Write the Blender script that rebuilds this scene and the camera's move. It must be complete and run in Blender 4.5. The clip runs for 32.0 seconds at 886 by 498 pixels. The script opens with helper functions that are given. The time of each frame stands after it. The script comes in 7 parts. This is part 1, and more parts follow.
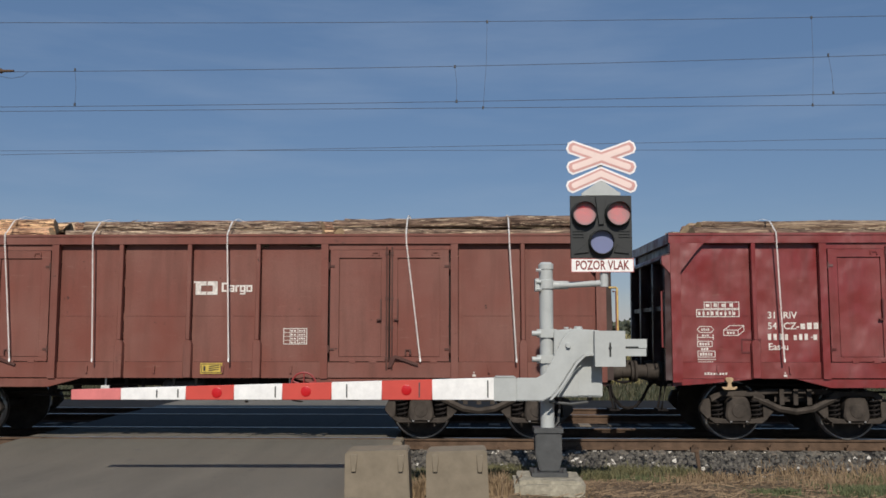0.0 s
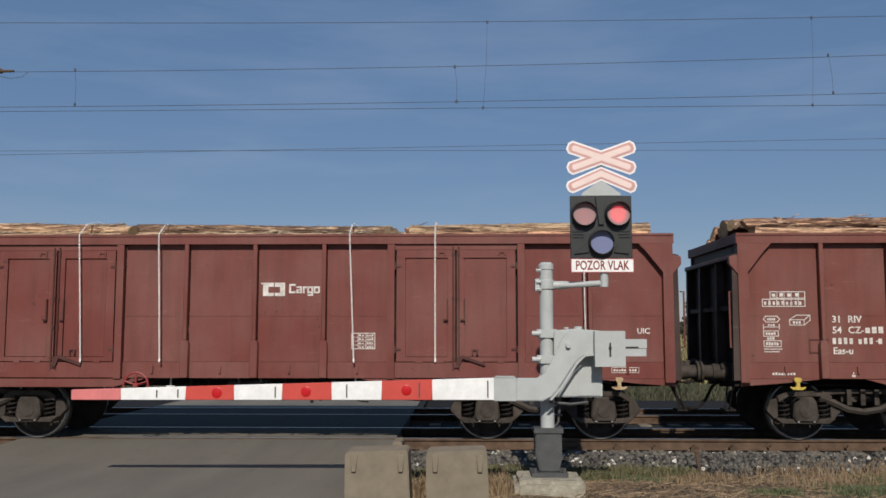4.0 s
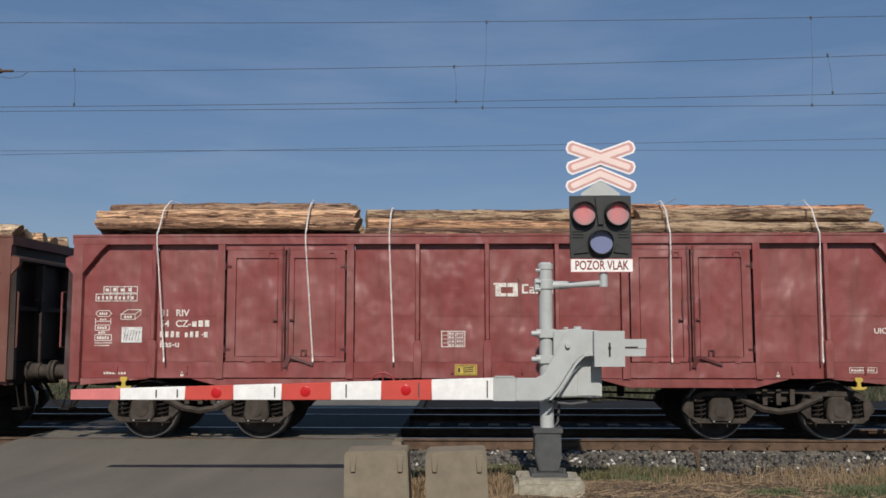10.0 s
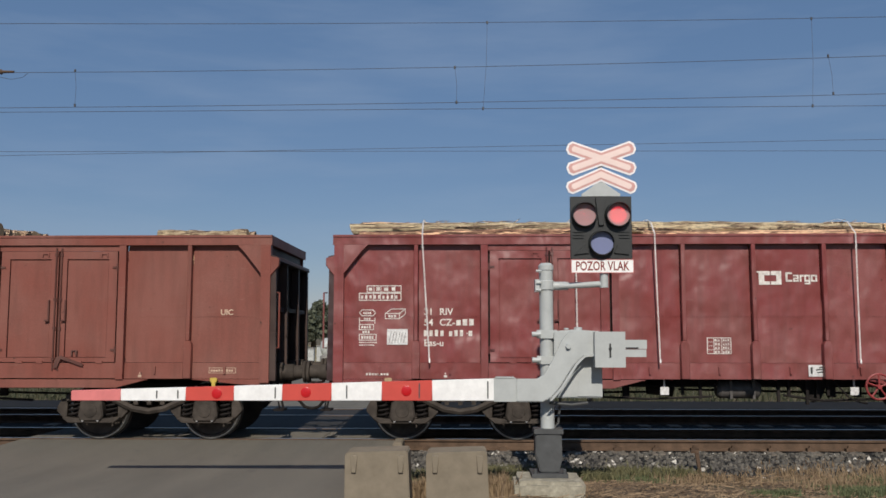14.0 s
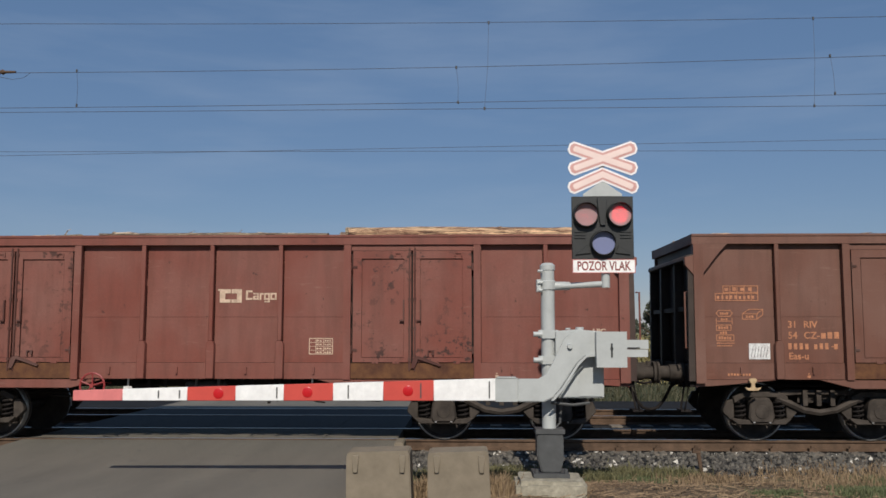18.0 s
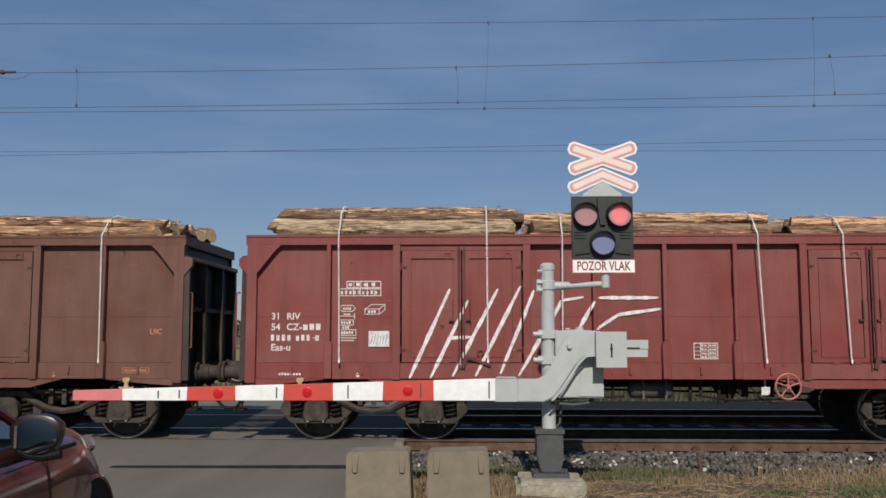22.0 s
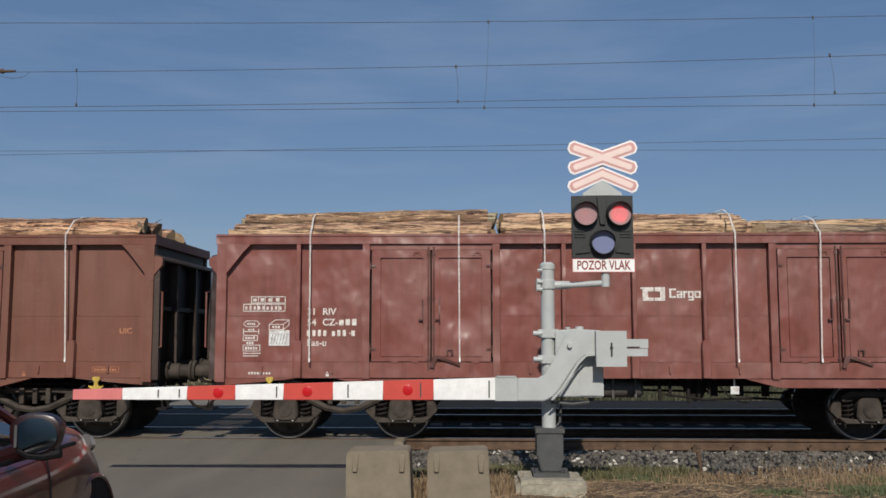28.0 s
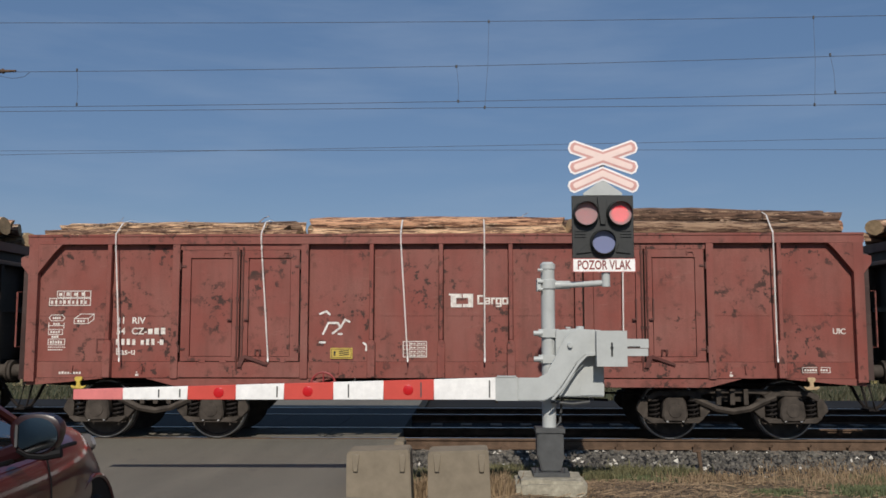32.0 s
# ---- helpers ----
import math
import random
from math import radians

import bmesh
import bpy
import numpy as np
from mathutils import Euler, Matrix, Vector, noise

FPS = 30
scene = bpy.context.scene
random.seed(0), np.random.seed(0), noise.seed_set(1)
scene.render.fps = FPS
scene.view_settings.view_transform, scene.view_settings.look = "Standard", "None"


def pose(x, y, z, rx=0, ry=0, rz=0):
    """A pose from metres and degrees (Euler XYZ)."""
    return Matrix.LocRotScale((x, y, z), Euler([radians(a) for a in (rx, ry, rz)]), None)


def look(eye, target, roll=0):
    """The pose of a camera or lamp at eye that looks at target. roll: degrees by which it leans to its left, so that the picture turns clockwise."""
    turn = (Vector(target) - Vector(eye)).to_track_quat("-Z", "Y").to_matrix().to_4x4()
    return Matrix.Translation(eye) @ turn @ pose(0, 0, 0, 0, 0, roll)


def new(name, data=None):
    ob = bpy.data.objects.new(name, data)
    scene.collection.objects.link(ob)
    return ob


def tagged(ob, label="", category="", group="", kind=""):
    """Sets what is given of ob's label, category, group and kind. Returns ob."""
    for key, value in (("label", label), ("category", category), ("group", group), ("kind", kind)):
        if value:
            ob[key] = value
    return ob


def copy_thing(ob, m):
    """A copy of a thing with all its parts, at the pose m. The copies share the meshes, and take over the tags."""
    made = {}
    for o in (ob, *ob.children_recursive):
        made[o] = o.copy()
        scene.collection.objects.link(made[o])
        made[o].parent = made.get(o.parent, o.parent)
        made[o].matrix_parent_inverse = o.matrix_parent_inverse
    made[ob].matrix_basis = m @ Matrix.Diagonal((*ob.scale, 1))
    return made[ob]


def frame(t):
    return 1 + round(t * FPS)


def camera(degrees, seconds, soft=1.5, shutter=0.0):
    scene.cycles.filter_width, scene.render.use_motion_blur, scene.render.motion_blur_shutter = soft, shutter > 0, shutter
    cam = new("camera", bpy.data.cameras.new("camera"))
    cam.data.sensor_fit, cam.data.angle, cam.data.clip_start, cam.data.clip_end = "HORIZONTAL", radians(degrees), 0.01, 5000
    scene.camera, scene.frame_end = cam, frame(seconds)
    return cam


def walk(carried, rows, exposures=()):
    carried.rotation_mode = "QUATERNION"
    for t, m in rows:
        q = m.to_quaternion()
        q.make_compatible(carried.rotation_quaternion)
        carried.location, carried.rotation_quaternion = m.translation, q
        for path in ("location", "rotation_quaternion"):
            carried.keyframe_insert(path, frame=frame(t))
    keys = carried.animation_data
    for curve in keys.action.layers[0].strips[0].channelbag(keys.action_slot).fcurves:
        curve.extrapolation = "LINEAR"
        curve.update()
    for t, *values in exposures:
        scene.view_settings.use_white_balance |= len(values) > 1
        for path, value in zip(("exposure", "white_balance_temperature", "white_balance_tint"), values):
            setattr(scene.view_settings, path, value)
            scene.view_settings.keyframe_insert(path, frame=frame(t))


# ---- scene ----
F_PX = 1553.0
cam = camera(53.58, 32.0, soft=1.6)
EYE = (0.0, 0.0, 1.68)


def aim(dx, dy):
    """Pose of the hand-steadied camera, swung by a few hundredths of a degree."""
    yaw, up = radians(1.4) + dx / F_PX, radians(5.41) + dy / F_PX
    way = Vector((-math.sin(yaw) * math.cos(up), math.cos(yaw) * math.cos(up), math.sin(up)))
    return look(EYE, Vector(EYE) + way * 10)


walk(cam, [(0, aim(0, 0)), (0.7, aim(0, 0)), (1.2, aim(0, 1.5)), (3.2, aim(0, 1.5)), (3.7, aim(0, 0.4)), (5.5, aim(0, 0)),
           (6.3, aim(-0.4, 0)), (7, aim(-1, 0)), (11, aim(-1, 0.3)), (12.2, aim(-0.3, 1.4)), (14.5, aim(0.2, 1.5)),
           (16.5, aim(2.1, 1.5)), (19, aim(2.7, 1.5)), (21, aim(2.3, 1.5)), (27.5, aim(2.2, 1.4)), (28.1, aim(2.3, 0)),
           (30, aim(2.6, -0.2)), (32, aim(3, -0.2))],
     exposures=[(0, -0.03), (32, -0.03)])

# ---- light ----
SUN_EL, SUN_WAY = radians(38.0), Vector((-0.04, 1.0, 0)).normalized()
sun_dir = Vector((SUN_WAY.x * math.cos(SUN_EL), SUN_WAY.y * math.cos(SUN_EL), -math.sin(SUN_EL)))
sun = new("sun", bpy.data.lights.new("sun", "SUN"))
sun.data.energy, sun.data.angle, sun.data.color = 4.0, radians(0.55), (1.0, 0.93, 0.84)
sun.matrix_world = look((0, -30, 40), Vector((0, -30, 40)) + sun_dir)
world = bpy.data.worlds.new("sky")
scene.world = world
world.use_nodes = True
wn = world.node_tree.nodes
sky = wn.new("ShaderNodeTexSky")
sky.sky_type, sky.sun_disc = "NISHITA", False
sky.sun_elevation = SUN_EL
sky.sun_rotation = math.atan2(-SUN_WAY.x, -SUN_WAY.y)
sky.air_density, sky.dust_density, sky.ozone_density = 1.0, 0.06, 1.8
bg = wn["Background"]
bg.inputs["Strength"].default_value = 0.070
hs = wn.new("ShaderNodeHueSaturation")
hs.inputs["Saturation"].default_value = 1.12
tint = wn.new("ShaderNodeMix")
tint.data_type, tint.blend_type = "RGBA", "MULTIPLY"
tint.inputs[0].default_value = 1.0
tint.inputs[7].default_value = (1.10, 1.0, 1.0, 1)
world.node_tree.links.new(sky.outputs["Color"], hs.inputs["Color"])
world.node_tree.links.new(hs.outputs["Color"], tint.inputs[6])
haze = wn.new("ShaderNodeMix")
haze.data_type = "RGBA"
haze.inputs[0].default_value = 0.58
haze.inputs[7].default_value = (1.66, 3.02, 5.48, 1)
world.node_tree.links.new(tint.outputs[2], haze.inputs[6])
# thin high cirrus
wtc = wn.new("ShaderNodeTexCoord")
wmp = wn.new("ShaderNodeMapping")
wmp.inputs["Scale"].default_value = (1.6, 1.6, 9.0)
wmp.inputs["Rotation"].default_value = (0.0, 0.12, 0.3)
wisp = wn.new("ShaderNodeTexNoise")
wisp.inputs["Scale"].default_value, wisp.inputs["Detail"].default_value, wisp.inputs["Roughness"].default_value = 2.2, 5.0, 0.55
thin = wn.new("ShaderNodeMapRange")
thin.inputs["From Min"].default_value, thin.inputs["From Max"].default_value, thin.inputs["To Max"].default_value = 0.46, 0.80, 0.34
cirrus = wn.new("ShaderNodeMix")
cirrus.data_type = "RGBA"
cirrus.inputs[7].default_value = (4.2, 5.4, 7.4, 1)
world.node_tree.links.new(wtc.outputs["Generated"], wmp.inputs["Vector"])
world.node_tree.links.new(wmp.outputs[0], wisp.inputs["Vector"])
world.node_tree.links.new(wisp.outputs["Fac"], thin.inputs["Value"])
world.node_tree.links.new(thin.outputs[0], cirrus.inputs[0])
world.node_tree.links.new(haze.outputs[2], cirrus.inputs[6])
world.node_tree.links.new(cirrus.outputs[2], bg.inputs["Color"])


# ---- materials ----
def lin(r, g, b):
    """Everyday 0-255 colour to linear."""
    return tuple(((c / 255 + 0.055) / 1.055) ** 2.4 if c > 10 else c / 3300 for c in (r, g, b))


class Mat:
    """A small builder for node materials."""

    def __init__(self, name, rough=0.6, metal=0.0, base=(0.5, 0.5, 0.5)):
        self.m = bpy.data.materials.new(name)
        self.m.use_nodes = True
        self.t = self.m.node_tree
        self.b = self.t.nodes["Principled BSDF"]
        self.b.inputs["Roughness"].default_value = rough
        self.b.inputs["Metallic"].default_value = metal
        self.b.inputs["Base Color"].default_value = (*base, 1)

    def node(self, kind, **ins):
        n = self.t.nodes.new(kind)
        for k, v in ins.items():
            self.put(n.inputs[k], v)
        return n

    def put(self, sock, v):
        if isinstance(v, bpy.types.NodeSocket):
            self.t.links.new(v, sock)
        elif isinstance(v, tuple) and len(v) == 3 and sock.type == "RGBA":
            sock.default_value = (*v, 1)
        else:
            sock.default_value = v

    def coords(self, scale=(1, 1, 1), vary=True):
        tc = self.node("ShaderNodeTexCoord")
        mp = self.node("ShaderNodeMapping", Vector=tc.outputs["Object"])
        mp.inputs["Scale"].default_value = scale
        if vary:
            oi = self.node("ShaderNodeObjectInfo")
            mul = self.node("ShaderNodeMath")
            mul.operation = "MULTIPLY"
            self.put(mul.inputs[0], oi.outputs["Random"])
            mul.inputs[1].default_value = 83.0
            cx = self.node("ShaderNodeCombineXYZ", X=mul.outputs[0], Y=mul.outputs[0], Z=mul.outputs[0])
            self.put(mp.inputs["Location"], cx.outputs[0])
        return mp.outputs[0]

    def noise(self, vec, scale, detail=5.0, rough=0.6):
        n = self.node("ShaderNodeTexNoise", Vector=vec, Scale=scale, Detail=detail, Roughness=rough)
        return n.outputs["Fac"]

    def ramp(self, fac, a, b, ca=(0, 0, 0), cb=(1, 1, 1)):
        r = self.node("ShaderNodeValToRGB", Fac=fac)
        r.color_ramp.elements[0].position, r.color_ramp.elements[1].position = a, b
        r.color_ramp.elements[0].color, r.color_ramp.elements[1].color = (*ca, 1), (*cb, 1)
        return r.outputs["Color"]

    def mix(self, fac, a, b, mode="MIX"):
        n = self.t.nodes.new("ShaderNodeMix")
        n.data_type, n.blend_type = "RGBA", mode
        self.put(n.inputs[0], fac)
        self.put(n.inputs[6], a)
        self.put(n.inputs[7], b)
        return n.outputs[2]

    def bump(self, height, strength=0.3, dist=0.02, normal=None):
        n = self.node("ShaderNodeBump", Height=height)
        n.inputs["Strength"].default_value, n.inputs["Distance"].default_value = strength, dist
        if normal:
            self.put(n.inputs["Normal"], normal)
        return n.outputs["Normal"]

    def done(self, color=None, rough=None, normal=None):
        if color is not None:
            self.put(self.b.inputs["Base Color"], color)
        if rough is not None:
            self.put(self.b.inputs["Roughness"], rough)
        if normal is not None:
            self.put(self.b.inputs["Normal"], normal)
        return self.m


def paint_mat(name, rough, dent, rust):
    """Freight wagon paint: the object's own colour, faded in clouds, streaked, rusted in spots."""
    m = Mat(name, rough)
    if rough > 0.5:
        m.b.inputs["Specular IOR Level"].default_value = 0.3
    oi = m.node("ShaderNodeObjectInfo")
    col = oi.outputs["Color"]
    v = m.coords()
    streak = m.noise(m.coords((2.6, 2.6, 0.3)), 2.4, 5)
    cloud = m.noise(v, 0.9, 3)
    col = m.mix(m.ramp(cloud, 0.35, 0.75), col, m.mix(0.20, col, (0.34, 0.25, 0.21)))
    col = m.mix(m.ramp(streak, 0.46, 0.80), col, m.mix(0.36, col, (0.050, 0.026, 0.018)))
    scuff = m.noise(m.coords((1.2, 1.2, 7)), 2.2, 6, 0.75)
    col = m.mix(m.ramp(scuff, 0.60, 0.72), col, m.mix(0.20, col, (0.38, 0.25, 0.19)))
    spots = m.noise(v, 7.0, 6, 0.7)
    patch = m.noise(v, 1.3, 2)
    both = m.node("ShaderNodeMath")
    both.operation = "MULTIPLY"
    m.put(both.inputs[0], m.ramp(spots, rust, rust + 0.05))
    m.put(both.inputs[1], m.ramp(patch, 0.42, 0.6))
    col = m.mix(both.outputs[0], col, (0.055, 0.026, 0.020))
    grain = m.noise(v, 60.0, 3)
    col = m.mix(m.ramp(grain, 0.3, 0.7), m.mix(0.22, col, (0.03, 0.02, 0.018)), col)
    n = m.bump(m.noise(m.coords((1.25, 1.0, 0.85)), 1.8, 2 if dent > 0.9 else 3, 0.4), dent, 0.13 if dent > 0.9 else 0.06)
    n = m.bump(grain, 0.12, 0.004, n)
    return m.done(col, m.ramp(cloud, 0.3, 0.8, (rough - 0.08,) * 3, (rough + 0.15,) * 3), n)


PAINT = paint_mat("wagon_paint", 0.55, 0.16, 0.645)
PAINT_DENT = paint_mat("wagon_paint_dented", 0.37, 1.0, 0.67)
PAINT_PEEL = paint_mat("wagon_paint_peeling", 0.55, 0.2, 0.54)


def plain(name, base, rough=0.6, metal=0.0, spread=0.25, scale=8.0, bump=0.1, dark=None, random_tint=0.0):
    m = Mat(name, rough, metal, base)
    v = m.coords()
    n = m.noise(v, scale, 6)
    d = dark if dark else tuple(c * (1 - spread * 1.6) for c in base)
    col = m.mix(m.ramp(n, 0.3, 0.7), d, base)
    col = m.mix(m.ramp(m.noise(v, scale * 9, 3), 0.35, 0.75), m.mix(spread * 0.6, col, tuple(c * 0.35 for c in base)), col)
    if random_tint:
        oi = m.node("ShaderNodeObjectInfo")
        col = m.mix(m.ramp(oi.outputs["Random"], 0, 1, (1 - random_tint,) * 3, (1, 1, 1)), (0, 0, 0), col, "MIX")
    if rough > 0.7 and metal == 0:
        m.b.inputs["Specular IOR Level"].default_value = 0.2
    return m.done(col, None, m.bump(n, bump, 0.01))


def tint_mat(name, rough=0.5):
    """Takes the colour of the object; lettering, plates and lashings."""
    m = Mat(name, rough)
    oi = m.node("ShaderNodeObjectInfo")
    v = m.coords()
    wear = m.ramp(m.noise(v, 14, 5, 0.7), 0.34, 0.58)
    return m.done(m.mix(wear, m.mix(0.45, oi.outputs["Color"], (0.12, 0.05, 0.04)), oi.outputs["Color"]))


MARK = tint_mat("lettering_paint")
GEAR = plain("running_gear_steel", (0.088, 0.072, 0.059), 0.75, 0.0, 0.4, 6, 0.3)
WHEEL = plain("wheel_brown_steel", (0.085, 0.070, 0.060), 0.75, 0.0, 0.4, 5, 0.2)
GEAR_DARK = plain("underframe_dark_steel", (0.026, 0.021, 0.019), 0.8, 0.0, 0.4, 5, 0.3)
TREAD = plain("polished_wheel_steel", (0.58, 0.56, 0.53), 0.38, 0.6, 0.2)
RUST_SILL = plain("rusty_sill_steel", (0.18, 0.082, 0.036), 0.75, 0.0, 0.5, 5, 0.2, (0.075, 0.032, 0.022))
RAIL_SIDE = plain("rusty_rail_steel", (0.155, 0.100, 0.066), 0.8, 0.0, 0.35, 5, 0.2)
RAIL_TOP = plain("worn_rail_steel", (0.55, 0.53, 0.50), 0.28, 1.0, 0.15)
SLEEPER = plain("sleeper_concrete", (0.26, 0.225, 0.185), 0.9, 0.0, 0.3, 9)
CONCRETE = plain("weathered_concrete", (0.245, 0.205, 0.150), 0.9, 0.0, 0.14, 7, 0.3)
CONCRETE_W = plain("pale_lichen_concrete", (0.48, 0.44, 0.34), 0.92, 0.0, 0.35, 12, 0.6)
GREY_PAINT = plain("pale_grey_paint", (0.47, 0.49, 0.475), 0.45, 0.0, 0.10, 4, 0.05)
SHROUD = plain("dark_grey_cast_iron", (0.085, 0.088, 0.088), 0.65, 0.0, 0.25, 6, 0.2)
BLACK = plain("matt_black_housing", (0.022, 0.024, 0.023), 0.5, 0.0, 0.2, 8, 0.1)
WHITE = plain("white_reflective_sheet", (0.92, 0.91, 0.88), 0.45, 0.0, 0.10, 11, 0.08)
RED = plain("red_reflective_sheet", (0.60, 0.075, 0.055), 0.42, 0.0, 0.08, 6, 0.05)
RED_FADED = plain("faded_pink_red_sheet", (0.72, 0.21, 0.20), 0.5, 0.0, 0.12, 6, 0.05)
RED_EDGE = plain("dull_red_border", (0.50, 0.12, 0.11), 0.5, 0.0, 0.1)
PINK = plain("pale_red_reflector", (0.66, 0.36, 0.32), 0.4, 0.0, 0.10, 10, 0.05)
WHITE_BAR = plain("warm_white_reflector", (0.84, 0.66, 0.60), 0.4, 0.0, 0.05)
TEXT_RED = plain("brown_red_lettering", (0.28, 0.035, 0.028), 0.6)
WIRE = plain("dark_wire", (0.075, 0.078, 0.085), 0.6, 0.3, 0.1)
STRAP = plain("white_webbing", (0.90, 0.88, 0.85), 0.7, 0.0, 0.02, 30, 0.05)


def road_mat():
    m = Mat("worn_asphalt", 0.85)
    v = m.coords((1, 1, 1), False)
    big = m.noise(m.coords((1.6, 0.25, 1), False), 0.8, 4)
    col = m.mix(m.ramp(big, 0.3, 0.7), (0.140, 0.123, 0.092), (0.212, 0.188, 0.142))
    col = m.mix(m.ramp(m.noise(v, 160, 2), 0.35, 0.7), m.mix(0.45, col, (0.03, 0.03, 0.03)), m.mix(0.1, col, (0.3, 0.29, 0.27)))
    col = m.mix(m.ramp(m.noise(v, 3.5, 6, 0.7), 0.62, 0.7), col, (0.06, 0.055, 0.05))
    return m.done(col, None, m.bump(m.noise(v, 200, 2), 0.35, 0.006))


def earth_mat():
    m = Mat("dry_grassy_earth", 0.95)
    v = m.coords((1, 1, 1), False)
    col = m.mix(m.ramp(m.noise(v, 1.1, 5), 0.35, 0.65), (0.110, 0.070, 0.040), (0.130, 0.096, 0.050))
    col = m.mix(m.ramp(m.noise(v, 0.35, 4), 0.46, 0.62), col, (0.085, 0.105, 0.035))
    fib = m.noise(m.coords((9, 3, 4), False), 9, 6, 0.75)
    col = m.mix(m.ramp(fib, 0.35, 0.7), m.mix(0.65, col, (0.035, 0.025, 0.014)), m.mix(0.3, col, (0.30, 0.22, 0.13)))
    return m.done(col, None, m.bump(fib, 0.6, 0.03))


def ballast_mat():
    m = Mat("ballast_stone", 0.9)
    v = m.coords((1, 1, 1), False)
    vo = m.node("ShaderNodeTexVoronoi", Vector=v, Scale=17.0)
    col = m.mix(m.ramp(vo.outputs["Distance"], 0.05, 0.55), m.mix(0.5, vo.outputs["Color"], (0.17, 0.16, 0.15)), (0.03, 0.028, 0.026))
    # Value cut far down to deepen the shade under the train.
    hsv = m.node("ShaderNodeHueSaturation", Color=col, Saturation=0.10, Value=0.12)
    return m.done(hsv.outputs[0], None, m.bump(vo.outputs["Distance"], 1.0, -0.05))


def stone_mat():
    m = Mat("loose_stone", 0.9)
    g = m.node("ShaderNodeNewGeometry")
    v = m.coords((1, 1, 1), False)
    col = m.ramp(g.outputs["Random Per Island"], 0.0, 1.0, (0.046, 0.043, 0.039), (0.190, 0.172, 0.142))
    col = m.mix(m.ramp(g.outputs["Random Per Island"], 0.955, 0.96), col, (0.68, 0.64, 0.56))
    col = m.mix(m.ramp(m.noise(v, 40, 4), 0.3, 0.7), m.mix(0.4, col, (0.04, 0.035, 0.03)), col)
    return m.done(col, None, m.bump(m.noise(v, 60, 3), 0.4, 0.01))


def blade_mat(name, a, b):
    m = Mat(name, 0.8)
    g = m.node("ShaderNodeNewGeometry")
    m.b.inputs["Subsurface Weight"].default_value = 0.0
    return m.done(m.ramp(g.outputs["Random Per Island"], 0.0, 1.0, a, b))


def bark_mat():
    m = Mat("split_bark_log", 0.9)
    oi = m.node("ShaderNodeObjectInfo")
    v = m.coords((4.5, 9.5, 9.5))
    bark = m.mix(m.ramp(m.noise(v, 2.5, 7, 0.75), 0.43, 0.56), (0.055, 0.033, 0.024), (0.34, 0.240, 0.182))
    bare = m.mix(m.ramp(m.noise(v, 2.1, 6, 0.75), 0.41, 0.53), (0.25, 0.163, 0.112), (0.78, 0.65, 0.49))
    strip = m.ramp(m.noise(m.coords((2.6, 6, 6)), 1.7, 6, 0.75), 0.47, 0.51)
    more = m.node("ShaderNodeMath")
    more.operation = "MULTIPLY"
    m.put(more.inputs[0], strip)
    m.put(more.inputs[1], m.ramp(oi.outputs["Random"], 0.15, 0.50))
    col = m.mix(more.outputs[0], bark, bare)
    splinter = m.noise(m.coords((5.0, 11, 11)), 2.3, 5, 0.7)
    col = m.mix(m.ramp(splinter, 0.565, 0.60), col, (0.80, 0.66, 0.49))
    col = m.mix(1.0, col, oi.outputs["Color"], "MULTIPLY")
    gap = m.noise(m.coords((2.4, 10, 10)), 2.0, 5, 0.65)
    col = m.mix(m.ramp(gap, 0.62, 0.66), col, (0.030, 0.019, 0.013))
    return m.done(col, None, m.bump(m.noise(v, 5, 6, 0.75), 1.0, 0.05))


ROAD, EARTH, BALLAST, STONE, BARK = road_mat(), earth_mat(), ballast_mat(), stone_mat(), bark_mat()
CUT = plain("sawn_log_end", (0.50, 0.35, 0.20), 0.85, 0.0, 0.3, 14)
DRY = blade_mat("dry_grass_blades", (0.105, 0.066, 0.036), (0.29, 0.205, 0.115))
GREEN = blade_mat("green_grass_blades", (0.040, 0.056, 0.022), (0.13, 0.145, 0.062))
OLIVE = blade_mat("olive_weed_blades", (0.050, 0.050, 0.020), (0.16, 0.145, 0.065))
LEAF = blade_mat("tree_leaves", (0.034, 0.044, 0.030), (0.115, 0.125, 0.080))
CORN = blade_mat("ripe_corn_leaves", (0.16, 0.15, 0.045), (0.46, 0.38, 0.17))
TRUNK = plain("tree_bark", (0.10, 0.075, 0.05), 0.9)
FIELD = plain("stubble_field", (0.33, 0.26, 0.13), 0.95, 0.0, 0.3, 0.3, 0.2)


# ---- mesh helpers ----
def box(bm, x0, x1, y0, y1, z0, z1, mi=0):
    vs = [bm.verts.new((x, y, z)) for x in (x0, x1) for y in (y0, y1) for z in (z0, z1)]
    for f in ((0, 1, 3, 2), (4, 6, 7, 5), (0, 4, 5, 1), (2, 3, 7, 6), (0, 2, 6, 4), (1, 5, 7, 3)):
        bm.faces.new([vs[i] for i in f]).material_index = mi
    return vs


def prism(bm, poly, lo, hi, axis="y", mi=0):
    """A flat outline given by two coordinates, drawn out along the third axis."""
    def at(p, d):
        return {"y": (p[0], d, p[1]), "x": (d, p[0], p[1]), "z": (p[0], p[1], d)}[axis]
    a, b = [bm.verts.new(at(p, lo)) for p in poly], [bm.verts.new(at(p, hi)) for p in poly]
    n = len(poly)
    fs = [bm.faces.new(a), bm.faces.new(b[::-1])]
    fs += [bm.faces.new((a[i], b[i], b[(i + 1) % n], a[(i + 1) % n])) for i in range(n)]
    for f in fs:
        f.material_index = mi
    bmesh.ops.recalc_face_normals(bm, faces=fs)


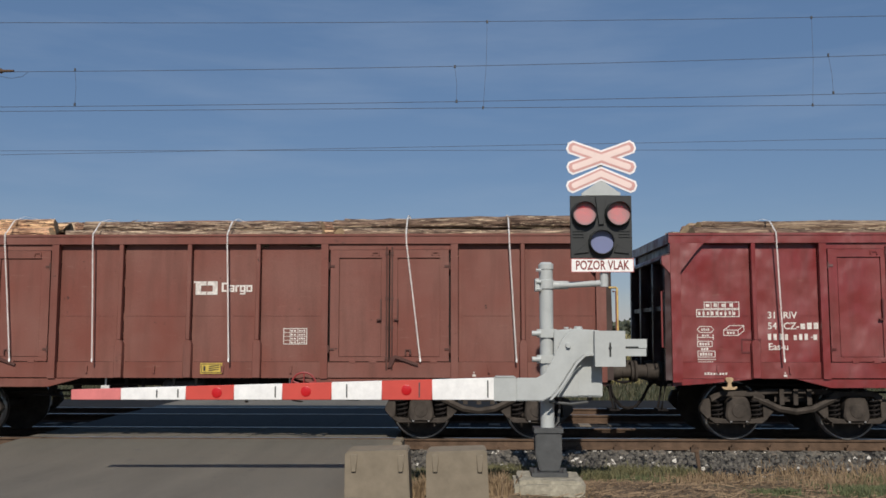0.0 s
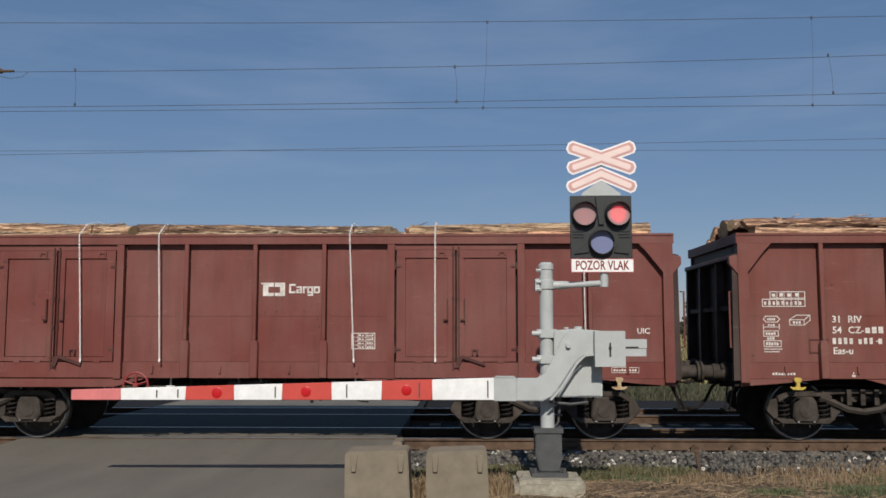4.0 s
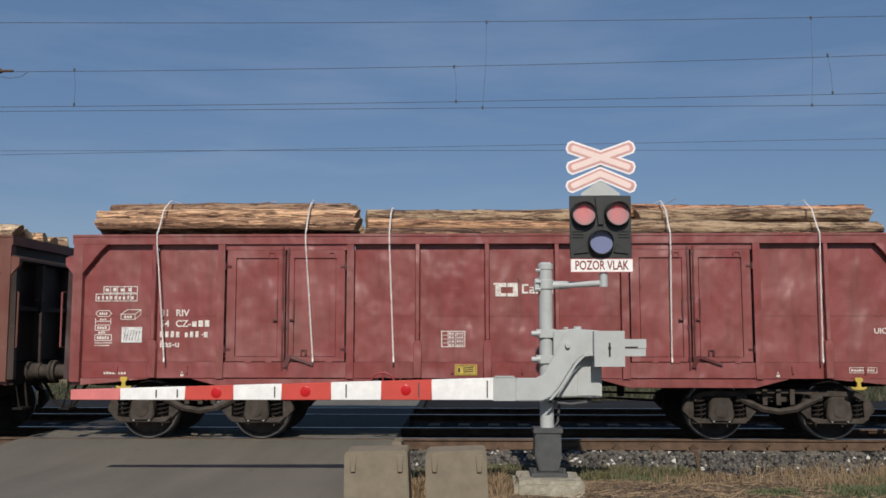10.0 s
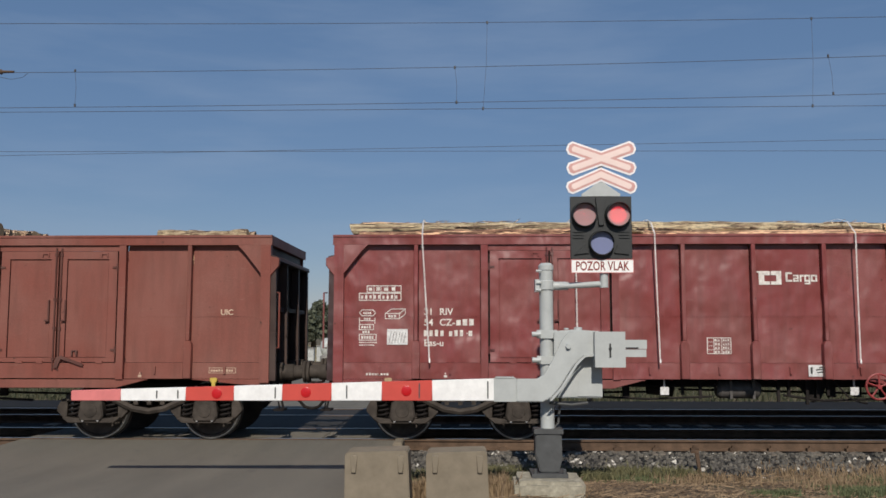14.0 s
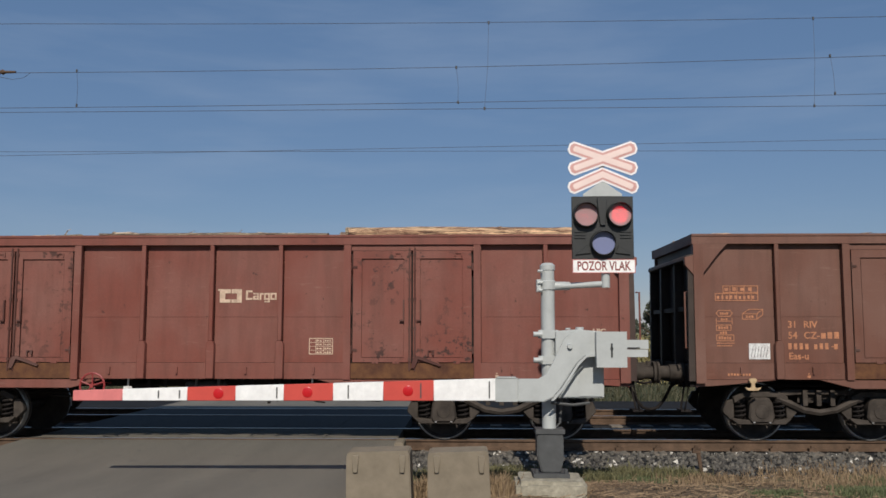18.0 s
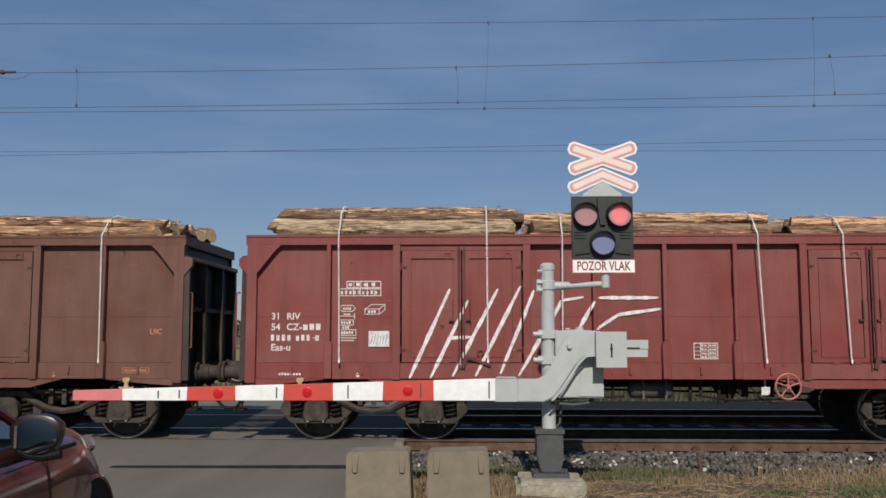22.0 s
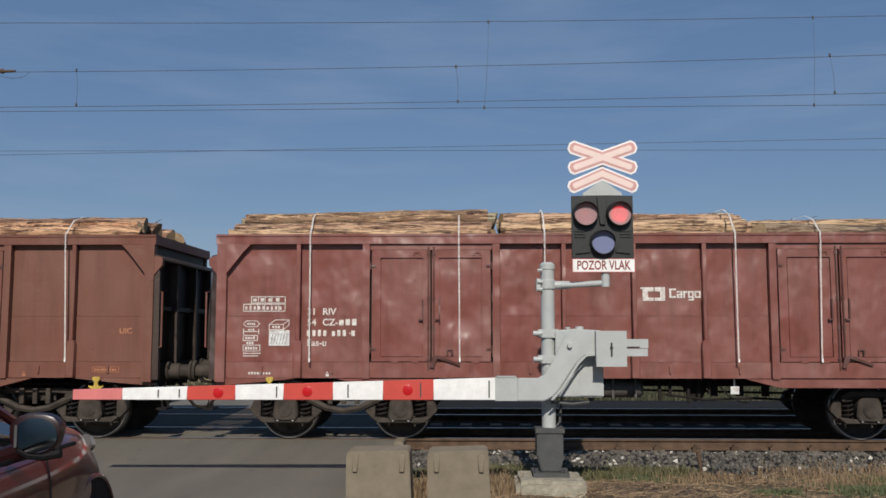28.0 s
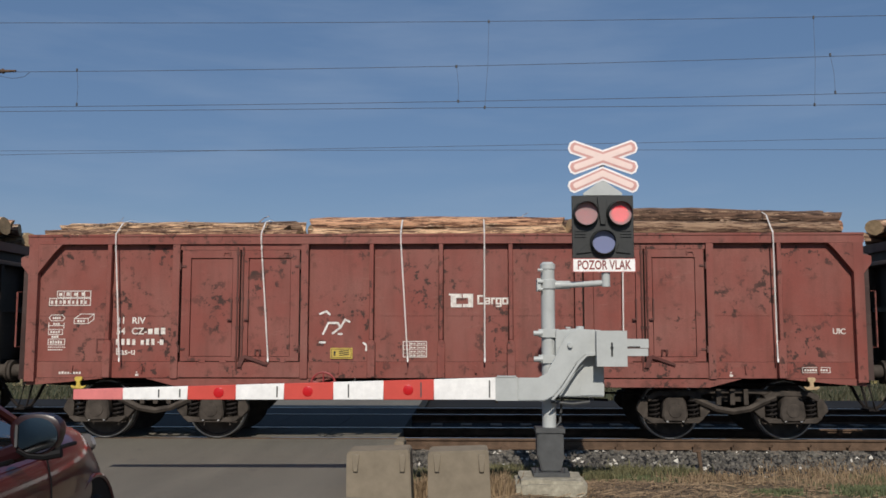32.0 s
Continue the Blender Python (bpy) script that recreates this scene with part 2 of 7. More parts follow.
def tube(bm, pts, r, seg=8, r2=None, mi=0, caps=True, smooth=True):
    """A round bar along points; r2 gives another radius at the end."""
    pts = [Vector(p) for p in pts]
    rings = []
    for i, p in enumerate(pts):
        d = (pts[min(i + 1, len(pts) - 1)] - pts[max(i - 1, 0)]).normalized()
        u = d.orthogonal().normalized() if abs(d.z) > 0.95 else d.cross(Vector((0, 0, 1))).normalized()
        w = d.cross(u)
        rr = r if r2 is None else r + (r2 - r) * i / (len(pts) - 1)
        rings.append([bm.verts.new(p + (u * math.cos(a) + w * math.sin(a)) * rr) for a in (2 * math.pi * j / seg for j in range(seg))])
    fs = []
    for a, b in zip(rings, rings[1:]):
        for j in range(seg):
            f = bm.faces.new((a[j], a[(j + 1) % seg], b[(j + 1) % seg], b[j]))
            f.smooth = smooth
            fs.append(f)
    if caps:
        fs += [bm.faces.new(rings[0][::-1]), bm.faces.new(rings[-1])]
    for f in fs:
        f.material_index = mi
    return rings


def lathe(bm, prof, seg=24, axis="y", mi=0, centre=(0, 0, 0), smooth=True):
    """A turned form: (distance along the axis, radius) pairs."""
    c = Vector(centre)
    rings = []
    for d, r in prof:
        ring = []
        for j in range(seg):
            a = 2 * math.pi * j / seg
            p, q = r * math.cos(a), r * math.sin(a)
            ring.append(bm.verts.new(c + Vector({"y": (p, d, q), "x": (d, p, q), "z": (p, q, d)}[axis])))
        rings.append(ring)
    fs = []
    for a, b in zip(rings, rings[1:]):
        for j in range(seg):
            f = bm.faces.new((a[j], a[(j + 1) % seg], b[(j + 1) % seg], b[j]))
            f.smooth = smooth
            fs.append(f)
    fs += [bm.faces.new(rings[0]), bm.faces.new(rings[-1])]
    for f in fs:
        f.material_index = mi
    bmesh.ops.recalc_face_normals(bm, faces=fs)


def bevel(bm, w=0.008, seg=1):
    es = [e for e in bm.edges if len(e.link_faces) == 2 and e.calc_face_angle(0) > 0.6]
    bmesh.ops.bevel(bm, geom=es, offset=w, segments=seg, affect="EDGES", clamp_overlap=True)


def to_mesh(name, bm, *mats):
    me = bpy.data.meshes.new(name)
    bm.to_mesh(me)
    bm.free()
    for m in mats:
        me.materials.append(m)
    me.set_sharp_from_angle(angle=radians(38))
    return me


def part(name, bm, material, parent, label=""):
    """One mesh object under a thing or a part. bm: a bmesh, or a mesh that is shared."""
    mats = material if isinstance(material, tuple) else (material,)
    ob = new(name, to_mesh(name, bm, *mats) if isinstance(bm, bmesh.types.BMesh) else bm)
    ob.parent = parent
    return tagged(ob, label)


def thing(name, label, category, group="", kind="", at=None):
    ob = new(name)
    ob.empty_display_size = 0.2
    if at:
        ob.matrix_basis = at
    return tagged(ob, label, category, group, kind)


def solid(name, bm, material, label, category="", group="", kind="", at=None):
    mats = material if isinstance(material, tuple) else (material,)
    ob = new(name, to_mesh(name, bm, *mats))
    if at:
        ob.matrix_basis = at
    return tagged(ob, label, category, group, kind)


def letters(text, size, bold=0.0):
    """Mesh of lettering in the built-in font, in the x-z plane, facing -y."""
    cu = bpy.data.curves.new("lettering", "FONT")
    cu.body, cu.size, cu.extrude, cu.resolution_u, cu.offset = text, size, 0.0015, 3, bold
    ob = bpy.data.objects.new("lettering", cu)
    me = bpy.data.meshes.new_from_object(ob)
    me.transform(Matrix.Rotation(radians(90), 4, "X"))
    bpy.data.objects.remove(ob)
    bpy.data.curves.remove(cu)
    return me


def B():
    return bmesh.new()


rnd = random.Random(7)
TRACK_Y, TRACK2_Y = 14.95, 18.95

# ---- ground, road, tracks ----
bm = B()
xs = [-1500, -400, -120, -40, -20, -12, -7.1] + [-1.1 + 0.55 * i for i in range(28)] + [20, 40, 120, 400, 1500]
ys = [-1500, -300, -60, -20, -8, 0, 4, 6, 7, 8, 8.5, 9, 9.5, 10, 10.4, 10.8, 11.2, 11.6, 12, 12.4, 12.8, 13.2, 13.6, 17, 18.6, 20.6, 21.2, 24, 30, 60, 160, 500, 2500]


def ground_z(x, y):
    if y < 12.6:
        z = -0.05 if y < 8 else -0.05 - 0.26 * (y - 8) / 4.6
    elif y < 13.6:
        z = -0.31 + 0.06 * (y - 12.6)
    elif y < 20.7:
        z = -0.36
    else:
        z = -0.45
    if x <= -1.05 and x > -7.2 and y < 24:
        z = min(z, -0.3)
    elif 5 < y < 13 and x < 20:
        z += 0.05 * noise.noise(Vector((x * 1.3, y * 1.3, 0)))
    return z


grid = [[bm.verts.new((x, y, ground_z(x, y))) for x in xs] for y in ys]
for a, b in zip(grid, grid[1:]):
    for i in range(len(xs) - 1):
        bm.faces.new((a[i], a[i + 1], b[i + 1], b[i])).smooth = True
solid("ground", bm, EARTH, "dry grassy earth beside the railway", "ground", kind="structure")

ROAD_L, ROAD_R = -7.1, -1.1
bm = B()
prism(bm, [(-300, -0.3), (14.10, -0.3), (14.10, -0.012), (13.4, -0.03), (12.4, -0.07), (11.5, -0.08), (10.5, -0.07), (8.5, -0.01), (6.2, 0.084), (-300, 0.084)], ROAD_L, ROAD_R, "x")
box(bm, ROAD_L, ROAD_R, 19.80, 60, -0.3, -0.012)
solid("road", bm, ROAD, "worn grey asphalt road over the level crossing", "road", kind="structure")
# Panels in two tones: pale where sun reaches, near-black for the train's shade.
bm, bm_dark = B(), B()
for i in range(5):
    x0 = ROAD_L + i * 1.2
    box(bm, x0 + 0.006, x0 + 1.194, TRACK_Y - 0.66, TRACK_Y + 0.66, -0.28, -0.008)
    box(bm_dark, x0 + 0.006, x0 + 1.194, TRACK_Y + 0.84, TRACK_Y + 3.15, -0.28, -0.008)
    box(bm_dark, x0 + 0.006, x0 + 1.194, TRACK2_Y - 0.66, TRACK2_Y + 0.66, -0.28, -0.008)
solid("rubber_crossing_panel", bm_dark, plain("crossing_panel_shaded", (0.050, 0.046, 0.042), 0.85, 0.0, 0.25, 9), "crossing panels beyond the near track, coloured dark for the train's shade", "pavement", kind="structure")
# Near-black strip, made up so the ground seen under the wagons looks shaded.
bm_strip = B()
for x0, x1 in ((-400, ROAD_L), (ROAD_R, 400)):
    prism(bm_strip, [(20.75, -0.46), (20.95, -0.395), (27.2, -0.395), (27.5, -0.46)], x0, x1, "x")
solid("cinder_path", bm_strip, plain("ground_strip_black", (0.020, 0.019, 0.019), 0.95, 0.0, 0.35, 2.5, 0.4), "made-up near-black ground strip beyond the second track, standing in for shade", "path", kind="structure")
solid("crossing_panel", bm, plain("crossing_panel_concrete", (0.21, 0.188, 0.150), 0.85, 0.0, 0.2, 9), "worn pale concrete crossing panels between the rails", "pavement", kind="structure")

RAIL_PROF = [(-0.036, 0), (0.036, 0), (0.036, -0.035), (0.010, -0.055), (0.010, -0.13), (0.070, -0.155), (0.070, -0.17), (-0.070, -0.17), (-0.070, -0.155), (-0.010, -0.13), (-0.010, -0.055), (-0.036, -0.035)]
for ty in (TRACK_Y, TRACK2_Y):
    tr = thing("railway_track", "rusty rails on concrete sleepers in grey ballast", "track", kind="structure")
    bm = B()
    prism(bm, [(ty - 3.0 if ty == TRACK_Y else ty - 2.2, -0.34), (ty - 1.25, -0.19), (ty + 1.25, -0.19), (ty + 2.3, -0.5), (ty - 2.0, -0.5)] if ty == TRACK_Y else
          [(ty - 2.3, -0.36), (ty - 1.25, -0.19), (ty + 1.25, -0.19), (ty + 2.2, -0.6), (ty - 2.0, -0.6)], ROAD_R, 800, "x")
    prism(bm, [(ty - 2.4, -0.34), (ty - 1.25, -0.19), (ty + 1.25, -0.19), (ty + 2.3, -0.6), (ty - 2.0, -0.6)], -800, ROAD_L, "x")
    part("ballast_bed", bm, BALLAST, tr, "grey crushed-stone ballast bed")
    for s in (-0.754, 0.754):
        bm = B()
        prism(bm, [(ty + s + p, q) for p, q in RAIL_PROF], -800, 800, "x")
        box(bm, -800, 800, ty + s - 0.028, ty + s + 0.028, -0.002, 0.002, 1)
        part("rail", bm, (RAIL_SIDE, RAIL_TOP), tr, "rusty steel rail with a polished head")
    sl = B()
    prism(sl, [(-0.15, -0.36), (0.15, -0.36), (0.11, -0.165), (-0.11, -0.165)], -1.2, 1.2, "y")
    slm = to_mesh("sleeper", sl, SLEEPER)
    cl = B()
    box(cl, -0.06, 0.06, -0.16, -0.07, -0.165, -0.115)
    prism(cl, [(-0.03, -0.115), (0.03, -0.115), (0.02, -0.08), (-0.02, -0.08)], -0.14, -0.09, "y")
    clm = to_mesh("rail_clip", cl, RAIL_SIDE)
    for i in range(-14, 32):
        x = i * 0.6
        if ROAD_L - 0.2 < x < ROAD_R + 0.2:
            continue
        s = part("sleeper", slm, SLEEPER, tr)
        s.location = (x, ty, 0)
        if ty == TRACK_Y:
            c = part("rail_clip", clm, RAIL_SIDE, s)
            c.location = (0, -0.754, 0)

# loose ballast stones along the near shoulder
bm = B()


def pebble(bm, x, y, z, r):
    n = 6
    q = Euler((rnd.random() * 6, rnd.random() * 6, rnd.random() * 6)).to_matrix()
    pts = [Vector(v) for v in ((1, 0, 0), (-1, 0, 0), (0, 1, 0), (0, -1, 0), (0, 0, 1), (0, 0, -1))]
    vs = [bm.verts.new(q @ (p * r * rnd.uniform(0.65, 1.15)) + Vector((x, y, z))) for p in pts]
    for f in ((0, 2, 4), (2, 1, 4), (1, 3, 4), (3, 0, 4), (2, 0, 5), (1, 2, 5), (3, 1, 5), (0, 3, 5)):
        bm.faces.new([vs[i] for i in f])


for i in range(4200):
    y = rnd.uniform(12.3, 13.95)
    x = rnd.uniform(-1.0, 8.5)
    if y < 12.75 and rnd.random() < 0.75:
        continue
    if x > 5 and rnd.random() < (x - 5) / 4:
        continue
    z = -0.19 - max(0, 13.7 - y) * 0.085
    pebble(bm, x, y, z + 0.01, rnd.uniform(0.02, 0.052))
solid("ballast_stones", bm, STONE, "loose grey and whitish ballast stones", "stones", kind="stuff")


def blades(name, mat, count, spot, h0, h1, label, width=0.006, lean=0.5):
    bm = B()
    for i in range(count):
        x, y = spot()
        z = ground_z(x, y) - 0.01
        h, a, l = rnd.uniform(h0, h1), rnd.uniform(0, 6.283), rnd.uniform(0.1, lean)
        d = Vector((math.cos(a), math.sin(a), 0))
        s = Vector((rnd.uniform(0.3, 1), rnd.uniform(-0.4, 0.4), 0)).normalized() * width * rnd.uniform(0.6, 1.4)
        p = Vector((x, y, z))
        a0, a1 = bm.verts.new(p - s), bm.verts.new(p + s)
        mid = p + d * h * l * 0.35 + Vector((0, 0, h * 0.6))
        b0, b1 = bm.verts.new(mid - s * 0.7), bm.verts.new(mid + s * 0.7)
        tip = bm.verts.new(p + d * h * l + Vector((0, 0, h * (1 - 0.35 * l))))
        bm.faces.new((a0, a1, b1, b0))
        bm.faces.new((b0, b1, tip))
    return solid(name, bm, mat, label, "grass", kind="stuff")


def near_right():
    while True:
        x, y = rnd.uniform(-0.9, 9.5), rnd.uniform(8.6, 13.2)
        if y > 12.5 and x < 5.5:
            continue
        return x, y


def tufts(spots, r):
    def f():
        cx, cy, cr = rnd.choice(spots)
        return cx + rnd.gauss(0, cr), cy + rnd.gauss(0, cr * 0.6)
    return f


def straw(name, count, spot, l0, l1, label):
    """Cut and trodden stalks lying every way on the earth."""
    bm = B()
    for i in range(count):
        x, y = spot()
        z = ground_z(x, y) + rnd.uniform(0.002, 0.028)
        a, l = rnd.gauss(0, 0.9), rnd.uniform(l0, l1)
        d = Vector((math.cos(a), math.sin(a), rnd.gauss(0, 0.16))) * l
        s = Vector((-d.y, d.x, 0)).normalized() * rnd.uniform(0.0022, 0.005) + Vector((0, 0, 0.003))
        p = Vector((x, y, z))
        bm.faces.new([bm.verts.new(q) for q in (p - s, p + d - s, p + d + s, p + s)])
    return solid(name, bm, STRAW, label, "straw", kind="stuff")


STRAW = blade_mat("straw_stalks", (0.062, 0.038, 0.022), (0.29, 0.20, 0.115))
straw("loose_straw", 11000, near_right, 0.03, 0.15, "loose dry stalks strewn on the verge")
blades("dry_grass", DRY, 6000, near_right, 0.015, 0.06, "short dry straw-coloured grass on the verge", 0.006, 1.4)
blades("tall_dry_grass", DRY, 2600, tufts([(5.6, 12.7, 0.5), (6.4, 12.6, 0.5), (7.2, 12.8, 0.6), (4.6, 12.6, 0.3), (3.2, 11.8, 0.3), (4.6, 11.3, 0.35), (5.2, 11.9, 0.5), (5.7, 11.2, 0.3)], 1), 0.05, 0.20, "taller bleached grass along the ballast", 0.006, 0.7)
blades("green_grass", GREEN, 7000, tufts([(5.3, 11.9, 0.25), (5.7, 11.6, 0.25), (5.9, 12.1, 0.3), (5.5, 11.4, 0.25), (6.1, 11.7, 0.3), (1.7, 12.1, 0.2), (2.3, 12.0, 0.25), (4.6, 11.15, 0.14), (4.85, 10.95, 0.2), (5.1, 10.75, 0.25), (4.7, 10.55, 0.2), (4.55, 10.4, 0.15), (5.3, 11.0, 0.2), (3.5, 10.5, 0.09), (3.75, 10.55, 0.08)], 1), 0.03, 0.12, "patches of green grass on the dry verge", 0.006, 0.9)
blades("verge_tufts", DRY, 900, tufts([(-0.49, 9.95, 0.07), (-0.47, 10.3, 0.10), (0.36, 10.0, 0.07), (0.42, 10.35, 0.09), (-0.95, 10.2, 0.12), (0.05, 10.2, 0.12)], 1), 0.08, 0.34, "dry tufts between the concrete blocks", 0.006, 0.7)
blades("olive_weeds", OLIVE, 6000, tufts([(1.6, 12.35, 0.2), (2.0, 12.3, 0.22), (2.4, 12.4, 0.2), (2.9, 12.45, 0.16), (1.75, 11.9, 0.15), (0.4, 12.2, 0.30), (0.62, 12.0, 0.16), (0.75, 11.7, 0.12), (0.3, 12.5, 0.2), (1.2, 12.6, 0.25), (2.2, 12.65, 0.25), (-0.75, 11.9, 0.2), (-0.35, 12.2, 0.2), (0.5, 12.6, 0.2)], 1), 0.04, 0.19, "olive weeds growing into the ballast", 0.006, 0.8)


# ---- freight wagons ----
HL = 6.47
POSTS = (-5.18, -1.075, 0.0, 1.075, 5.18)
JAMBS = (-4.125, -2.115, 2.115, 4.125)


RESERVOIR = plain("dull_grey_reservoir_paint", (0.11, 0.10, 0.092), 0.6, 0.0, 0.3, 7)


def build_wagon():
    w = thing("freight_wagon", "brown steel open freight wagon", "freight wagon", "wagons of the train")
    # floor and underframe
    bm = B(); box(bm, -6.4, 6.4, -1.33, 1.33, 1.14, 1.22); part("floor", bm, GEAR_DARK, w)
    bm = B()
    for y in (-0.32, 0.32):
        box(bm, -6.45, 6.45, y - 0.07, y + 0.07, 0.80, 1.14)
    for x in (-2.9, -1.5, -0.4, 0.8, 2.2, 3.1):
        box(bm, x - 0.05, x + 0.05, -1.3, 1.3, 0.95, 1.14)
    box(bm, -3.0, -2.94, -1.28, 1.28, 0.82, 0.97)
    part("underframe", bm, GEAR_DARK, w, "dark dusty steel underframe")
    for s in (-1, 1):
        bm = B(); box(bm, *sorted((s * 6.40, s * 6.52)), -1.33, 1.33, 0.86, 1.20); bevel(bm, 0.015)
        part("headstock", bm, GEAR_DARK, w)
    # walls
    for x0, x1 in ((-6.31, -5.18), (-5.18, -4.125), (-2.115, -1.075), (-1.075, 0.0), (0.0, 1.075), (1.075, 2.115), (4.125, 5.18), (5.18, 6.31)):
        bm = B()
        p0, p1 = (v + d * {2.115: 0.064, 4.125: 0.064, 6.31: 0.0}.get(abs(v), 0.041) for v, d in ((x0, 1), (x1, -1)))
        box(bm, p0, p1, -1.335, -1.305, 1.225, 1.925)
        box(bm, p0, p1, -1.332, -1.305, 1.929, 3.05)
        part("side_panel", bm, PAINT, w)
        bm = B(); box(bm, x0, x1, -1.341, -1.305, 0.975, 1.221); bevel(bm, 0.006)
        x = (x0 + x1) / 2
        prism(bm, [(x - 0.02, 1.16), (x + 0.02, 1.16), (x + 0.015, 1.05), (x - 0.015, 1.05)], -1.371, -1.340)
        part("sill_plate", bm, PAINT, w)
    for x in POSTS:
        bm = B()
        box(bm, x - 0.032, x + 0.032, -1.435, -1.330, 1.56, 3.045)
        prism(bm, [(x - 0.062, 0.98), (x + 0.062, 0.98), (x + 0.062, 1.50), (x + 0.032, 1.56), (x - 0.032, 1.56), (x - 0.062, 1.50)], -1.445, -1.330)
        bevel(bm, 0.008)
        part("side_post", bm, PAINT, w)
    for x in JAMBS:
        bm = B(); box(bm, x - 0.055, x + 0.055, -1.430, -1.330, 0.97, 3.045); bevel(bm, 0.01)
        part("door_post", bm, PAINT, w)
    for s in (-1, 1):
        bm = B(); box(bm, *sorted((s * 6.30, s * 6.45)), -1.44, -1.30, 0.92, 3.045); bevel(bm, 0.014)
        part("end_post", bm, PAINT, w)
        bm = B(); prism(bm, [(s * 6.33, 3.043), (s * 5.93, 3.043), (s * 6.04, 2.93), (s * 6.30, 2.60)], -1.436, -1.330)
        part("gusset", bm, PAINT, w)
        bm = B(); prism(bm, [(s * 6.44, 0.97), (s * 5.2, 0.97), (s * 5.9, 0.90), (s * 6.44, 0.86)], -1.37, -1.30)
        part("end_skirt", bm, PAINT, w)
    bm = B(); box(bm, -HL, HL, -1.437, -1.31, 3.045, 3.20); box(bm, -HL, HL, -1.450, -1.432, 3.165, 3.195); bevel(bm, 0.01)
    part("top_rail", bm, PAINT, w)
    bm = B(); box(bm, -HL, HL, 1.31, 1.46, 3.045, 3.20); bevel(bm, 0.01)
    part("top_rail", bm, PAINT, w)
    bm = B(); box(bm, -6.4, 6.4, 1.345, 1.375, 0.975, 3.05)
    for x in POSTS + JAMBS + (-6.38, 6.38):
        box(bm, x - 0.05, x + 0.05, 1.370, 1.435, 0.98, 3.045)
    part("far_side_wall", bm, PAINT, w)
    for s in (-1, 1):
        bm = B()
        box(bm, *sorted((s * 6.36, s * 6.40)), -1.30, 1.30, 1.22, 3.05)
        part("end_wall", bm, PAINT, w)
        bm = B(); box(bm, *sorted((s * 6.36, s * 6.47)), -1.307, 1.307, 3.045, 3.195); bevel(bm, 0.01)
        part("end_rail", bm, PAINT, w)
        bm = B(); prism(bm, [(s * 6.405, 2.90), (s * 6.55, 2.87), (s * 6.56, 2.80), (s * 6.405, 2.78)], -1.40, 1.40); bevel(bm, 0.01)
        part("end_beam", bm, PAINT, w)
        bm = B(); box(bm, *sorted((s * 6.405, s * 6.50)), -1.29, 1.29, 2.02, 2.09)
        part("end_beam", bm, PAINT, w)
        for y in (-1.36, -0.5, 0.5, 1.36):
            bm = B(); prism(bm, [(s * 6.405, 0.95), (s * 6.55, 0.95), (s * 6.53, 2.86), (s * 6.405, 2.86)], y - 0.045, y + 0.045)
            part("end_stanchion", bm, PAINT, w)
        # corner bracket, grab rail, step
        bm = B(); prism(bm, [(s * 6.44, 2.87), (s * 6.58, 2.84), (s * 6.58, 2.72), (s * 6.44, 2.55)], -1.43, -1.33); bevel(bm, 0.008)
        part("corner_bracket", bm, PAINT, w)
        bm = B(); tube(bm, [(s * 6.56, -1.40, 2.30), (s * 6.60, -1.45, 2.30), (s * 6.60, -1.45, 1.45), (s * 6.56, -1.40, 1.45)], 0.014, 6)
        part("grab_rail", bm, PAINT, w)
        bm = B()
        tube(bm, [(s * 6.52, -1.25, 0.9), (s * 6.60, -1.28, 0.5), (s * 6.60, -1.02, 0.5), (s * 6.52, -0.98, 0.9)], 0.018, 6)
        box(bm, *sorted((s * 6.50, s * 6.66)), -1.29, -1.0, 0.48, 0.51)
        part("shunter_step", bm, GEAR_DARK, w)
        for y in (-0.875, 0.875):
            bm = B(); lathe(bm, [(s * 6.50, 0.15), (s * 6.56, 0.15), (s * 6.57, 0.125), (s * 6.74, 0.125), (s * 6.745, 0.105), (s * 6.89, 0.105), (s * 6.895, 0.165), (s * 6.93, 0.175), (s * 6.94, 0.16), (s * 6.943, 0.0001)], 20, "x", 0, (0, y, 1.06))
            part("buffer", bm, GEAR, w, "greasy dark steel buffer")
        bm = B()
        prism(bm, [(s * 6.50, 1.10), (s * 6.78, 1.10), (s * 6.84, 1.02), (s * 6.80, 0.93), (s * 6.74, 0.93), (s * 6.74, 1.0), (s * 6.50, 0.99)], -0.03, 0.03)
        tube(bm, [(s * 6.74, 0.06, 1.02), (s * 6.83, 0.07, 0.86), (s * 6.94, 0.05, 0.84), (s * 6.94, -0.05, 0.84), (s * 6.83, -0.07, 0.86), (s * 6.74, -0.06, 1.02)], 0.022, 6)
        part("coupling", bm, GEAR_DARK, w)
        bm = B()
        tube(bm, [(s * 6.5, -0.42, 0.90), (s * 6.62, -0.43, 0.80), (s * 6.72, -0.42, 0.60), (s * 6.83, -0.40, 0.47), (s * 6.945, -0.38, 0.44)], 0.026, 7)
        part("brake_hose", bm, GEAR_DARK, w)
        # jacking hook under the sill
        bm = B()
        prism(bm, [(s * 5.60 + p, q) for p, q in ((-0.045, 0.995), (0.045, 0.995), (0.062, 0.965), (0.050, 0.935), (0.028, 0.92), (0.030, 0.86), (0.06, 0.845), (0.112, 0.862), (0.115, 0.835), (0.07, 0.808), (-0.07, 0.808), (-0.115, 0.835), (-0.112, 0.862), (-0.06, 0.845), (-0.030, 0.86), (-0.028, 0.92), (-0.050, 0.935), (-0.062, 0.965))], -1.44, -1.398)
        bevel(bm, 0.006)
        part("rope_hook", bm, MARK, w, "yellow-painted rope hook")
